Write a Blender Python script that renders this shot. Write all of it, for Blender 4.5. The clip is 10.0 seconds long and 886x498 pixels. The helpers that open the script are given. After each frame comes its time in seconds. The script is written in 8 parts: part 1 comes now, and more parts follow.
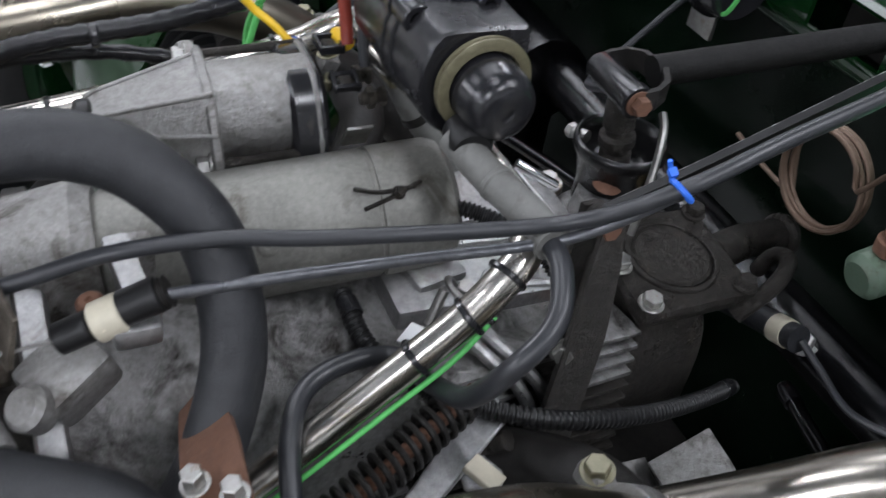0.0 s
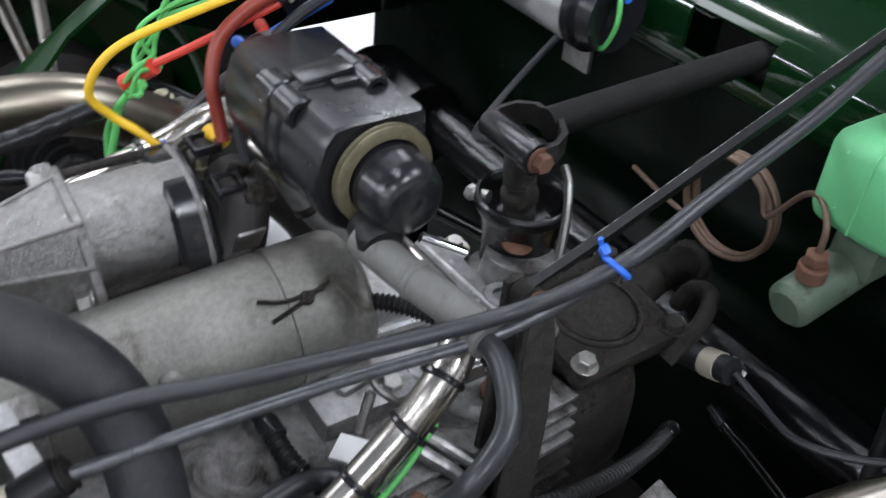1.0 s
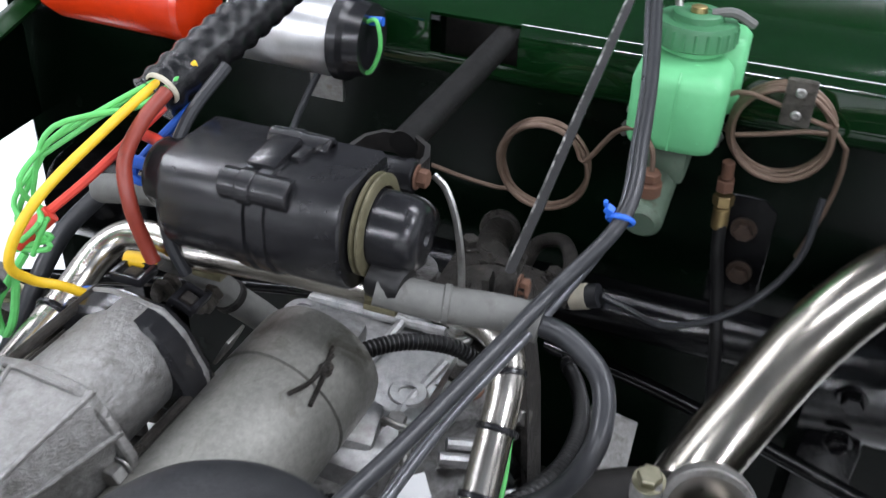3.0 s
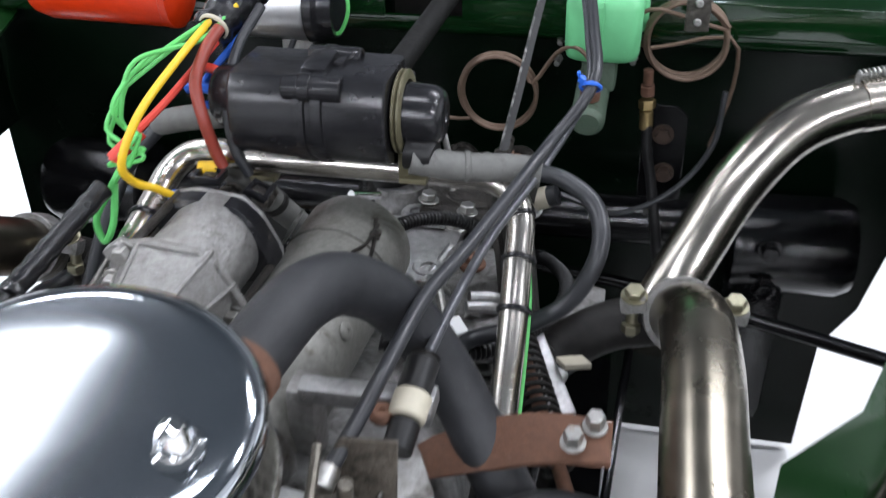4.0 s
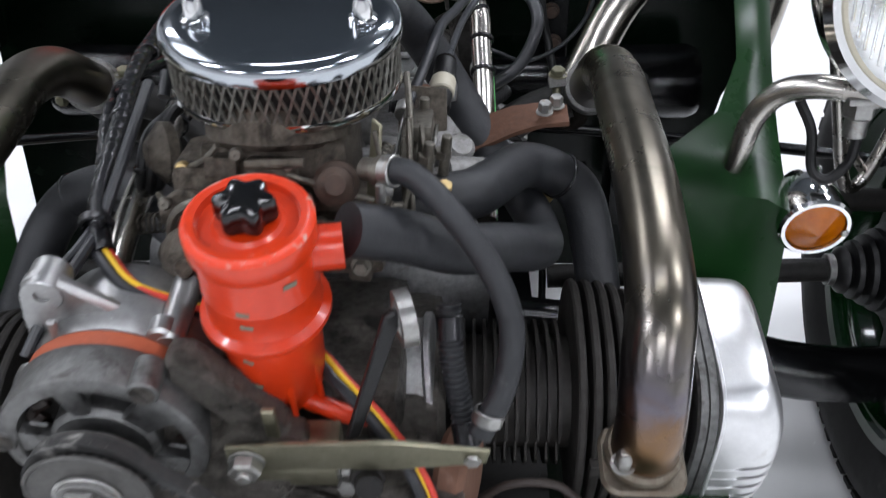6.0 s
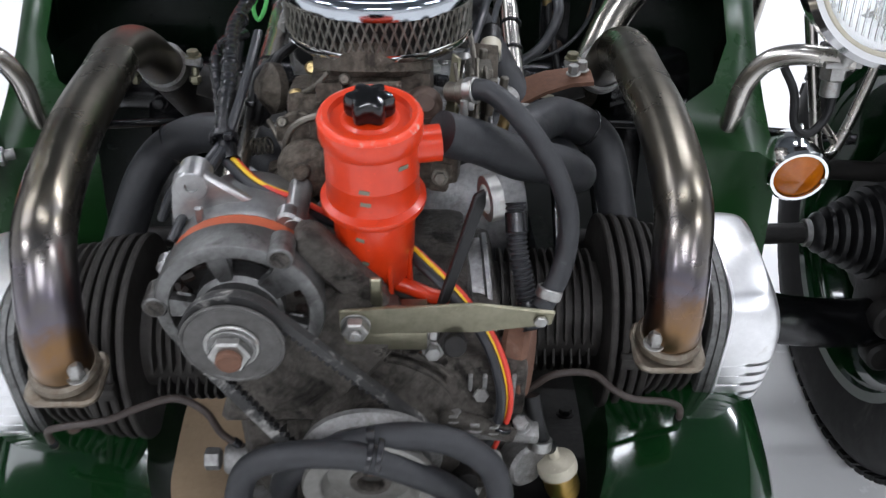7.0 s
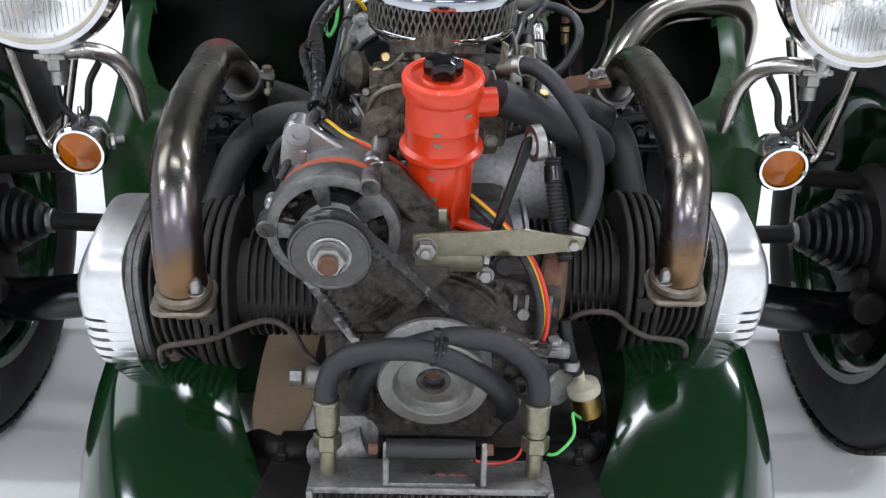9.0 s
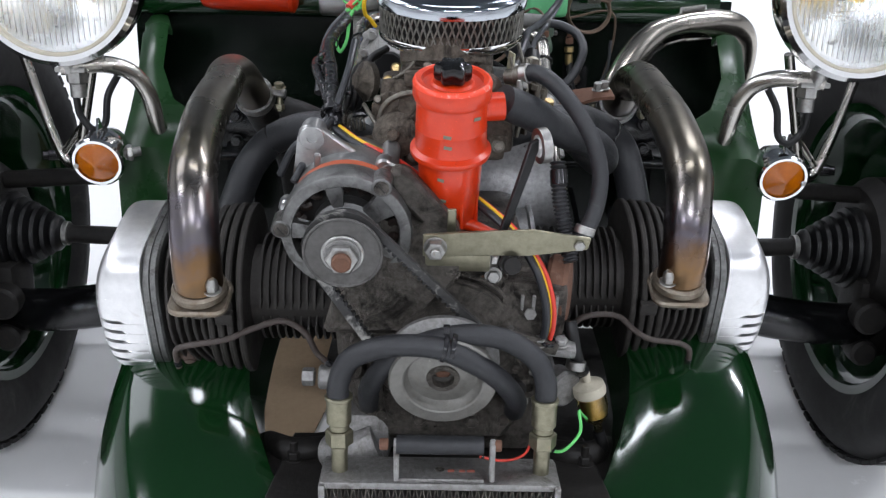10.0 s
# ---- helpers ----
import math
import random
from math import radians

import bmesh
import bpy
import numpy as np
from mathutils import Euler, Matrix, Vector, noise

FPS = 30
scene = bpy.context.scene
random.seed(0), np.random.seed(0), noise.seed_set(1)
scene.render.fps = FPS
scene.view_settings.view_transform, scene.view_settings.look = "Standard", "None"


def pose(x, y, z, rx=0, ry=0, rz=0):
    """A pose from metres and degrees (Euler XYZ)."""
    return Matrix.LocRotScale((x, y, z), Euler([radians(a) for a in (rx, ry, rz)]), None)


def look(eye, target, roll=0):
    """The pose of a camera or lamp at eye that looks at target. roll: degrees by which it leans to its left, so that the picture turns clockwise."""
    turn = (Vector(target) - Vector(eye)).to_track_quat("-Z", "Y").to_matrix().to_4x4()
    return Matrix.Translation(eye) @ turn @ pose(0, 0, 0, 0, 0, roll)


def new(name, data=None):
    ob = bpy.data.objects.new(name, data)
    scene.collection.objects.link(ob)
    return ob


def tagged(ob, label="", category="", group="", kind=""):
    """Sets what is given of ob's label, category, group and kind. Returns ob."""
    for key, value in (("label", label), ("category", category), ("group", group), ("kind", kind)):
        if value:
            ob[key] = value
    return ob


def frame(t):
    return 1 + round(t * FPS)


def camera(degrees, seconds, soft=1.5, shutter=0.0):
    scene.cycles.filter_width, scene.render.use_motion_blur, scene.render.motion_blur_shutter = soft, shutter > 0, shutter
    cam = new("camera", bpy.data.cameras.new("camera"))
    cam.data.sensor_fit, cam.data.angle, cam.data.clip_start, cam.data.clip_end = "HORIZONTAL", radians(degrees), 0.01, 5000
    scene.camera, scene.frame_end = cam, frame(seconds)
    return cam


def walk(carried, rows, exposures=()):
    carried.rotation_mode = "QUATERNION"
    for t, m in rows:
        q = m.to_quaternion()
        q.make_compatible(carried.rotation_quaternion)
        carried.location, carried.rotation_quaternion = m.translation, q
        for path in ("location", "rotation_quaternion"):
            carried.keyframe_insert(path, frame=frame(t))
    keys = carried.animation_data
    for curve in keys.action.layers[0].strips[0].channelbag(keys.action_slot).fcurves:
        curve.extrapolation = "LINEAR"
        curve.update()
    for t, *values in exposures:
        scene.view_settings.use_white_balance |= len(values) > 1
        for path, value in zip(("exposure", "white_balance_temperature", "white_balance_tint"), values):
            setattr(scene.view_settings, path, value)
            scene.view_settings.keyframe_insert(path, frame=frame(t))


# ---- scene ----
cam = camera(50.2, 10.0, soft=1.25, shutter=0.5)
PATH = [
    (0, (0.4144, 0.016, 0.856), (-0.6656, 0.6272, -0.1544), 9.6),
    (0.5, (0.3888, 0.0256, 0.856), (-0.6664, 0.7128, -0.1312), 8.4),
    (1, (0.3592, 0.024, 0.8616), (-0.6416, 0.8176, -0.1016), 6.3),
    (1.5, (0.324, 0.0032, 0.8728), (-0.572, 0.9256, -0.0784), 5.3),
    (2.1, (0.2776, -0.0416, 0.8736), (-0.4496, 1.0496, -0.0424), 4.3),
    (3.3, (0.1992, -0.172, 0.864), (-0.18, 1.12, -0.0008), 1.7),
    (3.5, (0.1944, -0.2056, 0.8624), (-0.152, 1.1016, 0.0072), 1.0),
    (4, (0.184, -0.3016, 0.8512), (-0.0968, 1.0392, 0.0248), -0.6),
    (4.5, (0.1608, -0.3832, 0.8384), (-0.0408, 0.9784, 0.0232), -0.5),
    (5, (0.1344, -0.4584, 0.828), (0.0216, 0.9096, 0.0064), 1.0),
    (5.5, (0.1216, -0.536, 0.8184), (0.0664, 0.8352, -0.0048), 1.2),
    (6, (0.1128, -0.6344, 0.7848), (0.0768, 0.7672, 0.0136), -0.4),
    (7.3, (0.0232, -0.8304, 0.7496), (0.06, 0.62, 0.076), 0.9),
    (7.5, (0.0176, -0.8544, 0.748), (0.052, 0.6008, 0.0832), 0.9),
    (8, (0.0056, -0.912, 0.7304), (0.0392, 0.5632, 0.112), 1.1),
    (8.5, (-0.0032, -0.9528, 0.7168), (0.0304, 0.536, 0.132), 1.3),
    (9, (-0.0072, -0.9872, 0.7), (0.0208, 0.516, 0.1544), 1.4),
    (9.5, (-0.0088, -1.008, 0.688), (0.0144, 0.5064, 0.1728), 1.4),
    (10, (-0.012, -1.02, 0.6792), (0.0088, 0.5032, 0.1888), 1.3),
]
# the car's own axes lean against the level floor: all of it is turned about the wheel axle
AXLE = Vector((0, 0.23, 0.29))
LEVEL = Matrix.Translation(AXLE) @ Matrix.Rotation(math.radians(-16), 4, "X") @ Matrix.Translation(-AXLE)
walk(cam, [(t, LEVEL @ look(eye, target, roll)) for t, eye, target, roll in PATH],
     exposures=[(0, -0.05), (2, 0.12), (3.5, 0.27), (4.5, 0.05), (6, -0.3), (8, -0.2), (10, -0.2)])

# ---- light: a white showroom with long ceiling lamps ----
world = bpy.data.worlds.new("showroom_air")
scene.world = world
world.use_nodes = True
world.node_tree.nodes["Background"].inputs[0].default_value = (0.9, 0.95, 1.0, 1)
world.node_tree.nodes["Background"].inputs[1].default_value = 0.012


def ceiling_lamp(x, y, sx, sy, watts):
    data = bpy.data.lights.new("ceiling_lamp_light", "AREA")
    data.shape, data.size, data.size_y, data.energy = "RECTANGLE", sx, sy, watts
    data.color = (0.95, 0.98, 1.08)
    ob = new("ceiling_lamp_light", data)
    ob.matrix_world = pose(x, y, 2.86)
    return ob


LAMP_SPOTS = [(x, y) for x in (-2.6, 2.6) for y in (-3.4, -1.1, 1.2, 3.4) if (x, y) != (-2.6, 1.2)] + [(0.0, -2.6), (0.0, 0.5), (1.3, 2.8)]
# the 16 W lamp at (0, 0.5) is an added fill to brighten the bay
for lamp_x, lamp_y in LAMP_SPOTS:
    ceiling_lamp(lamp_x, lamp_y, 1.2, 0.16, 16 if lamp_y == 0.5 else 60)
ceiling_lamp(-2.65, 1.1, 2.2, 2.0, 62)

# ---- shapes: every builder gives (points, faces) ----
def vec(*a):
    return Vector(a)


def join(*shapes):
    pts, faces = [], []
    for p, f in shapes:
        n = len(pts)
        pts += p
        faces += [[i + n for i in q] for q in f]
    return pts, faces


def moved(shape, m):
    return [m @ Vector(p) for p in shape[0]], shape[1]


def spline(points, steps=6):
    """A smooth line through the points."""
    p = [Vector(q) for q in points]
    if len(p) < 3:
        return [p[0].lerp(p[-1], i / steps) for i in range(steps + 1)]
    p = [2 * p[0] - p[1]] + p + [2 * p[-1] - p[-2]]
    out = []
    for i in range(1, len(p) - 2):
        a, b, c, d = p[i - 1:i + 3]
        for k in range(steps):
            t = k / steps
            out.append(0.5 * (2 * b + (c - a) * t + (2 * a - 5 * b + 4 * c - d) * t * t + (3 * b - a - 3 * c + d) * t ** 3))
    return out + [p[-2]]


def tube(points, r, sides=12, steps=6, r2=None, waves=0, amp=0.0, smooth=True):
    """A round rod along the points; r to r2; waves: rings of a corrugated hose."""
    line = spline(points, steps) if smooth else [Vector(q) for q in points]
    pts, faces = [], []
    if waves:
        dense, n = [], waves * 4
        seg = [0.0]
        for a, b in zip(line, line[1:]):
            seg.append(seg[-1] + (b - a).length)
        for k in range(n + 1):
            s, i = seg[-1] * k / n, 0
            while i < len(seg) - 2 and seg[i + 1] < s:
                i += 1
            dense.append(line[i].lerp(line[i + 1], (s - seg[i]) / max(seg[i + 1] - seg[i], 1e-9)))
        line = dense
    up = Vector((0.13, 0.21, 0.97)).normalized()
    n = len(line)
    for i, c in enumerate(line):
        d = (line[min(i + 1, n - 1)] - line[max(i - 1, 0)]).normalized()
        side = d.cross(up)
        if side.length < 1e-3:
            side = d.cross(Vector((1, 0, 0)))
        side.normalize()
        up = side.cross(d).normalized()
        rr = r + ((r2 - r) * i / (n - 1) if r2 is not None else 0)
        if waves:
            rr += amp * (1 if i % 4 in (0, 1) else -1)
        for k in range(sides):
            a = 2 * math.pi * k / sides
            pts.append(c + rr * (math.cos(a) * side + math.sin(a) * up))
        if i:
            b0, b1 = (i - 1) * sides, i * sides
            for k in range(sides):
                faces.append([b0 + k, b0 + (k + 1) % sides, b1 + (k + 1) % sides, b1 + k])
    faces.append(list(range(sides))[::-1])
    faces.append([len(pts) - sides + k for k in range(sides)])
    return pts, faces


def turned(profile, c, axis=(0, 0, 1), seg=28, sx=1.0, sy=1.0, closed=False):
    """A turned body: profile rows (along, radius) from c along the axis. sx, sy: an oval section."""
    q = Vector(axis).normalized().to_track_quat("Z", "Y")
    c = Vector(c)
    pts, faces = [], []
    for h, r in profile:
        for k in range(seg):
            a = 2 * math.pi * k / seg
            pts.append(c + q @ Vector((r * sx * math.cos(a), r * sy * math.sin(a), h)))
    rows = len(profile)
    for i in range(rows - 1 + closed):
        j = (i + 1) % rows
        for k in range(seg):
            faces.append([i * seg + k, i * seg + (k + 1) % seg, j * seg + (k + 1) % seg, j * seg + k])
    if not closed:
        faces.append(list(range(seg))[::-1])
        faces.append([(rows - 1) * seg + k for k in range(seg)])
    return pts, faces


def disc(c, axis, r, h, e=0.0008, seg=28, sx=1.0, sy=1.0):
    """A short round body with broken edges, from c along the axis."""
    return turned([(0, r - e), (e, r), (h - e, r), (h, r - e)], c, axis, seg, sx, sy)


def ring(c, axis, r_in, r_out, h, seg=32, e=0.0008, sx=1.0, sy=1.0):
    return turned([(0, r_in), (0, r_out - e), (e, r_out), (h - e, r_out), (h, r_out - e), (h, r_in)], c, axis, seg, sx, sy, True)


def hexagon(c, axis, r, h):
    return disc(c, axis, r, h, r * 0.12, 6)


def bolt(c, axis, r=0.006, h=0.005):
    """A hexagon head on a washer."""
    a = Vector(axis).normalized()
    return join(disc(c, a, r * 1.35, 0.0012, 0.0003, 16), hexagon(Vector(c) + a * 0.0012, a, r, h))


def screw(c, axis, r=0.005, h=0.003):
    return turned([(0, r), (h * 0.5, r), (h, r * 0.7), (h, r * 0.25), (h * 0.7, r * 0.2)], c, axis, 14)


def from_bmesh(bm):
    bm.verts.index_update()
    out = [v.co.copy() for v in bm.verts], [[v.index for v in f.verts] for f in bm.faces]
    bm.free()
    return out


def box(c, s, bevel=0.002, rot=(0, 0, 0), taper=1.0):
    """A box with rounded edges; taper: the top's size against the bottom's."""
    bm = bmesh.new()
    bmesh.ops.create_cube(bm, size=1)
    for v in bm.verts:
        k = taper if v.co.z > 0 else 1.0
        v.co = Vector((v.co.x * s[0] * k, v.co.y * s[1] * k, v.co.z * s[2]))
    if bevel:
        bmesh.ops.bevel(bm, geom=bm.edges[:], offset=min(bevel, min(s) * 0.45), segments=2, affect="EDGES", profile=0.6)
    return moved(from_bmesh(bm), pose(*c, *rot))


def slab(outline, o, u, v, thick, bevel=0.001):
    """A flat plate: an outline in the directions u and v from o, thick along u x v."""
    o, u, v = Vector(o), Vector(u).normalized(), Vector(v).normalized()
    w = u.cross(v).normalized()
    bm = bmesh.new()
    low = [bm.verts.new(o + u * a + v * b) for a, b in outline]
    top = [bm.verts.new(o + u * a + v * b + w * thick) for a, b in outline]
    n = len(low)
    bm.faces.new(low[::-1])
    bm.faces.new(top)
    for i in range(n):
        bm.faces.new([low[i], low[(i + 1) % n], top[(i + 1) % n], top[i]])
    if bevel:
        bmesh.ops.bevel(bm, geom=bm.edges[:], offset=bevel, segments=1, affect="EDGES")
    return from_bmesh(bm)


def sheet(rows, thick=0.003):
    """A skin through rows of points, with a thickness."""
    rows = [[Vector(p) for p in row] for row in rows]
    nr, nc = len(rows), len(rows[0])

    def normal(i, j):
        a = rows[min(i + 1, nr - 1)][j] - rows[max(i - 1, 0)][j]
        b = rows[i][min(j + 1, nc - 1)] - rows[i][max(j - 1, 0)]
        n = a.cross(b)
        return n.normalized() if n.length > 1e-12 else Vector((0, 0, 1))
    pts = [rows[i][j] for i in range(nr) for j in range(nc)]
    pts += [rows[i][j] - thick * normal(i, j) for i in range(nr) for j in range(nc)]
    m, faces = nr * nc, []
    for i in range(nr - 1):
        for j in range(nc - 1):
            a, b, c, d = i * nc + j, i * nc + j + 1, (i + 1) * nc + j + 1, (i + 1) * nc + j
            faces += [[a, d, c, b], [a + m, b + m, c + m, d + m]]
    rim = [j for j in range(nc)] + [i * nc + nc - 1 for i in range(1, nr)] + [(nr - 1) * nc + j for j in range(nc - 2, -1, -1)] + [i * nc for i in range(nr - 2, 0, -1)]
    for a, b in zip(rim, rim[1:] + rim[:1]):
        faces.append([a, b, b + m, a + m])
    return pts, faces


def loft(sections, cap=True):
    """A body through closed rings of equal count."""
    n = len(sections[0])
    pts = [Vector(p) for s in sections for p in s]
    faces = [[i * n + k, i * n + (k + 1) % n, (i + 1) * n + (k + 1) % n, (i + 1) * n + k] for i in range(len(sections) - 1) for k in range(n)]
    if cap:
        faces += [list(range(n))[::-1], [(len(sections) - 1) * n + k for k in range(n)]]
    return pts, faces


def squircle(half_a, half_b, n=32, power=3.2):
    out = []
    for k in range(n):
        a = 2 * math.pi * k / n
        c, s = math.cos(a), math.sin(a)
        out.append((half_a * math.copysign(abs(c) ** (2 / power), c), half_b * math.copysign(abs(s) ** (2 / power), s)))
    return out


def mesh_of(name, shape, material, flat=35):
    me = bpy.data.meshes.new(name)
    me.from_pydata([tuple(p) for p in shape[0]], [], shape[1])
    me.validate()
    bm = bmesh.new()
    bm.from_mesh(me)
    bmesh.ops.recalc_face_normals(bm, faces=bm.faces[:])
    limit = radians(flat)
    for f in bm.faces:
        f.smooth = True
    for e in bm.edges:
        if len(e.link_faces) == 2 and e.calc_face_angle(0) > limit:
            e.smooth = False
    bm.to_mesh(me)
    bm.free()
    me.materials.append(material)
    return me


def part(name, shape, material, parent=None, label="", flat=35):
    """One mesh object under its thing; the points are in the world's metres."""
    ob = new(name, mesh_of(name, shape, material, flat))
    if parent is not None:
        ob.parent = parent
        if parent.parent is None:
            ob.matrix_parent_inverse = Matrix.Translation(-parent.location)
    if label:
        ob["label"] = label
    return ob


def thing(name, at, label, category, group="", kind=""):
    ob = new(name)
    ob.empty_display_size = 0.02
    ob.location = at
    return tagged(ob, label, category, group, kind)


def solid(name, shape, material, label, category, group="", kind="", flat=35):
    """A thing of one mesh."""
    return tagged(part(name, shape, material, flat=flat), label, category, group, kind)


def lean(ob, degrees, pivot=None):
    """Turn a finished thing about the car's cross axis, through the pivot or its own base."""
    p = Vector(pivot) if pivot is not None else ob.location.copy()
    turn = Matrix.Translation(p) @ Matrix.Rotation(math.radians(degrees), 4, "X") @ Matrix.Translation(-p)
    ob.matrix_basis = turn @ ob.matrix_basis
    return ob

# ---- materials ----
def material(name, c, c2=None, rough=0.5, metal=0.0, grain=60.0, bump=0.15, dirt=None, dirt_at=0.5, dirt_scale=9.0, rough2=None, coat=0.0, fine=900.0, bump_d=0.002, edge=0.0, spec=0.5):
    """A surface of two tones with grain, stains of a second colour and fine relief; scales are per metre."""
    m = bpy.data.materials.new(name)
    m.use_nodes = True
    nt = m.node_tree
    n, l = nt.nodes, nt.links
    b = n["Principled BSDF"]
    co = n.new("ShaderNodeTexCoord")

    def noise_tex(scale, detail=5.0, distort=0.0):
        t = n.new("ShaderNodeTexNoise")
        t.inputs["Scale"].default_value, t.inputs["Detail"].default_value, t.inputs["Distortion"].default_value = scale, detail, distort
        t.inputs["Roughness"].default_value = 0.68
        l.new(co.outputs["Object"], t.inputs["Vector"])
        return t

    def ramp(src, a, z):
        r = n.new("ShaderNodeMapRange")
        r.inputs["From Min"].default_value, r.inputs["From Max"].default_value = a, z
        l.new(src, r.inputs["Value"])
        return r.outputs["Result"]

    def mix(f, a, z):
        x = n.new("ShaderNodeMix")
        x.data_type = "RGBA"
        l.new(f, x.inputs["Factor"])
        for sock, val in ((x.inputs["A"], a), (x.inputs["B"], z)):
            if hasattr(val, "links"):
                l.new(val, sock)
            else:
                sock.default_value = (*val, 1)
        return x.outputs["Result"]
    c2 = c2 or tuple(v * 0.8 for v in c)
    g = noise_tex(grain * 2.2, 8.0)
    col = mix(ramp(g.outputs["Fac"], 0.32, 0.68), c, c2)
    f = noise_tex(fine, 3.0)
    specks = noise_tex(grain * 7, 4.0)
    col = mix(ramp(specks.outputs["Fac"], 0.66, 0.74), col, tuple(min(1.0, v * 1.5 + 0.01) for v in c))
    if dirt:
        d = noise_tex(dirt_scale * 1.6, 10.0, 0.8)
        spots = ramp(d.outputs["Fac"], dirt_at, dirt_at + 0.16)
        col = mix(spots, col, dirt)
    if edge:
        geo = n.new("ShaderNodeNewGeometry")
        chip = n.new("ShaderNodeMath")
        chip.operation = "MULTIPLY"
        l.new(ramp(geo.outputs["Pointiness"], 0.60, 0.70), chip.inputs[0])
        l.new(ramp(noise_tex(grain * 1.3, 6.0).outputs["Fac"], 0.42, 0.58), chip.inputs[1])
        col = mix(chip.outputs[0], col, tuple(min(0.9, v * edge + 0.02) for v in c))
    l.new(col, b.inputs["Base Color"])
    rr = n.new("ShaderNodeMapRange")
    rr.inputs["To Min"].default_value, rr.inputs["To Max"].default_value = rough, rough2 if rough2 is not None else min(1.0, rough * 1.35 + 0.02)
    rr.inputs["From Min"].default_value, rr.inputs["From Max"].default_value = 0.3, 0.7
    l.new((noise_tex(grain * 0.35, 6.0)).outputs["Fac"], rr.inputs["Value"])
    l.new(rr.outputs["Result"], b.inputs["Roughness"])
    b.inputs["Metallic"].default_value = metal
    b.inputs["Specular IOR Level"].default_value = spec
    b.inputs["Coat Weight"].default_value = coat
    b.inputs["Coat Roughness"].default_value = 0.04
    if bump:
        u = n.new("ShaderNodeBump")
        u.inputs["Strength"].default_value, u.inputs["Distance"].default_value = bump, bump_d
        a = n.new("ShaderNodeMath")
        a.operation = "MULTIPLY_ADD"
        a.inputs[1].default_value = 0.35
        l.new(f.outputs["Fac"], a.inputs[0])
        l.new(g.outputs["Fac"], a.inputs[2])
        l.new(a.outputs[0], u.inputs["Height"])
        l.new(u.outputs["Normal"], b.inputs["Normal"])
    return m


GREEN = material("green_paint", (0.0028, 0.0200, 0.0047), (0.0024, 0.0178, 0.0041), 0.09, 0, 30, 0.02, coat=0.5, spec=0.4)
# the same green paint, with the room's pale reflection put into its colour
GREEN_LIT = material("satin_green_paint", (0.0062, 0.0320, 0.0070), (0.0052, 0.0280, 0.0060), 0.24, 0, 30, 0.03, (0.010, 0.046, 0.011), 0.62, 12, spec=0.22)
# a much darker copy of the green paint, holding the bay's shade
GREEN_SHADED = material("green_paint_shaded", (0.0009, 0.0042, 0.0016), (0.0007, 0.0030, 0.0012), 0.20, 0, 30, 0.03, (0.0016, 0.0026, 0.0018), 0.6, spec=0.18)
BLACK_GLOSS = material("black_chassis_paint", (0.0025, 0.0025, 0.0032), (0.004, 0.004, 0.0042), 0.05, 0, 40, 0.14, (0.018, 0.013, 0.010), 0.68, 22, rough2=0.10, bump_d=0.004)
BLACK_MATT = material("black_dirty_metal", (0.008, 0.0075, 0.007), (0.016, 0.0145, 0.013), 0.42, 0.1, 70, 0.4, (0.045, 0.035, 0.026), 0.62, 18, edge=3.0, spec=0.28)
HOSE = material("hose_rubber", (0.0105, 0.0112, 0.0130), (0.020, 0.0212, 0.0236), 0.40, 0, 40, 0.35, (0.055, 0.055, 0.055), 0.635, 38, bump_d=0.003)
RUBBER = material("black_rubber", (0.006, 0.006, 0.0065), (0.010, 0.010, 0.010), 0.32, 0, 60, 0.2, (0.030, 0.027, 0.024), 0.66, 20, spec=0.32)
TYRE = material("tyre_rubber", (0.006, 0.006, 0.006), (0.010, 0.0095, 0.009), 0.62, 0, 35, 0.3, (0.05, 0.045, 0.04), 0.6, 12)
CABLE = material("cable_sheath", (0.016, 0.0175, 0.020), (0.024, 0.025, 0.028), 0.32, 0, 60, 0.06, (0.10, 0.10, 0.10), 0.68, 40)
BLACK_PLASTIC = material("black_plastic", (0.0085, 0.0085, 0.0100), (0.014, 0.014, 0.0155), 0.17, 0, 40, 0.08, (0.045, 0.040, 0.034), 0.60, 18, rough2=0.30)
CAST = material("cast_aluminium", (0.36, 0.355, 0.345), (0.22, 0.215, 0.205), 0.32, 0.82, 90, 0.5, (0.060, 0.050, 0.040), 0.535, 18, rough2=0.52, bump_d=0.004, edge=1.6)
CAST_DIRTY = material("oily_cast_aluminium", (0.150, 0.137, 0.120), (0.058, 0.051, 0.044), 0.24, 0.7, 75, 0.75, (0.010, 0.0085, 0.007), 0.485, 20, rough2=0.52, bump_d=0.006, edge=1.8)
CAST_BRIGHT = material("bright_cast_aluminium", (0.50, 0.50, 0.50), (0.30, 0.30, 0.295), 0.26, 0.95, 80, 0.5, (0.20, 0.18, 0.15), 0.6, 15)
POLISHED = material("brushed_cover_aluminium", (0.80, 0.80, 0.80), (0.70, 0.70, 0.70), 0.30, 1.0, 40, 0.06, (0.55, 0.53, 0.5), 0.62, 12)
CHROME = material("chrome", (0.82, 0.82, 0.82), (0.76, 0.76, 0.75), 0.06, 1.0, 25, 0.0, (0.62, 0.60, 0.55), 0.66, 30, rough2=0.12)
LID = material("polished_filter_lid", (0.46, 0.49, 0.52), (0.43, 0.46, 0.49), 0.10, 1.0, 18, 0.0, (0.40, 0.42, 0.44), 0.62, 9, rough2=0.15)
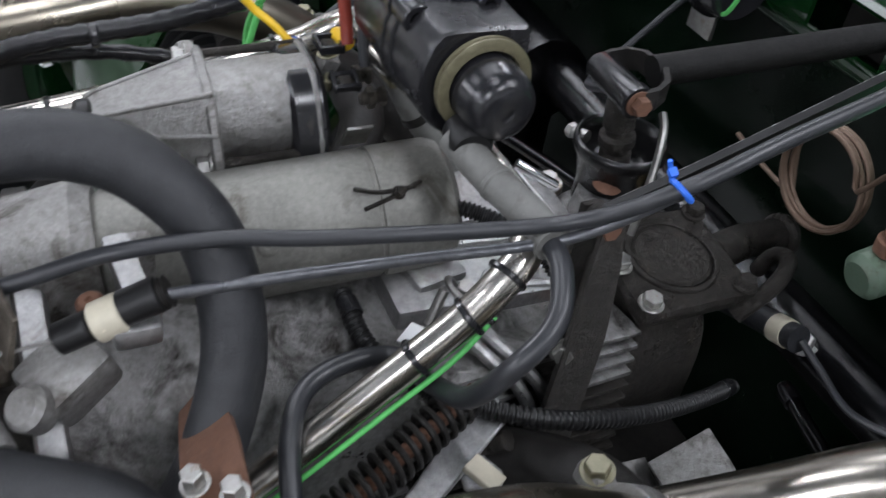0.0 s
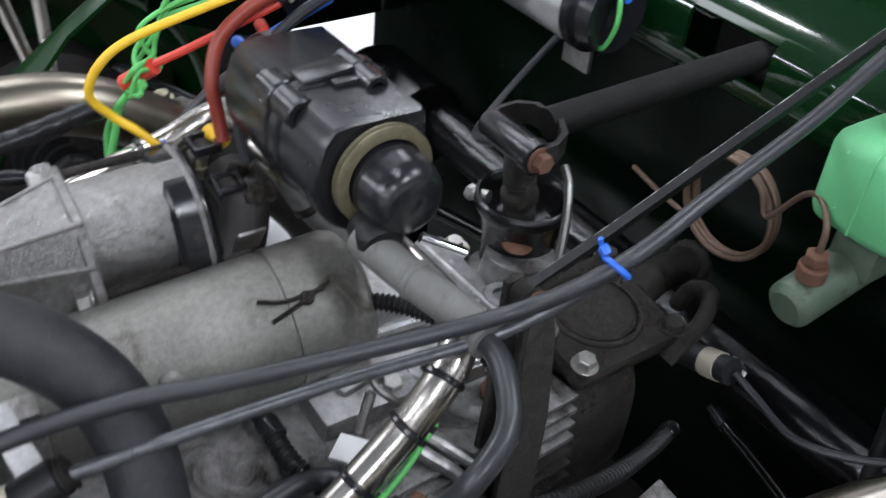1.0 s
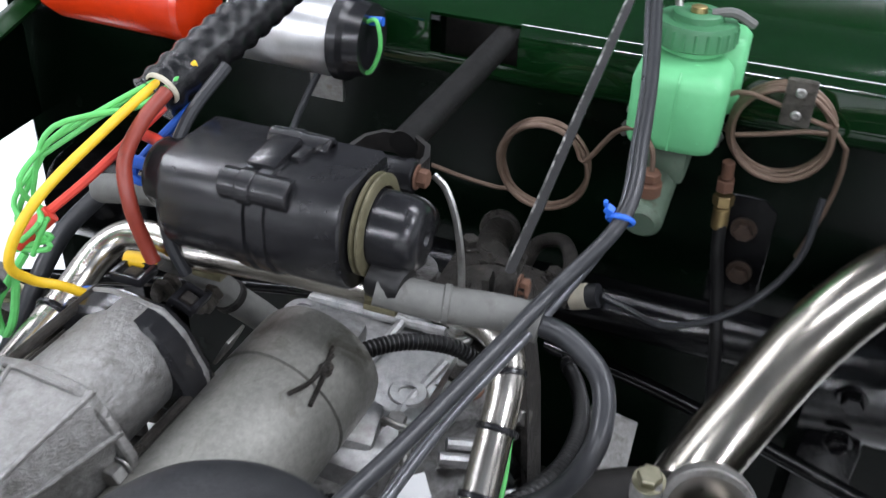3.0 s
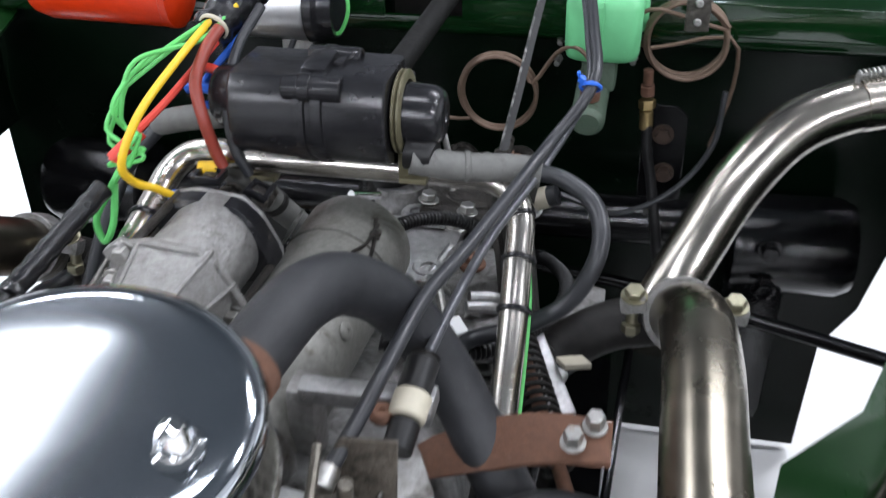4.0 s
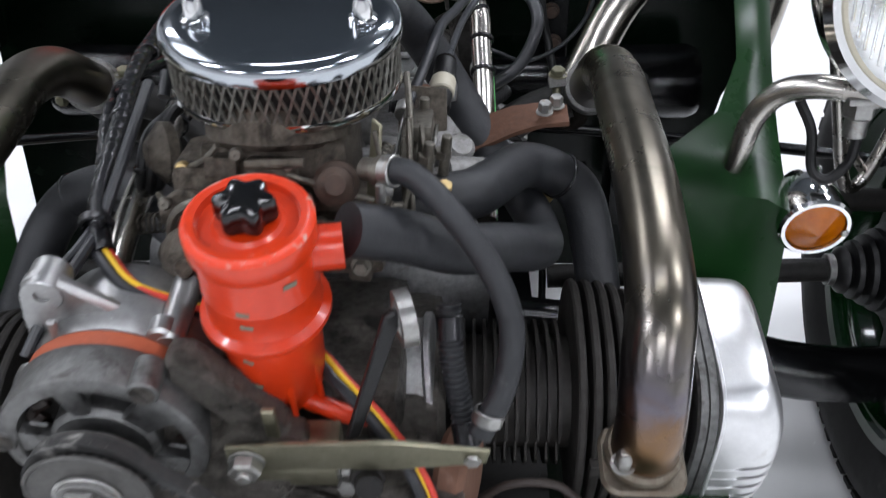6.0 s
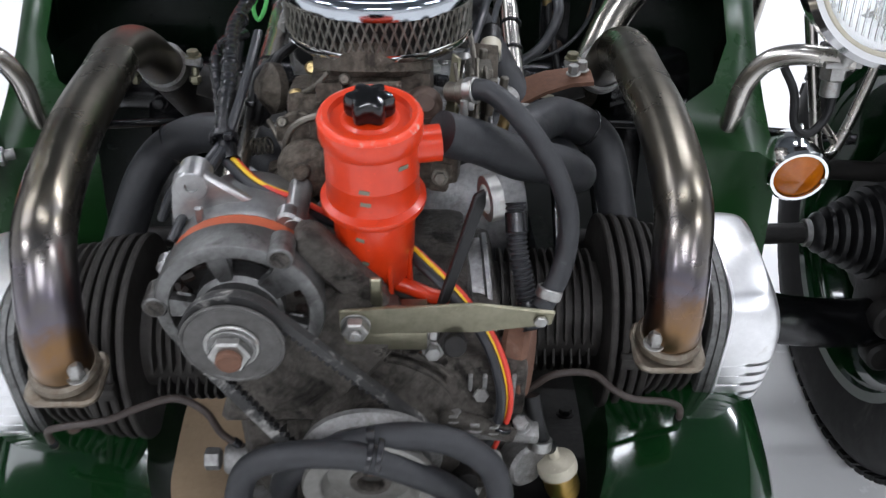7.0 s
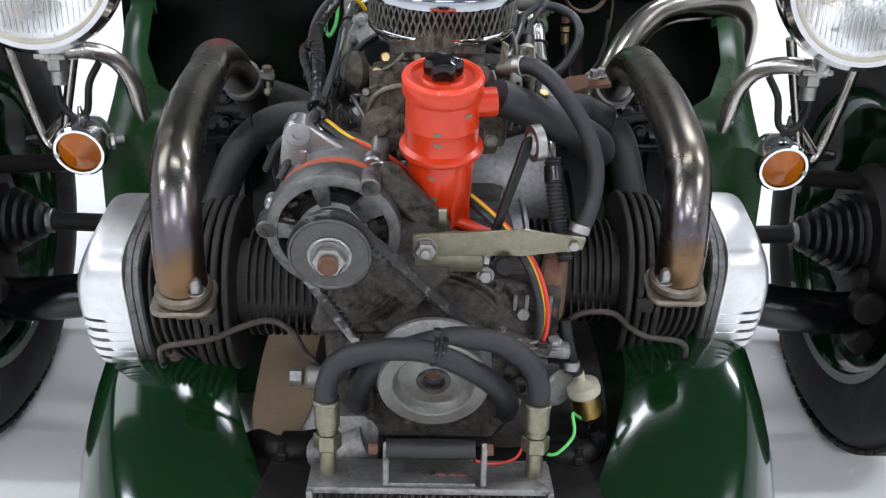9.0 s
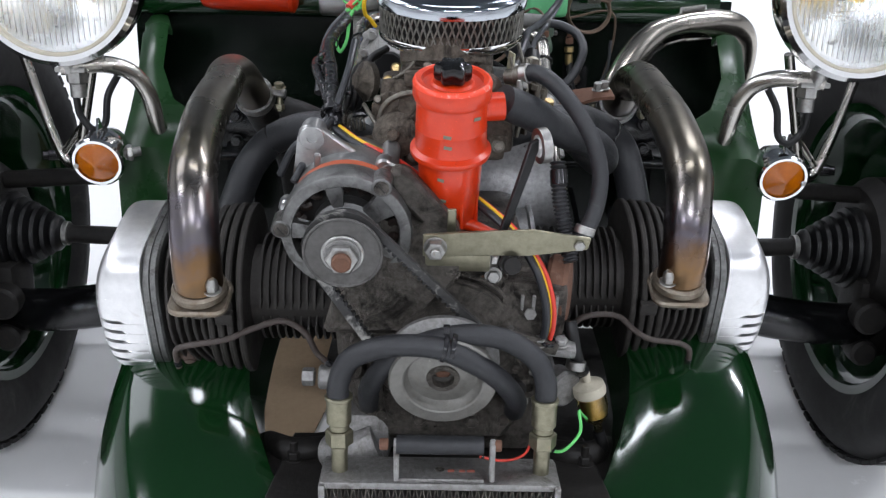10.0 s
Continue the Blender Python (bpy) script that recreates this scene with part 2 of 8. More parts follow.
STAINLESS = material("stainless_tube", (0.52, 0.495, 0.455), (0.44, 0.415, 0.375), 0.21, 1.0, 30, 0.02, (0.40, 0.33, 0.25), 0.6, 16)
TAIL = material("browned_stainless_tail", (0.37, 0.345, 0.305), (0.31, 0.285, 0.245), 0.16, 1.0, 22, 0.02, (0.26, 0.21, 0.15), 0.6, 12, rough2=0.28)
STARTER = material("grey_painted_metal", (0.255, 0.252, 0.230), (0.175, 0.172, 0.155), 0.40, 0.5, 120, 0.35, (0.085, 0.075, 0.058), 0.55, 20, edge=1.6)
FIN = material("cylinder_fin_iron", (0.052, 0.048, 0.044), (0.03, 0.027, 0.024), 0.45, 0.5, 80, 0.4, (0.075, 0.052, 0.036), 0.62, 16, edge=2.5)
STEEL = material("zinc_steel", (0.42, 0.42, 0.40), (0.30, 0.29, 0.275), 0.33, 1.0, 90, 0.15, (0.24, 0.17, 0.10), 0.6, 30)
ZINC_YELLOW = material("yellow_zinc_plate", (0.29, 0.275, 0.200), (0.21, 0.197, 0.135), 0.33, 0.9, 60, 0.1, (0.30, 0.25, 0.16), 0.62, 40)
RUST = material("rusty_steel", (0.155, 0.075, 0.045), (0.11, 0.055, 0.036), 0.7, 0.15, 90, 0.4, (0.24, 0.16, 0.12), 0.6, 24)
ORANGE = material("orange_paint", (0.60, 0.036, 0.003), (0.52, 0.028, 0.0025), 0.26, 0, 45, 0.10, (0.26, 0.018, 0.006), 0.62, 34, coat=0.25)
ORANGE_DULL = material("orange_varnish", (0.42, 0.095, 0.04), (0.34, 0.075, 0.03), 0.45, 0, 60, 0.1, (0.16, 0.07, 0.04), 0.58, 25)
COPPER = material("tarnished_brake_pipe", (0.13, 0.085, 0.06), (0.17, 0.12, 0.09), 0.45, 0.6, 80, 0.1)
BRASS = material("brass", (0.55, 0.42, 0.20), (0.42, 0.31, 0.15), 0.35, 1.0, 60, 0.1, (0.2, 0.14, 0.07), 0.6, 30)
BOTTLE = material("green_bottle_plastic", (0.14, 0.49, 0.22), (0.12, 0.43, 0.19), 0.38, 0, 20, 0.03, (0.10, 0.36, 0.15), 0.64, 14)
BOTTLE_LID = material("green_lid_plastic", (0.045, 0.17, 0.075), (0.055, 0.20, 0.09), 0.4, 0, 30, 0.03)
GREEN_GREY = material("green_grey_casting", (0.075, 0.12, 0.08), (0.10, 0.135, 0.10), 0.42, 0.2, 60, 0.3, (0.05, 0.05, 0.03), 0.55, 30)
WHITE_PLASTIC = material("white_nylon", (0.50, 0.46, 0.36), (0.42, 0.385, 0.30), 0.45, 0, 50, 0.05, (0.3, 0.27, 0.22), 0.6, 40)
GREY_RUBBER = material("grey_lead_rubber", (0.135, 0.135, 0.125), (0.10, 0.10, 0.093), 0.5, 0, 60, 0.15, (0.06, 0.055, 0.05), 0.58, 30)
GEARBOX = material("grimy_gearbox_casting", (0.35, 0.345, 0.34), (0.17, 0.166, 0.160), 0.26, 0.85, 70, 0.6, (0.026, 0.022, 0.018), 0.50, 16, rough2=0.5, bump_d=0.005, edge=1.6)
OILY = material("oil_black_casting", (0.018, 0.0165, 0.015), (0.050, 0.045, 0.039), 0.22, 0.45, 80, 0.75, (0.095, 0.080, 0.065), 0.585, 30, rough2=0.5, bump_d=0.006, edge=3.0)
WORN_BLACK = material("worn_black_bar", (0.012, 0.012, 0.012), (0.02, 0.02, 0.02), 0.4, 0.3, 60, 0.2, (0.42, 0.41, 0.39), 0.47, 70)
ALTERNATOR = material("clean_cast_alternator", (0.40, 0.40, 0.395), (0.30, 0.30, 0.295), 0.27, 0.9, 60, 0.15, (0.17, 0.16, 0.145), 0.66, 20, edge=1.3)
TAPE = material("black_loom_tape", (0.006, 0.006, 0.007), (0.010, 0.010, 0.011), 0.15, 0, 60, 0.25, None, spec=0.35)
FLOOR = material("painted_concrete_floor", (0.84, 0.84, 0.83), (0.79, 0.79, 0.78), 0.26, 0, 3, 0.03, (0.66, 0.64, 0.60), 0.62, 1.5)
CEILING = material("dark_ceiling_paint", (0.075, 0.088, 0.10), (0.06, 0.07, 0.08), 0.8, 0, 4, 0.05)
WALL_GREY = material("grey_wall", (0.20, 0.21, 0.225), (0.17, 0.18, 0.19), 0.8, 0, 4, 0.05)
WALL = material("white_wall", (0.90, 0.90, 0.90), (0.87, 0.87, 0.87), 0.8, 0, 4, 0.05)


def wire_colour(name, c):
    return material(name, c, tuple(v * 0.85 for v in c), 0.4, 0, 60, 0.03, tuple(v * 0.4 for v in c), 0.68, 50)


YELLOW = wire_colour("yellow_wire", (0.80, 0.50, 0.02))
WIRE_GREEN = wire_colour("green_wire", (0.12, 0.55, 0.14))
WIRE_RED = wire_colour("red_wire", (0.62, 0.05, 0.03))
WIRE_BLUE = wire_colour("blue_wire", (0.02, 0.13, 0.62))
BROWN_RED = material("red_brown_battery_cable", (0.24, 0.035, 0.020), (0.20, 0.03, 0.018), 0.35, 0, 50, 0.05, (0.10, 0.02, 0.012), 0.6, 40)


def clear(name, c, rough=0.03, ior=1.46):
    m = bpy.data.materials.new(name)
    m.use_nodes = True
    b = m.node_tree.nodes["Principled BSDF"]
    b.inputs["Base Color"].default_value = (*c, 1)
    b.inputs["Roughness"].default_value = rough
    b.inputs["Transmission Weight"].default_value = 1.0
    b.inputs["IOR"].default_value = ior
    return m


REFLECTOR = material("silvered_reflector", (0.90, 0.90, 0.90), (0.84, 0.84, 0.84), 0.22, 1.0, 30, 0.05, rough2=0.35)
LAMP_GLASS = clear("headlamp_glass", (0.95, 0.97, 0.97), 0.05)
AMBER = material("amber_lens", (0.40, 0.105, 0.0015), (0.30, 0.072, 0.001), 0.10, 0, 40, 0.0, coat=0.6)
FILTER_GLASS = clear("filter_plastic", (0.85, 0.72, 0.38), 0.12)
CARDBOARD = material("brown_cardboard", (0.34, 0.245, 0.155), (0.30, 0.215, 0.135), 0.8, 0, 60, 0.1, (0.22, 0.155, 0.10), 0.62, 6)


def heat_tinted():
    """Steel that the exhaust has coloured: bronze and blue by the port, brown-grey further on."""
    m = material("heat_tinted_exhaust", (0.5, 0.5, 0.5), None, 0.23, 1.0, 25, 0.010, rough2=0.34)
    nt = m.node_tree
    n, l = nt.nodes, nt.links
    co = n.new("ShaderNodeTexCoord")
    sep = n.new("ShaderNodeSeparateXYZ")
    l.new(co.outputs["Object"], sep.inputs[0])
    nz = n.new("ShaderNodeTexNoise")
    nz.inputs["Scale"].default_value, nz.inputs["Detail"].default_value, nz.inputs["Distortion"].default_value = 22, 5, 1.2
    l.new(co.outputs["Object"], nz.inputs["Vector"])
    add = n.new("ShaderNodeMath")
    add.operation = "MULTIPLY_ADD"
    add.inputs[1].default_value = 0.12
    l.new(nz.outputs["Fac"], add.inputs[0])
    l.new(sep.outputs["Z"], add.inputs[2])
    mr = n.new("ShaderNodeMapRange")
    mr.inputs["From Min"].default_value, mr.inputs["From Max"].default_value = 0.42, 0.61
    l.new(add.outputs[0], mr.inputs["Value"])
    cr = n.new("ShaderNodeValToRGB")
    stops = [(0.0, (0.15, 0.10, 0.06)), (0.14, (0.20, 0.118, 0.058)), (0.28, (0.17, 0.115, 0.085)), (0.40, (0.155, 0.14, 0.16)), (0.54, (0.175, 0.160, 0.150)), (0.74, (0.175, 0.155, 0.122)), (1.0, (0.255, 0.230, 0.185))]
    e = cr.color_ramp.elements
    e[0].position, e[0].color = stops[0][0], (*stops[0][1], 1)
    e[1].position, e[1].color = stops[-1][0], (*stops[-1][1], 1)
    for p, c in stops[1:-1]:
        k = e.new(p)
        k.color = (*c, 1)
    l.new(mr.outputs["Result"], cr.inputs["Fac"])
    l.new(cr.outputs["Color"], n["Principled BSDF"].inputs["Base Color"])
    return m


EXHAUST = heat_tinted()

# ---- the showroom ----
solid("floor", box((0, 0.5, -0.05), (12, 12, 0.1), 0), FLOOR, "light grey painted showroom floor, slightly worn", "floor", kind="structure")
solid("wall_north", box((0, 6.6, 1.5), (12.4, 0.2, 3.2), 0), WALL_GREY, "plain grey showroom wall", "wall", kind="structure")
solid("wall_south", box((0, -5.6, 1.5), (12.4, 0.2, 3.2), 0), WALL, "plain white showroom wall", "wall", kind="structure")
solid("wall_east", box((6.1, 0.5, 1.5), (0.2, 11.9, 3.2), 0), WALL, "plain white showroom wall", "wall", kind="structure")
solid("wall_west", box((-6.1, 0.5, 1.5), (0.2, 11.9, 3.2), 0), WALL, "plain white showroom wall", "wall", kind="structure")
solid("ceiling", box((0, 0.5, 3.05), (12.4, 12.4, 0.1), 0), CEILING, "dark blue-grey showroom ceiling", "ceiling", kind="structure")
LAMP_FRAME = material("lamp_housing", (0.7, 0.7, 0.7), None, 0.5, 0, 20, 0.02)
# the added bay fill at (0, 0.5) gets a housing like the rest
for lamp_x, lamp_y in LAMP_SPOTS:
    lamp = thing("ceiling_lamp", (lamp_x, lamp_y, 3.0), "long white ceiling lamp in a thin frame", "lamp", "ceiling lamps")
    part("housing", box((lamp_x, lamp_y, 2.94), (1.26, 0.22, 0.10), 0.01), LAMP_FRAME, lamp)
panel = thing("ceiling_light_panel", (-2.65, 1.1, 3.0), "large square white ceiling light panel", "lamp")
part("housing", box((-2.65, 1.1, 2.94), (2.28, 2.08, 0.10), 0.01), LAMP_FRAME, panel)
solid("cardboard_sheet", box((-0.275, 0.17, 0.0035), (0.20, 0.46, 0.004), 0.001, (0, 0, -14)), CARDBOARD, "flat brown cardboard sheet on the floor under the engine", "cardboard")

# ---- the car's body ----
def mirrored(pts, s):
    return [(s * p[0], p[1], p[2]) for p in pts]


def build_body():
    body = thing("car_body", (0, 0, 0.1), "dark green glossy open kit-car body with its bonnet off", "car body")
    # nose: two lobes round an open bay, and the sill in front
    for s in (-1, 1):
        rows = []
        for i in range(15):
            t = i / 14
            y = 0.07 - 0.46 * t
            drop = 0.30 - 0.05 * t - 0.19 * max(0.0, t - 0.25) ** 1.7 * 1.9
            inner = 0.187 - 0.062 * (max(0.0, -0.13 - y) / 0.13) ** 1.6
            outer = 0.350 - 0.006 * t - 0.26 * max(0.0, t - 0.45) ** 1.7
            row = []
            for j in range(15):
                u = j / 14
                x = inner + (outer - inner) * (1 - (1 - u) ** 1.15)
                z = drop + 0.012 * math.sin(math.pi * min(1, u * 1.1)) - 0.20 * max(0.0, u - 0.72) ** 1.8 * 3.4
                if j == 0:
                    z -= 0.05
                row.append((s * x, y, z))
            row.append((s * (outer + 0.002), y, 0.09))
            rows.append(row)
        part("nose_panel", sheet(rows, -0.004 * s), GREEN, body, flat=50)
        # the shelf behind it and the strip that runs back to the bulkhead
        ridge = [(0.284, 0.098, 0.433), (0.333, 0.085, 0.443), (0.360, 0.069, 0.446), (0.379, 0.068, 0.434)]
        face = [[(x, y, 0.26) for x, y, z in ridge], [(x, y - 0.003, 0.36) for x, y, z in ridge], ridge,
                [(0.289, 0.123, 0.468), (0.330, 0.118, 0.470), (0.362, 0.115, 0.467), (0.381, 0.112, 0.453)],
                [(0.334, 0.154, 0.487), (0.350, 0.152, 0.490), (0.369, 0.150, 0.487), (0.384, 0.150, 0.473)],
                [(0.357, 0.199, 0.521), (0.366, 0.200, 0.524), (0.377, 0.200, 0.521), (0.387, 0.200, 0.509)],
                [(0.366, 0.270, 0.566), (0.376, 0.271, 0.569), (0.388, 0.272, 0.567), (0.398, 0.272, 0.555)],
                [(0.392, 0.380, 0.546), (0.402, 0.380, 0.549), (0.416, 0.380, 0.547), (0.428, 0.380, 0.535)],
                [(0.446, 0.560, 0.556), (0.456, 0.560, 0.559), (0.468, 0.560, 0.557), (0.480, 0.560, 0.545)]]
        part("side_panel", sheet([mirrored(r, s) for r in face], 0.004 * s), GREEN_LIT, body, flat=50)
        # inner wing wall, open to the floor below
        wall = [[(r[-1][0] - 0.004, r[-1][1], r[-1][2] - 0.006), (r[-1][0] + 0.002, r[-1][1] + 0.004, (r[-1][2] + low) / 2), (r[-1][0] + 0.004, r[-1][1] + 0.008, low)] for r, low in zip(face[6:], (0.505, 0.455, 0.43))]
        part("inner_wing", sheet([mirrored(r, s) for r in wall], 0.004 * s), GREEN_SHADED, body, "inner wing wall, green darkened for bay shade")
    # bulkhead: a wall in shade-darkened green with a rounded rail along its top
    part("bulkhead", slab([(-0.50, 0.10), (0.405, 0.10), (0.408, 0.24), (0.437, 0.29), (0.451, 0.355), (0.458, 0.372), (0.472, 0.376), (0.472, 0.60), (0.028, 0.60), (0.028, 0.567), (-0.046, 0.567), (-0.046, 0.60), (-0.50, 0.60)], (0, 0.581, 0), (1, 0, 0), (0, 0, 1), 0.012, 0), GREEN_SHADED, body, "green inner bulkhead, darkened for bay shade")
    rail = []
    for y, z in ((0.566, 0.566), (0.552, 0.568), (0.546, 0.573), (0.545, 0.583), (0.545, 0.606), (0.547, 0.6125), (0.553, 0.6165), (0.578, 0.622), (0.63, 0.632), (0.68, 0.640), (0.70, 0.70)):
        rail.append((y, z))
    for x0, x1 in ((-0.50, -0.046), (0.028, 0.445)):
        part("dash_rail", sheet([[(x0 + (x1 - x0) * k / 8, y, z) for k in range(9)] for y, z in rail], 0.004), GREEN, body, flat=60)
    part("dash_rail", sheet([[(-0.046 + 0.074 * k / 3, y, z) for k in range(4)] for y, z in rail[5:]], 0.004), GREEN, body, flat=60)
    part("dash_rail", sheet([[(-0.046 + 0.074 * k / 3, y, z) for k in range(4)] for y, z in rail[:4]], 0.004), GREEN, body, flat=60)
    # a solid black block behind the opening stands in for its shade
    part("recess_shade_block", box((-0.009, 0.66, 0.592), (0.09, 0.15, 0.07), 0.002), BLACK_MATT, body, "black block for the shade in the gear rod opening")
    return body


build_body()


# ---- wheels, shafts and suspension ----
def build_wheel(s, cx):
    w = thing("wheel", (s * cx, 0.224, 0.0), "black road tyre on a dark green steel wheel", "wheel", "front wheels")
    c = (s * cx, 0.224, 0.29)
    prof = [(-0.055, 0.195), (-0.066, 0.215), (-0.070, 0.24), (-0.066, 0.265), (-0.052, 0.283), (-0.03, 0.289), (0, 0.29), (0.03, 0.289), (0.052, 0.283), (0.066, 0.265), (0.070, 0.24), (0.066, 0.215), (0.055, 0.195)]
    part("tyre", turned(prof, c, (1, 0, 0), 64, closed=True), TYRE, w, flat=60)
    blocks = []
    for k in range(72):
        for off, row in ((-0.045, 0.0), (-0.017, 0.5), (0.014, 0.0), (0.043, 0.5)):
            a = 2 * math.pi * (k + row) / 72
            p = (c[0] + off, c[1] + 0.2895 * math.cos(a), c[2] + 0.2895 * math.sin(a))
            blocks.append(box(p, (0.022, 0.006, 0.018), 0, (math.degrees(a), 0, 0)))
    part("tread", join(*blocks), TYRE, w)
    rim = [(-0.060, 0.200), (-0.058, 0.188), (-0.040, 0.178), (0.00, 0.168), (0.02, 0.165), (0.024, 0.12), (0.03, 0.07), (0.03, 0.02), (0.026, 0.02), (0.02, 0.12), (0.012, 0.16), (-0.04, 0.171), (-0.052, 0.182), (-0.055, 0.198)]
    part("rim", turned([(-s * h * s * s, r) for h, r in rim] if s < 0 else rim, c, (s, 0, 0), 48, closed=True), GREEN, w, flat=40)
    part("drum", turned([(-0.05, 0.03), (-0.05, 0.085), (-0.03, 0.10), (0.02, 0.10), (0.02, 0.03)], c, (s, 0, 0), 32), BLACK_MATT, w, "dirty black hub")
    return w


def build_shaft(s, x0):
    y, z = 0.222, 0.292
    d = thing("drive_shaft", (s * 0.3, y, z), "black drive shaft with a ribbed rubber boot", "drive shaft", "drive shafts")
    part("shaft", tube([(s * 0.20, y, z - 0.01), (s * (x0 + 0.012), y, z)], 0.0125, 16), BLACK_MATT, d)
    part("clamp", ring((s * x0, y, z), (s, 0, 0), 0.010, 0.0165, 0.010), STEEL, d, "bright steel hose clamp")
    prof = [(0.0, 0.012), (0.0, 0.017)]
    for k in range(6):
        r = 0.024 + 0.0062 * k
        prof += [(0.006 + 0.0115 * k, r), (0.011 + 0.0115 * k, r + 0.001), (0.0155 + 0.0115 * k, r - 0.006)]
    prof += [(0.080, 0.058), (0.095, 0.058), (0.095, 0.02)]
    part("boot", turned(prof, (s * (x0 + 0.007), y, z), (s, 0, 0), 36), RUBBER, d, flat=60)
    return d


def build_arm(s):
    a = thing("suspension_arm", (s * 0.3, 0.15, 0.2), "thick black tubular suspension arm, worn paint", "suspension arm", "suspension arms")
    part("arm", tube([(s * 0.16, 0.19, 0.245), (s * 0.34, 0.165, 0.235), (s * 0.45, 0.15, 0.215), (s * 0.56, 0.17, 0.20), (s * 0.60, 0.20, 0.205)], 0.029, 20), BLACK_GLOSS, a)
    part("knuckle", join(box((s * 0.585, 0.19, 0.21), (0.05, 0.07, 0.11), 0.012), disc((s * 0.565, 0.15, 0.225), (0, -1, 0), 0.022, 0.03, 0.004), disc((s * 0.57, 0.165, 0.17), (0, -1, 0), 0.018, 0.03, 0.004)), BLACK_MATT, a)
    return a


for side in (-1, 1):
    build_wheel(side, 0.622 if side > 0 else 0.64)
    build_shaft(side, 0.486 if side > 0 else 0.506)
    build_arm(side)


# ---- lamps ----
def build_headlamp(s):
    c = vec(0.434 if s > 0 else -0.404, -0.010, 0.641)
    z = 1.195
    h = thing("headlamp", (s * 0.34, 0.10, 0.46), "round chrome headlamp on a bent steel stalk", "headlamp", "headlamps")

    def spun(rows):
        return turned([(a * z, r * z) for a, r in rows], c, (0, 1, 0), 56, closed=True)
    part("shell", spun([(0.0, 0.074), (0.012, 0.076), (0.03, 0.072), (0.06, 0.058), (0.085, 0.036), (0.098, 0.012), (0.094, 0.010), (0.08, 0.033), (0.058, 0.054), (0.03, 0.068), (0.004, 0.070)]), CHROME, h, flat=60)
    part("reflector", spun([(0.006, 0.0685), (0.025, 0.056), (0.042, 0.036), (0.05, 0.010), (0.053, 0.010), (0.045, 0.038), (0.028, 0.058), (0.008, 0.0695)]), REFLECTOR, h, flat=60)
    part("rim", ring(c + vec(0, -0.012, 0), (0, 1, 0), 0.0805, 0.0915, 0.016, 64, 0.005), CHROME, h)
    part("seal", ring(c + vec(0, -0.0135, 0), (0, 1, 0), 0.0775, 0.0812, 0.010, 64, 0.001), WHITE_PLASTIC, h, "pale lens seal")
    lens = [(0.0, 0.0670), (-0.006, 0.060), (-0.010, 0.045), (-0.0125, 0.025), (-0.013, 0.003), (-0.010, 0.003), (-0.0095, 0.025), (-0.007, 0.045), (-0.003, 0.059), (0.003, 0.0665)]
    glass = part("lens", spun(lens), LAMP_GLASS, h, "clear fluted headlamp glass", flat=60)
    glass.visible_shadow = False
    flutes = []
    for k in range(-12, 13):
        x = k * 0.0058
        e = math.sqrt(max(0.0, 0.074 ** 2 - x * x))
        flutes.append(tube([c + vec(x, -0.0078, -e * 0.95), c + vec(x, -0.0125 + abs(x) * 0.08, 0), c + vec(x, -0.0078, e * 0.95)], 0.0012, 6, 4))
    f = tagged(part("flute_pattern", join(*flutes), LAMP_GLASS, h), kind="stuff")
    f.visible_shadow = False
    part("bulb", turned([(0.0, 0.006), (0.004, 0.011), (0.016, 0.011), (0.034, 0.007)], c + vec(0, 0.012, 0.0), (0, 1, 0), 20), YELLOW, h, "yellow bulb cap")
    part("stalk", tube([(s * 0.335, 0.112, 0.435), (s * 0.341, 0.103, 0.470), (s * 0.348, 0.098, 0.505), (s * 0.362, 0.088, 0.530), (s * 0.385, 0.072, 0.541), (s * 0.412, 0.058, 0.541), (s * 0.43, 0.052, 0.540)], 0.0098, 16), STAINLESS, h, "bent stainless stalk")
    part("mount", join(box((s * 0.418, 0.058, 0.537), (0.034, 0.024, 0.006), 0.002), hexagon((s * 0.415, 0.060, 0.535), (0, 0, -1), 0.0125, 0.014), disc((s * 0.415, 0.060, 0.521), (0, 0, -1), 0.009, 0.016), tube([(s * 0.421, 0.056, 0.536), (s * 0.422, 0.046, 0.560), (s * 0.420, 0.036, 0.590)], 0.010, 14)), STEEL, h, "steel pivot nut")
    part("cable", tube([(s * 0.416, 0.054, 0.506), (s * 0.414, 0.056, 0.485), (s * 0.402, 0.060, 0.468), (s * 0.390, 0.066, 0.475), (s * 0.386, 0.07, 0.505), (s * 0.375, 0.077, 0.528)], 0.0042, 10), RUBBER, h, "black rubber cable loop")
    return h


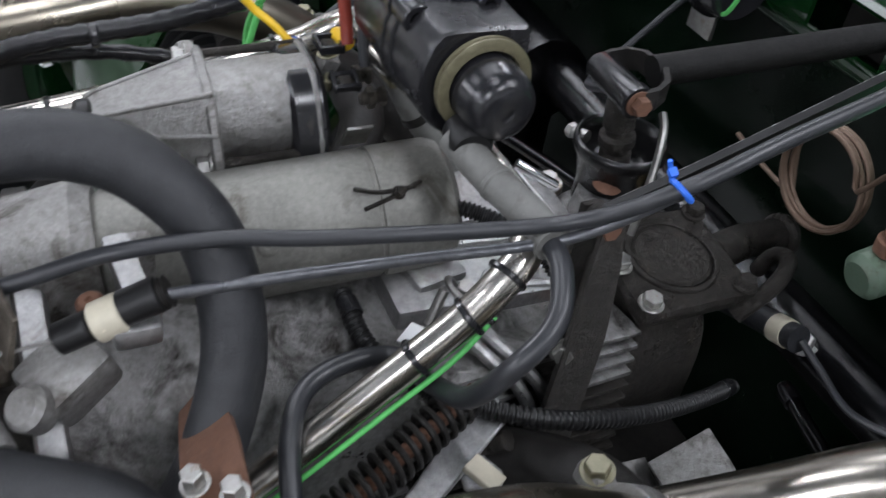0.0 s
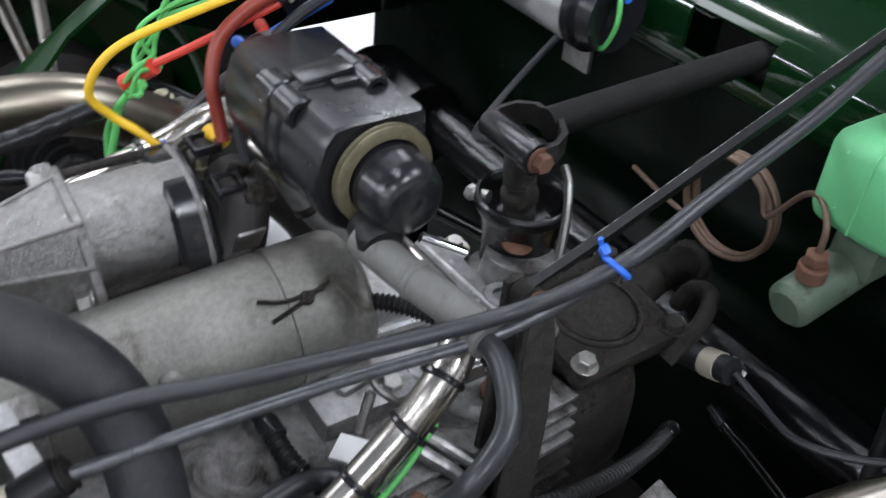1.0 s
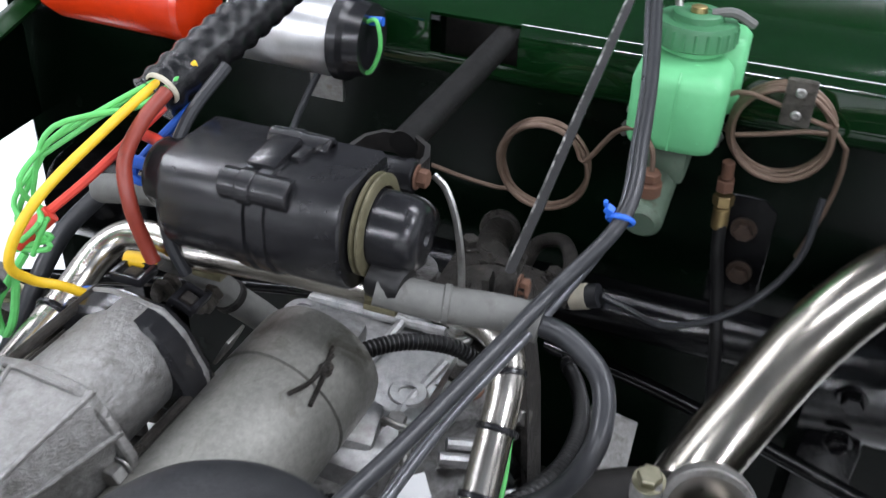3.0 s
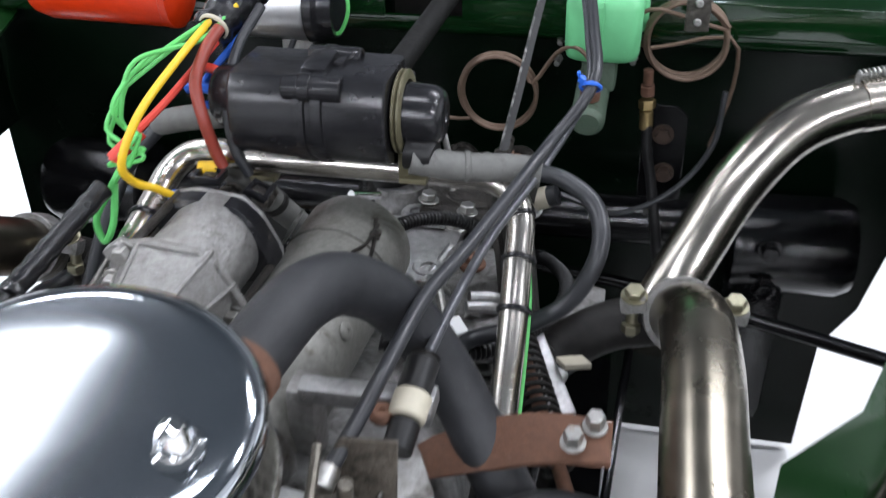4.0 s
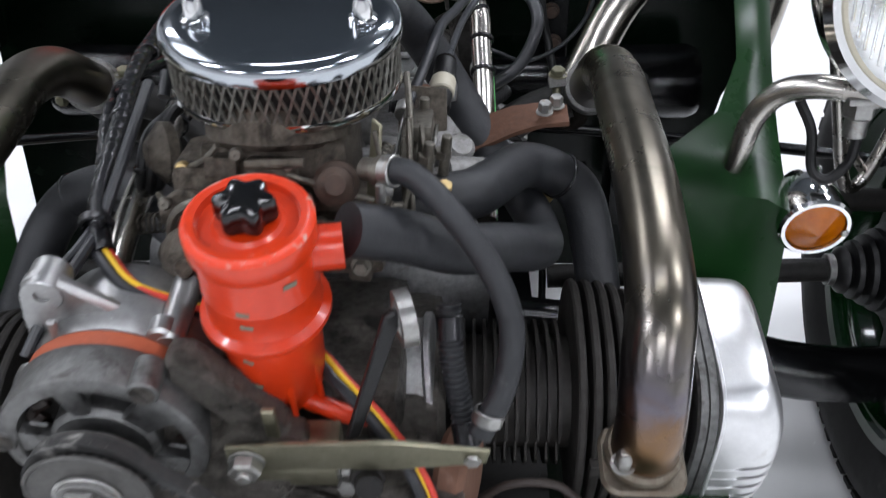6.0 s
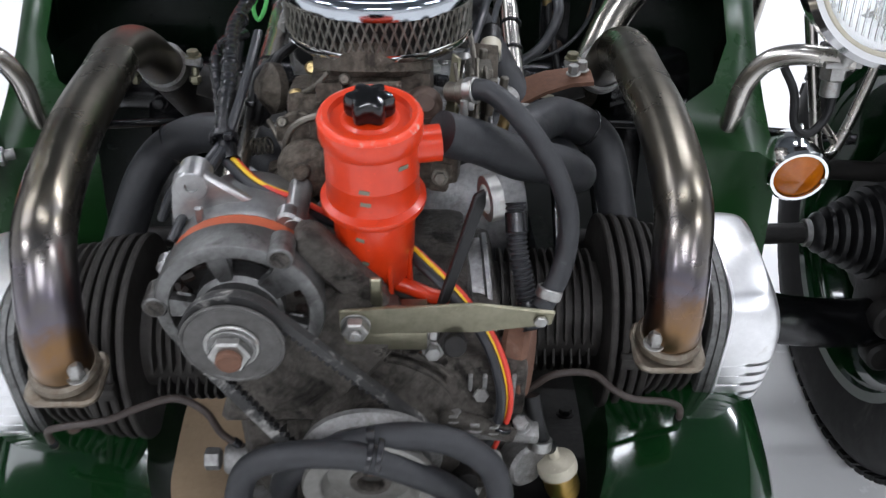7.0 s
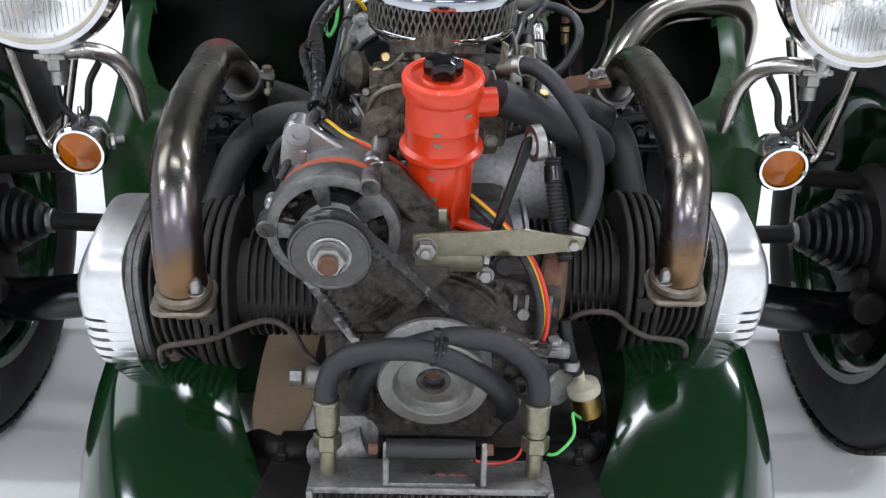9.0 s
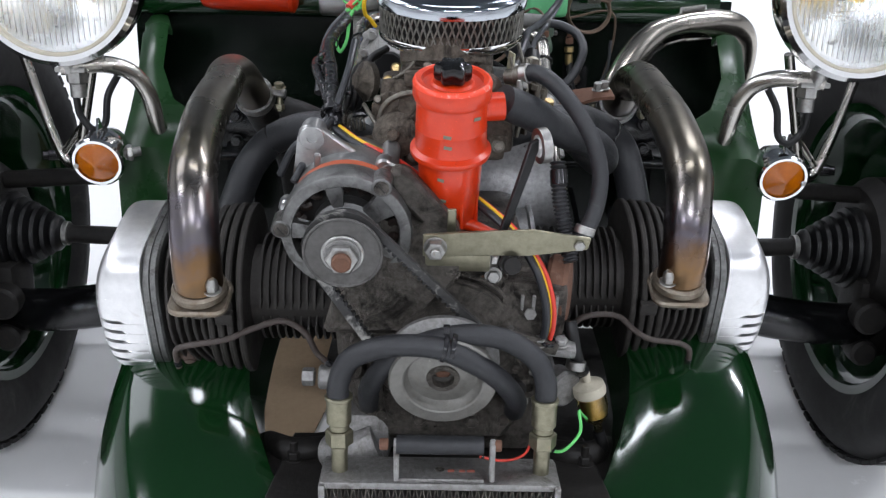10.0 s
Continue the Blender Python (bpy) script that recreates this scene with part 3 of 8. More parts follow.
def build_signal(s):
    c = vec(0.399, 0.062, 0.428) if s > 0 else vec(-0.392, 0.040, 0.437)
    k = thing("turn_signal", c, "small chrome bullet turn signal with amber lens", "turn signal", "turn signals")
    part("shell", turned([(0.0, 0.027), (0.012, 0.0285), (0.028, 0.027), (0.046, 0.020), (0.058, 0.010), (0.062, 0.002)], c, (0, 1, 0), 36), CHROME, k, flat=60)
    part("rim", ring(c + vec(0, -0.008, 0), (0, 1, 0), 0.0245, 0.0300, 0.012, 44, 0.0025), CHROME, k)
    part("lens", turned([(0.001, 0.0245), (-0.005, 0.0238)] + [(-0.0055 - 0.0008 * i - 0.0007 * (i % 2), 0.0228 - 0.0016 * i) for i in range(14)], c, (0, 1, 0), 36), AMBER, k, "ribbed amber lens", flat=50)
    part("fin", slab([(0.0, 0.0), (0.022, 0.0), (0.017, 0.016), (0.012, 0.018)], c + vec(-0.0015, 0.006, 0.026), (0, 1, 0), (0, 0, 1), 0.003), CHROME, k)
    part("stalk", join(tube([c + vec(-s * 0.025, 0.018, 0.0), c + vec(-s * 0.040, 0.026, -0.001)], 0.0055, 12), hexagon(c + vec(-s * 0.027, 0.019, 0.0), (-s, 0.3, 0), 0.0095, 0.006)), STEEL, k)
    part("screw", screw(c + vec(s * 0.024, -0.008, -0.004), (0, -1, 0), 0.0032, 0.002), STEEL, k)
    return k


def build_struts(s):
    k = thing("wing_stay", (s * 0.47, 0.2, 0.40), "bent bright steel wing stay beside the wheel", "wing stay", "wing stays")
    part("stay", tube([(s * 0.425, 0.16, 0.56), (s * 0.45, 0.18, 0.48), (s * 0.475, 0.20, 0.405), (s * 0.495, 0.21, 0.395), (s * 0.515, 0.215, 0.44), (s * 0.545, 0.22, 0.55)], 0.0062, 12), STAINLESS, k)
    part("brace", tube([(s * 0.462, 0.195, 0.45), (s * 0.505, 0.215, 0.40)], 0.0045, 10), STAINLESS, k)
    part("crossbar", tube([(s * 0.45, 0.22, 0.375), (s * 0.62, 0.24, 0.36)], 0.012, 12), BLACK_MATT, k)
    return k


for side in (-1, 1):
    build_headlamp(side)
    lean(build_signal(side), 15)
    build_struts(side)

# ---- engine ----
BRASSY = material("heat_browned_casting", (0.24, 0.215, 0.175), (0.15, 0.115, 0.08), 0.34, 0.75, 60, 0.3, (0.12, 0.09, 0.06), 0.55, 30)
AXIS_Z = 0.337
BROWN_CAST = material("brown_stained_casting", (0.085, 0.055, 0.040), (0.05, 0.034, 0.026), 0.42, 0.4, 80, 0.5, (0.02, 0.015, 0.012), 0.52, 24)
WINDING = material("dark_winding_varnish", (0.020, 0.010, 0.007), (0.012, 0.008, 0.006), 0.4, 0.2, 90, 0.3)
ALTERNATOR_FACE = material("grimy_alternator_casting", (0.20, 0.20, 0.195), (0.12, 0.12, 0.115), 0.36, 0.85, 70, 0.4, (0.045, 0.04, 0.035), 0.53, 24)
PULLEY = material("dull_zinc_pulley", (0.24, 0.235, 0.215), (0.17, 0.165, 0.15), 0.45, 0.6, 50, 0.15, (0.15, 0.13, 0.10), 0.57, 30)
ALT_PULLEY = material("worn_pulley_steel", (0.115, 0.112, 0.106), (0.075, 0.072, 0.068), 0.38, 0.6, 60, 0.2, (0.05, 0.045, 0.04), 0.56, 30)
RIM_WORN = material("paint_worn_edge", (0.74, 0.050, 0.012), (0.70, 0.045, 0.011), 0.3, 0, 40, 0.1, (0.55, 0.42, 0.36), 0.52, 60)


def build_block():
    e = thing("engine_block", (0, -0.05, 0.15), "oily grey cast-aluminium flat-twin crankcase", "engine")
    part("crankcase", box((0.0, -0.09, 0.30), (0.20, 0.20, 0.20), 0.018), CAST_DIRTY, e)
    part("lower_case", box((0.0, -0.06, 0.20), (0.18, 0.22, 0.10), 0.02), CAST_DIRTY, e)
    part("upper_case", box((0.0, -0.10, 0.405), (0.15, 0.15, 0.05), 0.015), CAST_DIRTY, e)
    part("timing_cover", join(
        slab([(-0.095, -0.05), (-0.06, -0.105), (0.06, -0.105), (0.095, -0.05), (0.09, 0.03), (0.05, 0.07), (-0.05, 0.07), (-0.1, 0.02)], (0, -0.19, 0.33), (1, 0, 0), (0, 0, 1), 0.02, 0.006),
        turned([(0, 0.07), (0.012, 0.066), (0.016, 0.05), (0.03, 0.045)], (0.003, -0.205, 0.322), (0, -1, 0), 40)), CAST_DIRTY, e)
    part("side_web", slab([(0, 0), (0.05, 0.055), (0.06, 0.09), (0.02, 0.11), (-0.06, 0.05), (-0.075, 0.0)], (-0.035, -0.195, 0.34), (1, 0, 0), (0, 0, 1), 0.03, 0.005), CAST_DIRTY, e)
    for x, z in ((-0.07, 0.28), (0.075, 0.27), (0.08, 0.36), (-0.03, 0.39), (0.045, 0.395), (0.09, 0.30)):
        part("bolt", bolt((x, -0.212, z), (0, -1, 0), 0.006, 0.006), STEEL, e)
    part("oil_pan", box((0.015, -0.12, 0.17), (0.17, 0.20, 0.06), 0.02), BLACK_MATT, e)
    part("sump_lobe", join(box((-0.075, -0.185, 0.225), (0.06, 0.06, 0.06), 0.02), tube([(-0.105, -0.20, 0.205), (-0.085, -0.215, 0.215), (-0.06, -0.215, 0.225)], 0.018, 16)), CAST, e, "bulging bright sump casting")
    part("union", join(disc((-0.118, -0.185, 0.278), (1, 0, 0), 0.012, 0.03, 0.002), hexagon((-0.122, -0.185, 0.278), (-1, 0, 0), 0.009, 0.012)), CAST, e, "alloy oil union")
    for r in (0.060, 0.068, 0.076):
        part("arch_rib", tube([(0.003 + r * math.cos(g), -0.214, 0.322 + r * math.sin(g)) for g in [radians(25 + 13 * i) for i in range(11)]], 0.0025, 8, 3), CAST_DIRTY, e)
    part("breather_stub", join(disc((0.070, -0.092, 0.372), (0.95, 0, 0.1), 0.050, 0.022, 0.003), disc((0.090, -0.092, 0.374), (0.95, 0, 0.1), 0.054, 0.005, 0.001)), CAST_BRIGHT, e, "bright machined collar by the barrel")
    part("grey_cap", join(disc((0.112, -0.165, 0.268), (0.5, -0.8, 0), 0.019, 0.022, 0.003), box((0.100, -0.15, 0.262), (0.03, 0.03, 0.045), 0.006)), CAST, e, "dull grey sender cap")
    for sx in (-1, 1):
        part("mount_arm", join(box((sx * 0.135, -0.175, 0.185), (0.10, 0.07, 0.012), 0.004, (0, 0, sx * -20)), tube([(sx * 0.09, -0.16, 0.19), (sx * 0.14, -0.19, 0.20), (sx * 0.175, -0.15, 0.185)], 0.013, 14)), BLACK_MATT, e, "black engine mounting arm")
    for x, z in ((-0.055, 0.255), (0.06, 0.25), (-0.085, 0.335), (0.02, 0.41), (-0.055, 0.415), (0.07, 0.305), (-0.02, 0.25), (0.03, 0.248)):
        part("bolt", bolt((x, -0.211, z), (0, -1, 0), 0.0055, 0.006), CAST_DIRTY, e)
    part("pressure_switch", join(disc((0.065, -0.20, 0.285), (0.2, -1, 0.1), 0.009, 0.03), hexagon((0.065, -0.205, 0.286), (0.2, -1, 0.1), 0.011, 0.01)), BLACK_MATT, e)
    # ribs, bosses and a boxed cover on the crankcase front
    for i, (x0, z0, x1, z1) in enumerate(((-0.088, 0.345, -0.03, 0.40), (-0.075, 0.325, -0.012, 0.392), (-0.06, 0.30, -0.055, 0.255), (0.055, 0.385, 0.09, 0.335), (0.045, 0.372, 0.075, 0.322), (0.062, 0.30, 0.066, 0.255))):
        part("rib", tube([(x0, -0.2125, z0), ((x0 + x1) / 2, -0.2145, (z0 + z1) / 2), (x1, -0.2125, z1)], 0.0036, 8, 3), CAST_DIRTY, e)
    for x, z, r in ((-0.048, 0.372, 0.010), (0.030, 0.404, 0.011), (-0.082, 0.30, 0.011), (0.082, 0.285, 0.012), (0.05, 0.345, 0.008)):
        part("boss", turned([(0, r), (0.008, r * 0.92), (0.010, r * 0.75), (0.010, r * 0.35), (0.006, r * 0.3)], (x, -0.208, z), (0, -1, 0.1), 20), CAST_DIRTY, e)
    part("boxed_cover", box((0.088, -0.198, 0.362), (0.052, 0.03, 0.055), 0.006, (17, 0, 0)), CAST_DIRTY, e, "ribbed grey cast cover")
    for i in range(4):
        part("cover_rib", box((0.072 + 0.0105 * i, -0.2135, 0.360), (0.0032, 0.005, 0.040), 0.001, (17, 0, 0)), CAST, e)
    part("cover_foot", join(box((0.090, -0.206, 0.327), (0.070, 0.026, 0.010), 0.003, (17, 6, 0)), bolt((0.076, -0.216, 0.333), (0, -0.3, 1), 0.0065, 0.006), bolt((0.110, -0.214, 0.330), (0, -0.3, 1), 0.006, 0.005)), CAST, e)
    part("sender", join(disc((0.058, -0.215, 0.408), (0.1, -1, 0.2), 0.008, 0.022), hexagon((0.058, -0.222, 0.410), (0.1, -1, 0.2), 0.0105, 0.008)), BLACK_MATT, e)
    part("rusty_stub", disc((0.03, -0.19, 0.392), (0.3, -0.6, 0.3), 0.012, 0.02), RUST, e)
    return e


build_block()


def fin_plate(x, cy, cz, hy, hz, thick, power=2.6, shear=0.0):
    """One cooling fin; shear leans its lower half sideways."""
    ringpts = squircle(hy, hz, 40, power)
    inner = squircle(hy - 0.0012, hz - 0.0012, 40, power)

    def row(dx, outline):
        return [(x + dx + shear * min(0.0, b + 0.012), cy + a, cz + b) for a, b in outline]
    return loft([row(-thick / 2, inner), row(-thick / 4, ringpts), row(thick / 4, ringpts), row(thick / 2, inner)])


def build_cylinder(s, cy):
    c = thing("engine_cylinder", (s * 0.12, cy, AXIS_Z), "dark finned air-cooled cylinder with bright rocker cover", "cylinder", "cylinders")
    part("barrel", disc((s * 0.070, cy, AXIS_Z), (s, 0, 0), 0.043, 0.125), FIN, c)
    # thin barrel fins, each in an upper and a lower half with a gap for the stud
    upper = lower = None
    half_up = [(0.055 * math.cos(radians(a)), 0.055 * math.sin(radians(a))) for a in range(-10, 176, 6)]
    half_low = [(0.055 * math.cos(radians(a)), 0.055 * math.sin(radians(a))) for a in range(196, 350, 6)]
    half_up = [(-0.030, 0.010)] + [(y, z) for y, z in half_up[::-1]]
    half_low = [(-0.030, 0.002)] + half_low
    for k in range(11):
        dx = s * 0.0077 * k
        if upper is None:
            upper = part("barrel_fin", slab(half_up, (s * 0.104, cy, AXIS_Z), (0, 1, 0), (0, 0, 1), 0.0024, 0.0006), FIN, c)
            lower = part("barrel_fin", slab(half_low, (s * 0.104, cy, AXIS_Z), (0, 1, 0), (0, 0, 1), 0.0024, 0.0006), FIN, c)
        else:
            for src in (upper, lower):
                o = new("barrel_fin", src.data)
                o.parent, o.matrix_parent_inverse = c, src.matrix_parent_inverse.copy()
                o.location = (dx, 0, 0)
    part("head", box((s * 0.236, cy, AXIS_Z), (0.080, 0.100, 0.100), 0.016), FIN, c)
    # the head: broad upright ring fins, then fins that lean below the port
    first = part("ring_fin", fin_plate(s * 0.1945, cy, AXIS_Z - 0.002, 0.082, 0.086, 0.0062, 2.3), FIN, c)
    for k, f in ((1, 0.995), (2, 0.985), (3, 0.965)):
        o = new("ring_fin", first.data)
        o.parent, o.matrix_parent_inverse = c, first.matrix_parent_inverse.copy()
        o.location = (s * (0.0095 * k + 0.001), cy * (1 - f), (AXIS_Z - 0.002) * (1 - f))
        o.scale = (1, f, f)
    for k in range(5):
        part("leaning_fin", fin_plate(s * (0.2335 + 0.0083 * k), cy, AXIS_Z - 0.004, 0.074 - 0.0008 * k, 0.079 - 0.0012 * k, 0.0040, 2.5, s * (0.50 - 0.05 * k)), FIN, c)
    for z in (0.020,):
        part("fin_bridge", box((s * 0.209, cy - 0.081, AXIS_Z + z), (0.018, 0.010, 0.014), 0.003), FIN, c)
    part("gasket_face", loft([[(s * x, cy + a, AXIS_Z + b) for a, b in squircle(0.071 * f, 0.074 * f, 44, 3.4)] for x, f in ((0.273, 0.97), (0.275, 1.0), (0.2868, 1.0), (0.2878, 0.985))]), ALTERNATOR_FACE, c, "dull grey head joint")
    part("joint_line", loft([[(s * x, cy + a, AXIS_Z + b) for a, b in squircle(0.0716, 0.0746, 44, 3.4)] for x in (0.2802, 0.2812)]), BLACK_MATT, c)
    cov = part("rocker_cover", loft([[(s * x, cy + a, AXIS_Z + b) for a, b in squircle(0.0705 * f, 0.0735 * f, 52, 5.0)] for x, f in ((0.2880, 0.990), (0.2886, 1.0), (0.2906, 1.0), (0.2912, 0.990))]), POLISHED, c, "bright aluminium rocker cover with slots", flat=50)

    def level(z, end=None, inset=0.0):
        """The cover's outline at a height, from its flat inner side to the rounded outer end."""
        q = min(1.0, abs(z) / 0.073)
        out = 0.3430 - (0.020 * q ** 2.6 if z > 0 else 0.012 * q ** 2.4)
        hy = max(0.0695 * (1 - q ** 5.0) ** (1 / 5.0) if q < 1 else 0.0, 0.045)
        out, hy = (end or out), hy - inset
        pts = []
        for k in range(27):
            t = math.pi * (k / 26 - 0.5)
            e = 2 / 5.4
            pts.append((s * (0.2905 + (out - 0.2905) * abs(math.cos(t)) ** e), cy + hy * math.copysign(abs(math.sin(t)) ** e, math.sin(t)), AXIS_Z + z))
        return pts
    part("cover_core", loft([level(z, 0.3235, 0.0004) for z in (-0.066, -0.04, -0.01, 0.006)]), POLISHED, cov, flat=40)
    part("cover_dome", loft([level(z) for z in (0.0035, 0.0045, 0.012, 0.022, 0.034, 0.046, 0.056, 0.063, 0.068, 0.0715)]), POLISHED, cov, flat=40)
    part("cover_base", loft([level(z) for z in (-0.0722, -0.0705, -0.067, -0.0635)]), POLISHED, cov, flat=40)
    for k in range(5):
        z = -0.0575 + 0.0123 * k
        part("cover_rib", loft([level(z), level(z + 0.001), level(z + 0.0070), level(z + 0.0080)]), POLISHED, cov, flat=40)
    part("stud", tube([(s * 0.095, cy - 0.036, AXIS_Z + 0.007), (s * 0.192, cy - 0.036, AXIS_Z + 0.007)], 0.0046, 12), BLACK_MATT, c)
    a, d = vec(s * 0.2555, cy - 0.046, AXIS_Z - 0.036), vec(0, -0.52, -0.85)
    plug = part("plug_boss", join(disc(a, d, 0.0115, 0.020), disc(a + d * 0.020, d, 0.0085, 0.008), hexagon(a + d * 0.028, d, 0.0098, 0.009)), BROWN_CAST, c, "grimy spark plug cap")
    part("plug_tip", disc(a + d * 0.037, d, 0.0068, 0.008), BROWN_CAST, plug)
    return c


lean(build_cylinder(1, -0.046), 16)
lean(build_cylinder(-1, -0.091), 16)


def build_exhaust(s, line, flange):
    e = thing("exhaust_pipe", flange, "heat-tinted steel exhaust pipe rising from the cylinder head", "exhaust pipe", "exhaust pipes")
    part("pipe", tube(line, 0.0222, 28, 8), EXHAUST, e, flat=60)
    f = vec(*flange)
    up = (0, -0.35, 0.94)
    part("flange", join(turned([(-0.006, 0.0225), (-0.004, 0.0255), (0.002, 0.0255), (0.005, 0.0232)], f, up, 32),
                        slab([(-0.028, -0.016), (-0.023, -0.026), (0.023, -0.026), (0.028, -0.016), (0.028, 0.012), (0.025, 0.019), (0.018, 0.023), (-0.018, 0.023), (-0.025, 0.019), (-0.028, 0.012)], f + vec(0, -0.002, -0.008), (1, 0, 0), (0, -0.94, -0.35), 0.0065, 0.002)), BRASSY, e, "heat-browned cast flange")
    part("port_neck", turned([(-0.024, 0.017), (-0.008, 0.0195)], f, up, 24), CAST_DIRTY, e)
    for dx in (-0.016,):
        q = f + vec(dx * s, -0.018, 0.004)
        part("bolt", join(bolt(q, up, 0.0062, 0.006), turned([(0.005, 0.0058), (0.010, 0.0055), (0.014, 0.003)], q, up, 16)), STEEL, e, "domed steel nut")
    return e


R_LINE = [(0.2300, -0.158, 0.378), (0.2300, -0.166, 0.405), (0.2305, -0.160, 0.445), (0.2345, -0.130, 0.480), (0.2385, -0.035, 0.507), (0.238, 0.06, 0.522), (0.2385, 0.13, 0.528), (0.237, 0.185, 0.517), (0.2345, 0.245, 0.480)]
L_LINE = [(-0.2235, -0.203, 0.378), (-0.2235, -0.210, 0.405), (-0.2245, -0.204, 0.445), (-0.2300, -0.172, 0.480), (-0.2435, -0.060, 0.507), (-0.250, 0.05, 0.522), (-0.2565, 0.12, 0.527), (-0.255, 0.18, 0.517), (-0.250, 0.245, 0.480)]
build_exhaust(1, R_LINE, (0.2295, -0.157, 0.374))
build_exhaust(-1, L_LINE, (-0.2235, -0.202, 0.374))


def build_collector(s):
    """The pipe beyond the clamp: swept out over the body on one side, dropped to the chassis on the other."""
    e = thing("tail_pipe", (s * 0.2, 0.27, 0.45), "bright stainless exhaust tail pipe swept outwards over the body" if s > 0 else "dull steel exhaust pipe dropping behind the clamp", "exhaust pipe", "tail pipes")
    if s > 0:
        part("pipe", tube([(0.215, 0.262, 0.448), (0.222, 0.290, 0.455), (0.242, 0.325, 0.482), (0.272, 0.362, 0.525), (0.310, 0.398, 0.556), (0.36, 0.425, 0.570), (0.41, 0.446, 0.574), (0.452, 0.466, 0.566), (0.474, 0.49, 0.535), (0.480, 0.53, 0.47), (0.480, 0.60, 0.36)], 0.021, 28, 8), TAIL, e, flat=60)
        part("sleeve", tube([(0.355, 0.4235, 0.5692), (0.41, 0.446, 0.574)], 0.0225, 28), TAIL, e)
        coil = []
        a, b = vec(0.352, 0.418, 0.5945), vec(0.392, 0.435, 0.5990)
        d = (b - a).normalized()
        u = d.cross(vec(0, 0, 1)).normalized()
        v = u.cross(d)
        for k in range(120):
            t = 2 * math.pi * k / 10
            coil.append(a + (b - a) * (k / 119) + 0.0032 * (math.cos(t) * u + math.sin(t) * v))
        part("spring", tube(coil, 0.0009, 6, 2), STEEL, e, "coil tension spring")
        for q, w in ((a, vec(0, 0, 0)), (b, vec(0, 0, 0))):
            part("spring_lug", tube([q + vec(0, 0, -0.016), q + vec(0, 0, 0.002)], 0.002, 8), STEEL, e)
    else:
        part("pipe", tube([(-0.248, 0.250, 0.470), (-0.240, 0.30, 0.43), (-0.22, 0.34, 0.38), (-0.21, 0.36, 0.30)], 0.021, 24), BLACK_MATT, e)
    part("lower_pipe", tube([(s * 0.216, 0.262, 0.462), (s * 0.185, 0.262, 0.452), (s * 0.155, 0.245, 0.440), (s * 0.12, 0.21, 0.42)], 0.018, 20), BLACK_MATT, e, "dull dark branch pipe")
    k = thing("exhaust_clamp", (s * 0.235, 0.25, 0.48), "plated exhaust clamp with two bolted ears", "clamp", "exhaust clamps")
    c, ax = vec(0.2345 if s > 0 else -0.2500, 0.236, 0.4855), vec(s * -0.02, 0.86, -0.5).normalized()
    part("strap", ring(c, ax, 0.0222, 0.0265, 0.016, 36), CAST, k)
    for dx in (-0.033, 0.033):
        q = c + vec(dx, 0.006, 0.002)
        part("ear", box(q, (0.018, 0.014, 0.012), 0.003, (-20, 10 if dx > 0 else -10, 0)), CAST, k)
        part("bolt", join(bolt(q + vec(0, 0, 0.006), (0, -0.2, 1), 0.0068, 0.006), disc(q + vec(0, 0, -0.026), (0, 0.2, 1), 0.0042, 0.026), hexagon(q + vec(0, 0, -0.016), (0, -0.1, -1), 0.0068, 0.007)), ZINC_YELLOW, k)
    return e


build_collector(1)
build_collector(-1)


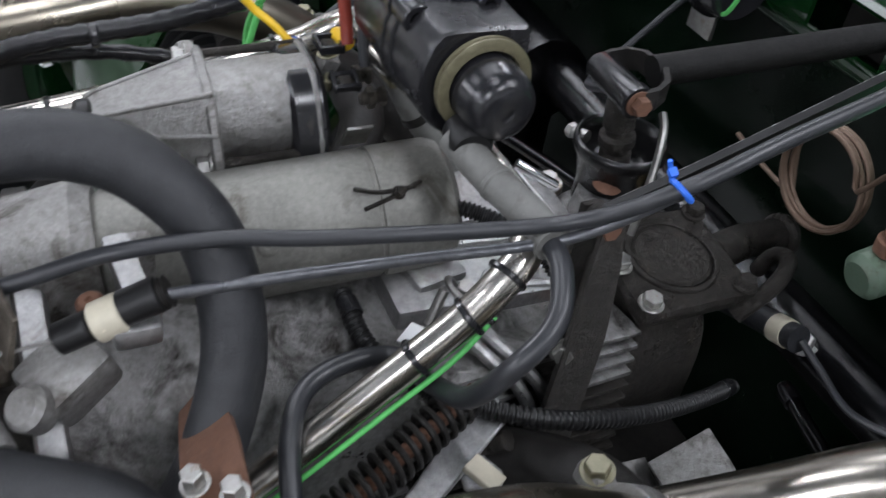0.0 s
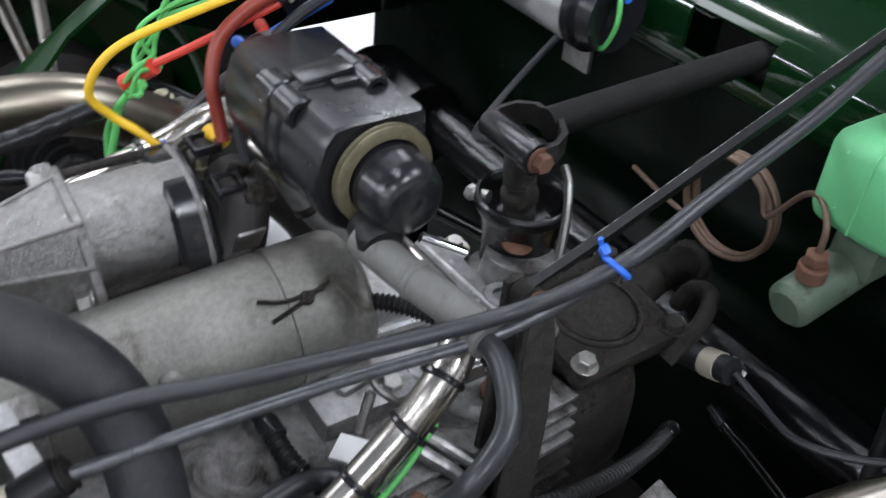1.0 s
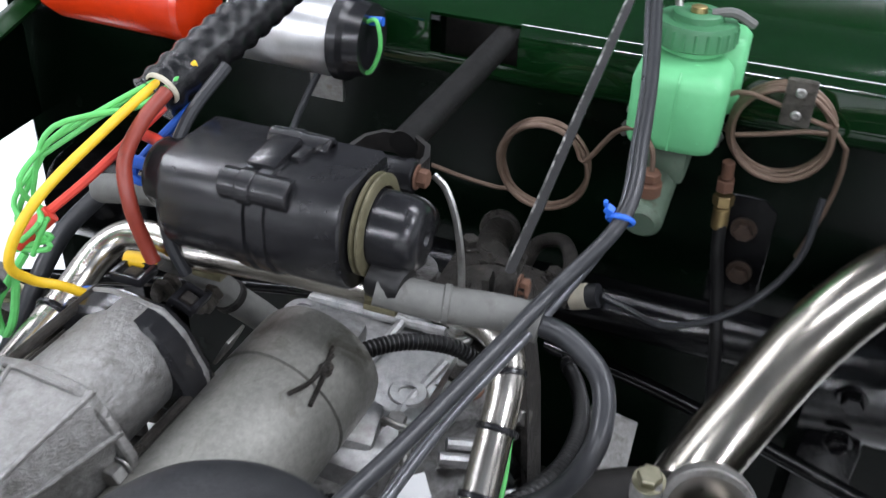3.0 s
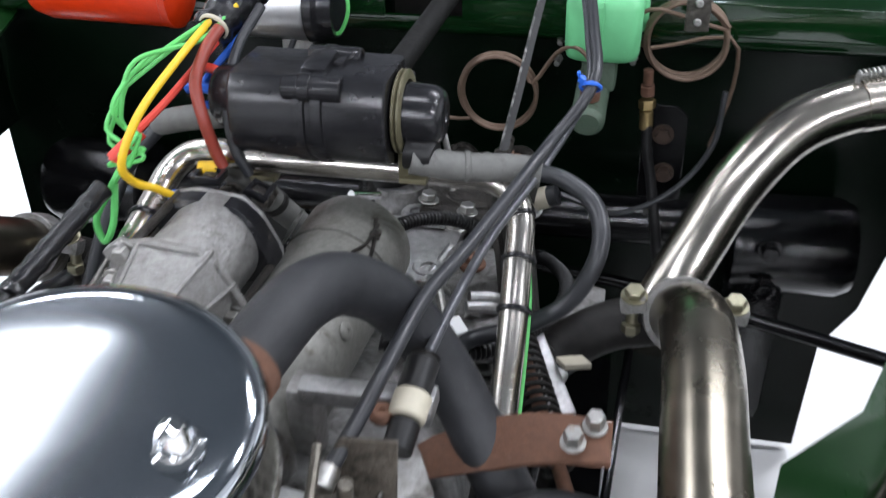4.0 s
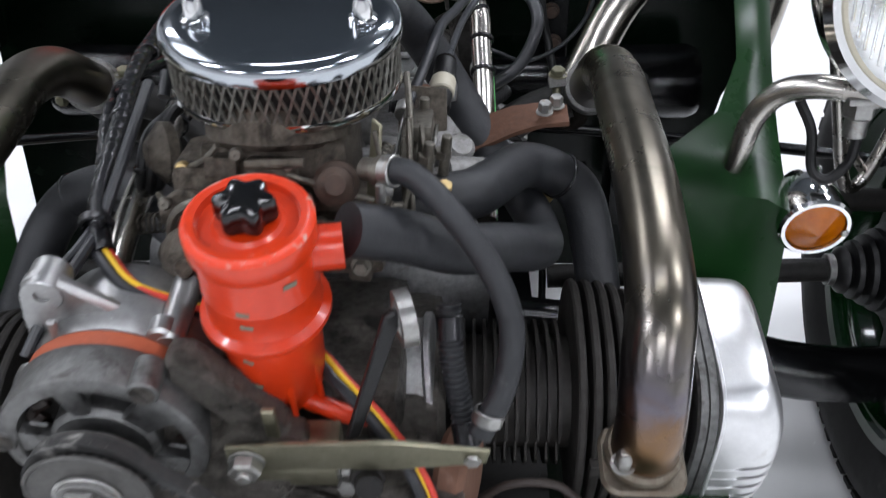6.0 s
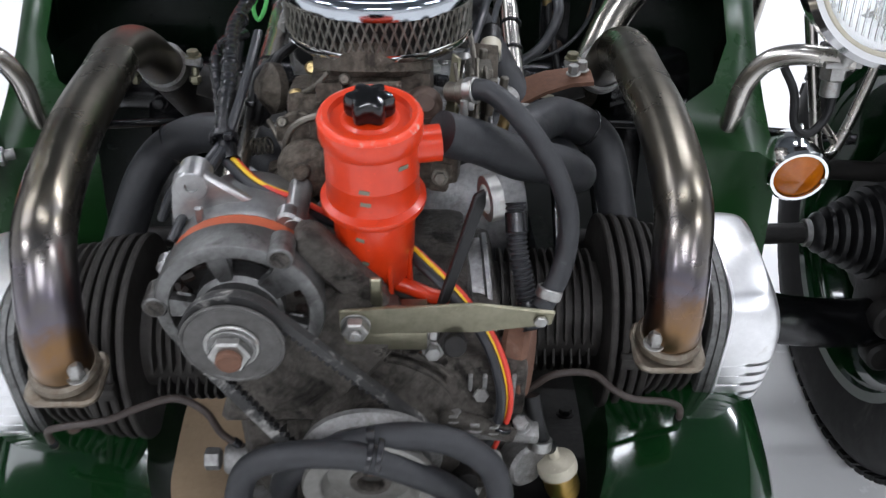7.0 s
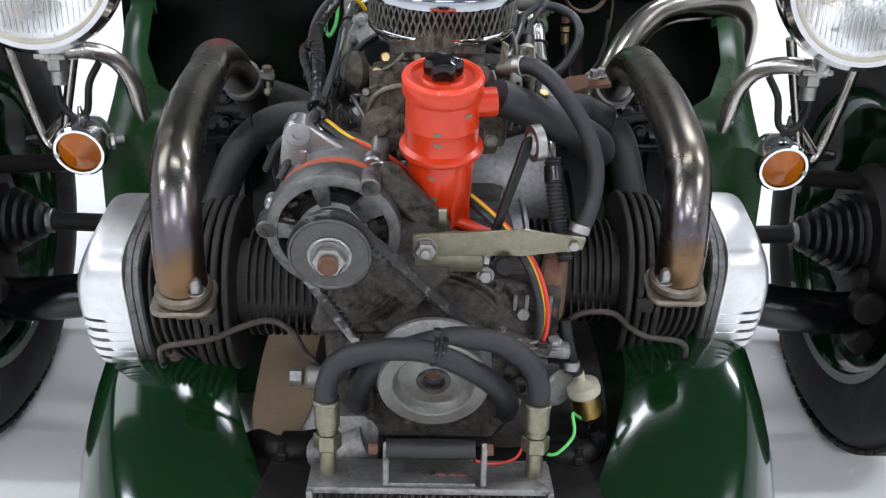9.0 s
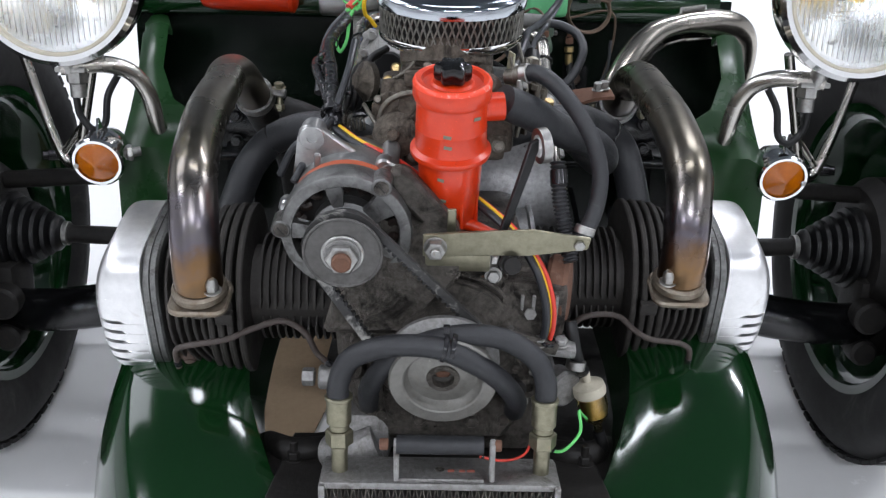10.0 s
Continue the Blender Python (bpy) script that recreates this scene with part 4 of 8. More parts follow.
def build_alternator():
    c = vec(-0.0861, -0.2245, 0.4385)
    a = thing("alternator", c, "cast-aluminium alternator with an orange stator ring and pulley", "alternator")
    part("rear_housing", turned([(0.030, 0.047), (0.032, 0.0535), (0.036, 0.0545), (0.074, 0.0535), (0.088, 0.050), (0.098, 0.037), (0.101, 0.018)], c, (0, 1, 0), 52), ALTERNATOR, a, "smooth bright rear housing")
    part("stator", disc(c + vec(0, 0.018, 0), (0, 1, 0), 0.0545, 0.013), ORANGE_DULL, a, "orange lacquered stator ring")
    rim = part("front_bracket", turned([(0.019, 0.050), (0.019, 0.0560), (0.017, 0.0568), (-0.003, 0.0578), (-0.0065, 0.0568), (-0.0075, 0.0552), (-0.0075, 0.0475), (-0.0060, 0.0465), (0.008, 0.0465)], c, (0, 1, 0), 64, closed=True), ALTERNATOR_FACE, a, "cast front bracket with wide openings")
    part("hub", turned([(0.012, 0.012), (0.012, 0.030), (-0.004, 0.030), (-0.0075, 0.027), (-0.0075, 0.012)], c, (0, 1, 0), 44, closed=True), ALTERNATOR_FACE, rim)
    for g, w in ((102, 0.0105), (40, 0.0185), (-24, 0.010), (-70, 0.020), (236, 0.010), (176, 0.012)):
        g = radians(g)
        u, v = vec(math.cos(g), 0, math.sin(g)), vec(-math.sin(g), 0, math.cos(g))
        part("spoke", slab([(0.026, -w * 0.55), (0.034, -w * 0.40), (0.0425, -w * 0.5), (0.0480, -w * 0.95), (0.0480, w * 0.95), (0.0425, w * 0.5), (0.034, w * 0.40), (0.026, w * 0.55)], c + vec(0, 0.002, 0), u, v, 0.0088, 0.0015), ALTERNATOR_FACE, rim)
    for g in (56, 176, 294):
        g = radians(g)
        q = c + vec(0.0565 * math.cos(g), -0.0085, 0.0565 * math.sin(g))
        lug = part("lug", disc(q, (0, 1, 0), 0.0088, 0.022, 0.0012, 26), ALTERNATOR_FACE, rim)
        part("screw", join(ring(q + vec(0, -0.0008, 0), (0, 1, 0), 0.0052, 0.0066, 0.002, 22, 0.0004), disc(q + vec(0, -0.0002, 0), (0, -1, 0), 0.0052, 0.0012, 0.0003, 22)), CAST_DIRTY, lug)
        part("slot", box(q + vec(0, -0.0014, 0), (0.0092, 0.0006, 0.0011), 0, (0, 52, 0)), BLACK_MATT, lug)
        part("rear_lug", disc(q + vec(0, 0.039, 0), (0, 1, 0), 0.0078, 0.014, 0.002, 22), ALTERNATOR, rim)
    part("winding", turned([(0.010, 0.016), (0.010, 0.047), (0.018, 0.047), (0.018, 0.016)], c, (0, 1, 0), 44, closed=True), BLACK_MATT, a, "dark windings behind the openings")
    for k in range(18):
        g = radians(20 * k + 6)
        part("coil_end", tube([c + vec(0.038 * math.cos(g), 0.009, 0.038 * math.sin(g)), c + vec(0.042 * math.cos(g + 0.09), 0.0065, 0.042 * math.sin(g + 0.09)), c + vec(0.0465 * math.cos(g), 0.009, 0.0465 * math.sin(g))], 0.0048, 8, 3), WINDING, a)
    p = c + vec(0.000, -0.030, 0.0)
    pul = part("pulley", turned([(-0.0085, 0.010), (-0.0085, 0.0190), (-0.0080, 0.0215), (-0.0082, 0.0315), (-0.0092, 0.0326), (-0.0092, 0.0338), (-0.0080, 0.0345), (-0.0065, 0.0340), (-0.0010, 0.0265), (0.0010, 0.0265), (0.0065, 0.0340), (0.0085, 0.0340), (0.0105, 0.030), (0.0225, 0.014), (0.0235, 0.010)], p, (0, 1, 0), 60), ALT_PULLEY, a, "worn grey steel pulley", flat=30)
    part("washer", disc(p + vec(0, -0.0082, 0), (0, -1, 0), 0.0185, 0.0030, 0.0010, 36), STEEL, pul)
    part("washer", disc(p + vec(0, -0.0110, 0), (0, -1, 0), 0.0160, 0.0022, 0.0006, 36), CAST, pul)
    part("nut", hexagon(p + vec(0, -0.0130, 0), (0, -1, 0), 0.0142, 0.0080), STEEL, pul)
    part("spindle", turned([(0, 0.0085), (0.0045, 0.0085), (0.0060, 0.0070), (0.0052, 0.0062)], p + vec(0, -0.0205, 0), (0, -1, 0), 22), RUST, pul, "rusty spindle end")
    ear = c + vec(-0.032, 0.0543, 0.0676)
    part("ear", join(slab([(-0.013, 0.0), (-0.011, 0.008), (-0.004, 0.0120), (0.004, 0.0112), (0.010, 0.006), (0.044, -0.018), (0.046, -0.030), (-0.020, -0.040), (-0.016, -0.02)], ear, (1, 0, 0), (0, 0, 1), 0.010, 0.003), ring(ear + vec(0, -0.012, 0), (0, 1, 0), 0.0045, 0.0115, 0.022, 26)), ALTERNATOR, a, "cast mounting ear")
    part("ear_web", slab([(0.0, 0.0), (0.004, 0.0), (0.004, -0.022), (0.0, -0.03)], ear + vec(0.002, -0.022, -0.010), (0, 1, 0), (0, 0, 1), 0.006, 0.0012), ALTERNATOR, a)
    part("through_bolt", join(disc(c + vec(0.036, 0.030, 0.043), (0, 1, 0), 0.0085, 0.050, 0.002, 22), hexagon(c + vec(0.036, 0.080, 0.043), (0, 1, 0), 0.0075, 0.006)), ALTERNATOR, a)
    part("foot", slab([(0, 0), (0.05, -0.012), (0.068, 0.016), (0.03, 0.05), (-0.01, 0.06), (-0.02, 0.02)], (-0.055, -0.19, 0.395), (1, 0, 0), (0, 0, 1), 0.03, 0.005), CAST_DIRTY, a)
    part("side_arm", slab([(0.0, 0.0), (0.050, -0.052), (0.064, -0.046), (0.060, -0.030), (0.014, 0.022), (0.0, 0.020)], (-0.048, -0.196, 0.470), (1, 0, 0), (0, 0.1, 1), 0.022, 0.004), CAST_DIRTY, a, "oily alternator bracket arm")
    return a


lean(build_alternator(), 14)


def build_crank_pulley():
    c = vec(0.001, -0.2585, 0.312)
    k = thing("crank_pulley", c, "large worn grey crankshaft pulley", "pulley")
    part("front_disc", turned([(0.016, 0.0125), (0.010, 0.0130), (0.004, 0.0135), (0.0025, 0.0150), (0.0030, 0.0180), (0.0060, 0.0230), (0.0065, 0.0310), (0.0030, 0.0335), (-0.0030, 0.0350), (-0.0040, 0.0365), (-0.0040, 0.0470), (-0.0020, 0.0485), (0.003, 0.0485), (0.008, 0.042), (0.016, 0.040)], c, (0, 1, 0), 64, closed=True), PULLEY, k, flat=30)
    part("rear_disc", turned([(0.016, 0.02), (0.018, 0.044), (0.024, 0.0515), (0.028, 0.0515), (0.032, 0.046), (0.034, 0.02)], c, (0, 1, 0), 60), CAST, k, flat=30)
    part("bore", ring(c + vec(0, 0.001, 0), (0, 1, 0), 0.010, 0.015, 0.008, 32), CAST_DIRTY, k)
    part("bolt", hexagon(c + vec(0, 0.020, 0), (0, -1, 0), 0.0095, 0.008), RUST, k, "rusty centre bolt")
    return k


lean(build_crank_pulley(), 17)


BELT = material("worn_belt_fabric", (0.020, 0.020, 0.020), (0.035, 0.034, 0.032), 0.5, 0.0, 90, 0.3, (0.42, 0.41, 0.38), 0.54, 26)


def build_belt():
    a, b = vec(-0.0861, -0.2540, 0.4312), vec(0.001, -0.2310, 0.3195)
    ra, rb = 0.0325, 0.0475
    pts = []
    d = vec(b.x - a.x, 0, b.z - a.z)
    g = math.atan2(d.z, d.x)
    off = math.acos((ra - rb) / d.length)
    for k in range(17):
        t = g + off + (2 * math.pi - 2 * off) * k / 16
        pts.append(a + vec(ra * math.cos(t), 0, ra * math.sin(t)))
    for k in range(17):
        t = g - off + 2 * off * k / 16
        pts.append(b + vec(rb * math.cos(t), 0, rb * math.sin(t)))
    slope = (a.y - b.y) / (a.z - b.z)
    pts = [vec(q.x, b.y + slope * (q.z - b.z), q.z) for q in pts]
    rings = []
    n = len(pts)
    for i, p in enumerate(pts):
        dd = (pts[(i + 1) % n] - pts[i - 1]).normalized()
        out = vec(0, 1, 0).cross(dd).normalized()
        rings.append([p + vec(0, -0.0045, 0) + out * 0.003, p + vec(0, 0.0045, 0) + out * 0.003, p + vec(0, 0.0028, 0) - out * 0.004, p + vec(0, -0.0028, 0) - out * 0.004])
    rings.append(rings[0])
    belt = thing("fan_belt", b, "narrow black toothed drive belt round two pulleys", "drive belt")
    part("band", loft(rings, False), BELT, belt, "worn belt back with pale scuffs")
    teeth = []
    m = 0.0
    for i in range(n):
        p, q = pts[i], pts[(i + 1) % n]
        length = (q - p).length
        dd = (q - p).normalized()
        out = vec(0, 1, 0).cross(dd).normalized()
        while m < length:
            teeth.append(box(p + dd * m - out * 0.0045, (0.003, 0.006, 0.003), 0, (0, -math.degrees(math.atan2(dd.z, dd.x)), 0)))
            m += 0.0062
        m -= length
    tagged(part("toothing", join(*teeth), RUBBER, belt), kind="stuff")


build_belt()


KNOB = material("glossy_black_plastic", (0.004, 0.004, 0.0045), (0.006, 0.006, 0.006), 0.10, 0, 30, 0.02, rough2=0.2)


def build_oil_can():
    c = vec(0.004, -0.196, 0)
    k = thing("oil_filler", (0.004, -0.196, 0.43), "orange painted oil filler canister, chipped paint, black star knob", "oil filler")
    part("canister", turned([(0.428, 0.012), (0.430, 0.020), (0.445, 0.026), (0.462, 0.0275), (0.503, 0.0290), (0.5035, 0.0350), (0.506, 0.0362), (0.509, 0.0360), (0.512, 0.0318), (0.530, 0.0312), (0.531, 0.0316), (0.533, 0.0312), (0.556, 0.0308), (0.557, 0.032)], c, (0, 0, 1), 48), ORANGE, k, flat=30)
    part("lid", turned([(0.557, 0.029), (0.557, 0.0328), (0.560, 0.0340), (0.571, 0.0340), (0.574, 0.0325), (0.575, 0.0305), (0.5745, 0.0268), (0.5705, 0.0256), (0.5705, 0.019), (0.5725, 0.017), (0.5725, 0.006)], c, (0, 0, 1), 48), ORANGE, k, "orange lid with a worn rim", flat=30)
    part("worn_rim", turned([(0.5715, 0.0342), (0.5740, 0.0331), (0.5752, 0.0315), (0.5745, 0.0310), (0.5715, 0.0333)], c, (0, 0, 1), 48, closed=True), RIM_WORN, k, "lid edge worn to bare metal")
    star = []
    for z, f in ((0.569, 0.55), (0.573, 0.6), (0.574, 0.95), (0.576, 1.0), (0.585, 1.0), (0.5875, 0.92), (0.589, 0.6)):
        star.append([c + vec(f * (0.0142 + 0.0021 * math.cos(6 * a)) * math.cos(a), f * (0.0142 + 0.0021 * math.cos(6 * a)) * math.sin(a), z) for a in [2 * math.pi * i / 48 for i in range(48)]])
    part("knob", loft(star), KNOB, k, "black plastic star knob", flat=30)
    part("spout", tube([c + vec(0.026, 0.006, 0.545), c + vec(0.045, 0.009, 0.545)], 0.0124, 28), ORANGE, k)
    part("drain", tube([c + vec(0.012, -0.012, 0.437), c + vec(0.026, -0.016, 0.434), c + vec(0.040, -0.018, 0.428), c + vec(0.052, -0.018, 0.425)], 0.0058, 14), ORANGE, k)
    for g in (-0.9, -0.3, 0.4, 1.1, -1.6):
        part("rib", box(c + vec(0.0268 * math.sin(g), -0.0268 * math.cos(g), 0.452), (0.004, 0.004, 0.034), 0.0015, (-6 * math.cos(g), 0, math.degrees(g))), ORANGE, k)
    chip = material("bare_metal_chip", (0.20, 0.20, 0.15), None, 0.5, 0.3, 80, 0.2)
    for g, z, w in ((-0.12, 0.534, 0.007), (-0.10, 0.524, 0.007), (0.75, 0.548, 0.008), (-0.3, 0.49, 0.006), (-0.2, 0.469, 0.005)):
        r = 0.0313 if z > 0.512 else 0.0284
        part("chip", box(c + vec(r * math.sin(g), -r * math.cos(g), z), (w, 0.0006, 0.0032), 0.0002, (0, 8, math.degrees(g))), chip, k, "chipped bare patch")
    return k


lean(build_oil_can(), 17, (0.004, -0.196, 0.512))


def build_bracket():
    k = thing("stay_bracket", (0, -0.228, 0.41), "yellow zinc-plated flat steel bracket with a big nut", "bracket")
    part("arm", slab([(-0.019, 0.0), (0.008, 0.0), (0.02, 0.003), (0.075, 0.003), (0.126, 0.010), (0.128, 0.022), (0.075, 0.030), (0.018, 0.026), (-0.019, 0.023)], (0, -0.228, 0.416), (1, 0, 0), (0, 0, 1), 0.003, 0.0008), ZINC_YELLOW, k)
    part("base_angle", join(box((0.012, -0.214, 0.409), (0.058, 0.034, 0.018), 0.002), slab([(-0.004, 0), (0.004, 0), (0.004, 0.03), (-0.004, 0.03)], (0.006, -0.216, 0.428), (1, 0, 0), (0, 0, 1), 0.004)), ZINC_YELLOW, k)
    part("nut", join(disc((-0.008, -0.2312, 0.427), (0, -1, 0), 0.0105, 0.0015, 0.0004, 24), hexagon((-0.008, -0.2325, 0.427), (0, -1, 0), 0.0095, 0.008)), STEEL, k)
    part("stud", disc((-0.008, -0.240, 0.427), (0, -1, 0), 0.0045, 0.004), STEEL, k)
    part("nut", join(hexagon((0.118, -0.2315, 0.4315), (0, -1, 0), 0.005, 0.003)), STEEL, k)
    part("bolt", bolt((0.042, -0.22, 0.406), (1, -0.2, 0), 0.006, 0.006), STEEL, k)
    return k


lean(build_bracket(), 17, (0, -0.232, 0.427))


def build_cooler():
    k = thing("oil_cooler", (0, -0.27, 0.05), "worn aluminium oil cooler with two hose unions", "oil cooler")
    y0, y1 = -0.288, -0.245
    part("top_tank", join(box((0, -0.262, 0.2200), (0.213, 0.047, 0.007), 0.002), box((-0.001, -0.263, 0.2245), (0.080, 0.038, 0.004), 0.001)), CAST, k)
    for x in (-0.105, 0.105):
        part("end_plate", box((x, -0.265, 0.132), (0.006, 0.048, 0.18), 0.002), CAST, k)
    for i in range(12):
        z = 0.2050 - 0.0125 * i
        part("tube_row", box((0, -0.265, z), (0.204, 0.040, 0.0035), 0.0012), CAST, k)
    fins = []
    for i in range(12):
        z = 0.2115 - 0.0125 * i
        for j in range(66):
            x = -0.100 + 0.2 * j / 65
            fins.append(box((x, -0.268, z), (0.0007, 0.034, 0.009), 0, (0, 12 if j % 2 else -12, 0)))
    tagged(part("cooling_fin_pack", join(*fins), CAST_DIRTY, k), kind="stuff")
    for x in (-0.044, 0.041):
        part("lug", slab([(0, -0.002), (0.012, -0.002), (0.012, 0.032), (0.006, 0.039), (0, 0.034)], (x + 0.0025, -0.284, 0.2265), (0, 1, 0), (0, 0, 1), 0.005, 0.001), CAST, k)
    part("roller", tube([(-0.039, -0.278, 0.2585), (0.038, -0.278, 0.2585)], 0.0085, 20), HOSE, k, "black rubber-covered cross rod")
    for x in (-0.046, 0.046):
        part("rod_end", disc((x, -0.278, 0.2585), (x, 0, 0), 0.0052, 0.008), RUST, k)
    for x in (-0.091, 0.092):
        part("union", join(disc((x, -0.262, 0.2225), (0, 0, 1), 0.0075, 0.0275), hexagon((x, -0.262, 0.249), (0, 0, 1), 0.0125, 0.015), disc((x, -0.262, 0.264), (0, 0, 1), 0.009, 0.008)), ZINC_YELLOW, k, "plated hexagon union")
    part("rivet", ring((0.0, -0.266, 0.2262), (0, 0, 1), 0.0018, 0.0042, 0.0012, 20), CAST_DIRTY, k)
    stamp = material("faded_red_stamp", (0.34, 0.10, 0.07), None, 0.6, 0.2, 90, 0.1)
    for x, w in ((0.010, 0.006), (0.020, 0.005), (0.028, 0.007)):
        part("stamp", box((x, -0.268, 0.2267), (w, 0.004, 0.0006), 0.0002), stamp, k, "faded red stamped bars")
    part("mount_plate", slab([(-0.16, -0.03), (-0.13, -0.06), (0.13, -0.06), (0.16, -0.03), (0.15, 0.09), (-0.15, 0.09)], (0, -0.235, 0.19), (1, 0, 0), (0, 1, 0), 0.006, 0.002), BLACK_MATT, k, "black mounting plate")
    for x in (-0.142, 0.143):
        part("bolt", join(bolt((x, -0.20, 0.196), (0, 0, 1), 0.007, 0.008), disc((x, -0.20, 0.204), (0, 0, 1), 0.004, 0.012)), BLACK_MATT, k)
    h1 = [(-0.091, -0.2625, 0.292), (-0.091, -0.264, 0.31), (-0.080, -0.268, 0.335), (-0.05, -0.274, 0.350), (-0.01, -0.277, 0.352), (0.02, -0.274, 0.340), (0.05, -0.262, 0.316), (0.068, -0.240, 0.285), (0.07, -0.21, 0.258)]
    h2 = [(0.092, -0.2625, 0.292), (0.092, -0.262, 0.312), (0.082, -0.262, 0.335), (0.055, -0.262, 0.353), (0.02, -0.264, 0.358), (-0.02, -0.262, 0.347), (-0.05, -0.25, 0.322), (-0.066, -0.232, 0.29), (-0.068, -0.208, 0.262)]
    for h, x, lab in ((h1, -0.091, "black rubber oil hose looping over the pulley"), (h2, 0.092, "black rubber oil hose crossing in front of the pulley")):
        o = thing("oil_hose", (x, -0.2625, 0.27), lab, "hose", "oil cooler hoses")
        part("hose", tube(h, 0.0098, 18, 8), HOSE, o)
        part("ferrule", join(disc((x, -0.2625, 0.271), (0, 0, 1), 0.0112, 0.025, 0.001), ring((x, -0.2625, 0.294), (0, 0, 1), 0.009, 0.0125, 0.004)), ZINC_YELLOW, o, "crimped hose ferrule")
    tie = thing("cable_tie", (0.0, -0.27, 0.35), "black cable tie holding two hoses together", "cable tie")
    part("band", join(ring((-0.001, -0.269, 0.350), (1, 0, -0.2), 0.0165, 0.018, 0.0045, 24, sx=1.0, sy=0.75), ring((0.006, -0.269, 0.350), (1, 0, -0.2), 0.0165, 0.018, 0.0045, 24, sx=1.0, sy=0.75)), BLACK_PLASTIC, tie)
    part("head", box((0.003, -0.272, 0.366), (0.006, 0.006, 0.008), 0.001), BLACK_PLASTIC, tie)
    return k


build_cooler()


DULL_MESH = material("dusty_mesh_steel", (0.24, 0.235, 0.21), (0.15, 0.145, 0.125), 0.40, 0.9, 90, 0.15, (0.07, 0.06, 0.05), 0.58, 40)


def build_air_filter():
    """An oval pancake filter, leaning a little forward."""
    k = thing("air_filter", (0.006, -0.09, 0.59), "chrome oval pancake air filter with mesh sides", "air filter")
    m = pose(0.004, -0.086, 0.637, 14, 0, 0)
    sx, sy = 1.0, 0.85
    part("lid", moved(turned([(-0.010, 0.0700), (-0.010, 0.0715), (-0.003, 0.0722), (0.001, 0.0705), (0.0035, 0.066), (0.0042, 0.060), (0.0045, 0.02)], (0, 0, 0), (0, 0, 1), 64, sx, sy), m), LID, k, "polished chrome lid", flat=60)
    part("base", moved(turned([(-0.046, 0.030), (-0.046, 0.066), (-0.041, 0.0705), (-0.036, 0.070), (-0.036, 0.03)], (0, 0, 0), (0, 0, 1), 64, sx, sy), m), CHROME, k, flat=60)
    part("element", moved(turned([(-0.036, 0.0655), (-0.010, 0.0655)], (0, 0, 0), (0, 0, 1), 64, sx, sy), m), BLACK_MATT, k, "black filter element")
    strands = []
    for s in (-1, 1):
        for i in range(64):
            a0 = 2 * math.pi * i / 64
            line = []
            for j in range(7):
                a = a0 + s * j / 6 * 2 * math.pi / 64 * 1.5
                line.append((0.0688 * sx * math.cos(a), 0.0688 * sy * math.sin(a), -0.037 + 0.028 * j / 6))
            strands.append(tube(line, 0.0011, 4, 1, smooth=False))
    tagged(part("mesh", moved(join(*strands), m), DULL_MESH, k, "expanded metal mesh"), kind="stuff")
    for x in (-0.047, 0.050):
        part("nut", moved(turned([(0.0, 0.0085), (0.002, 0.0085), (0.003, 0.0062), (0.010, 0.0058), (0.014, 0.004), (0.015, 0.001)], (x, -0.010, 0.0045), (0, 0, 1), 20), m), CHROME, k, "chrome domed nut")
    return k


build_air_filter()


CARB = material("grimy_brown_carburettor", (0.170, 0.148, 0.120), (0.060, 0.050, 0.040), 0.28, 0.75, 80, 0.6, (0.014, 0.011, 0.009), 0.50, 26, rough2=0.55, bump_d=0.005, edge=1.8)
CARB_STEEL = material("dull_linkage_steel", (0.21, 0.195, 0.165), (0.12, 0.11, 0.092), 0.36, 0.85, 80, 0.25, (0.05, 0.04, 0.03), 0.56, 40)


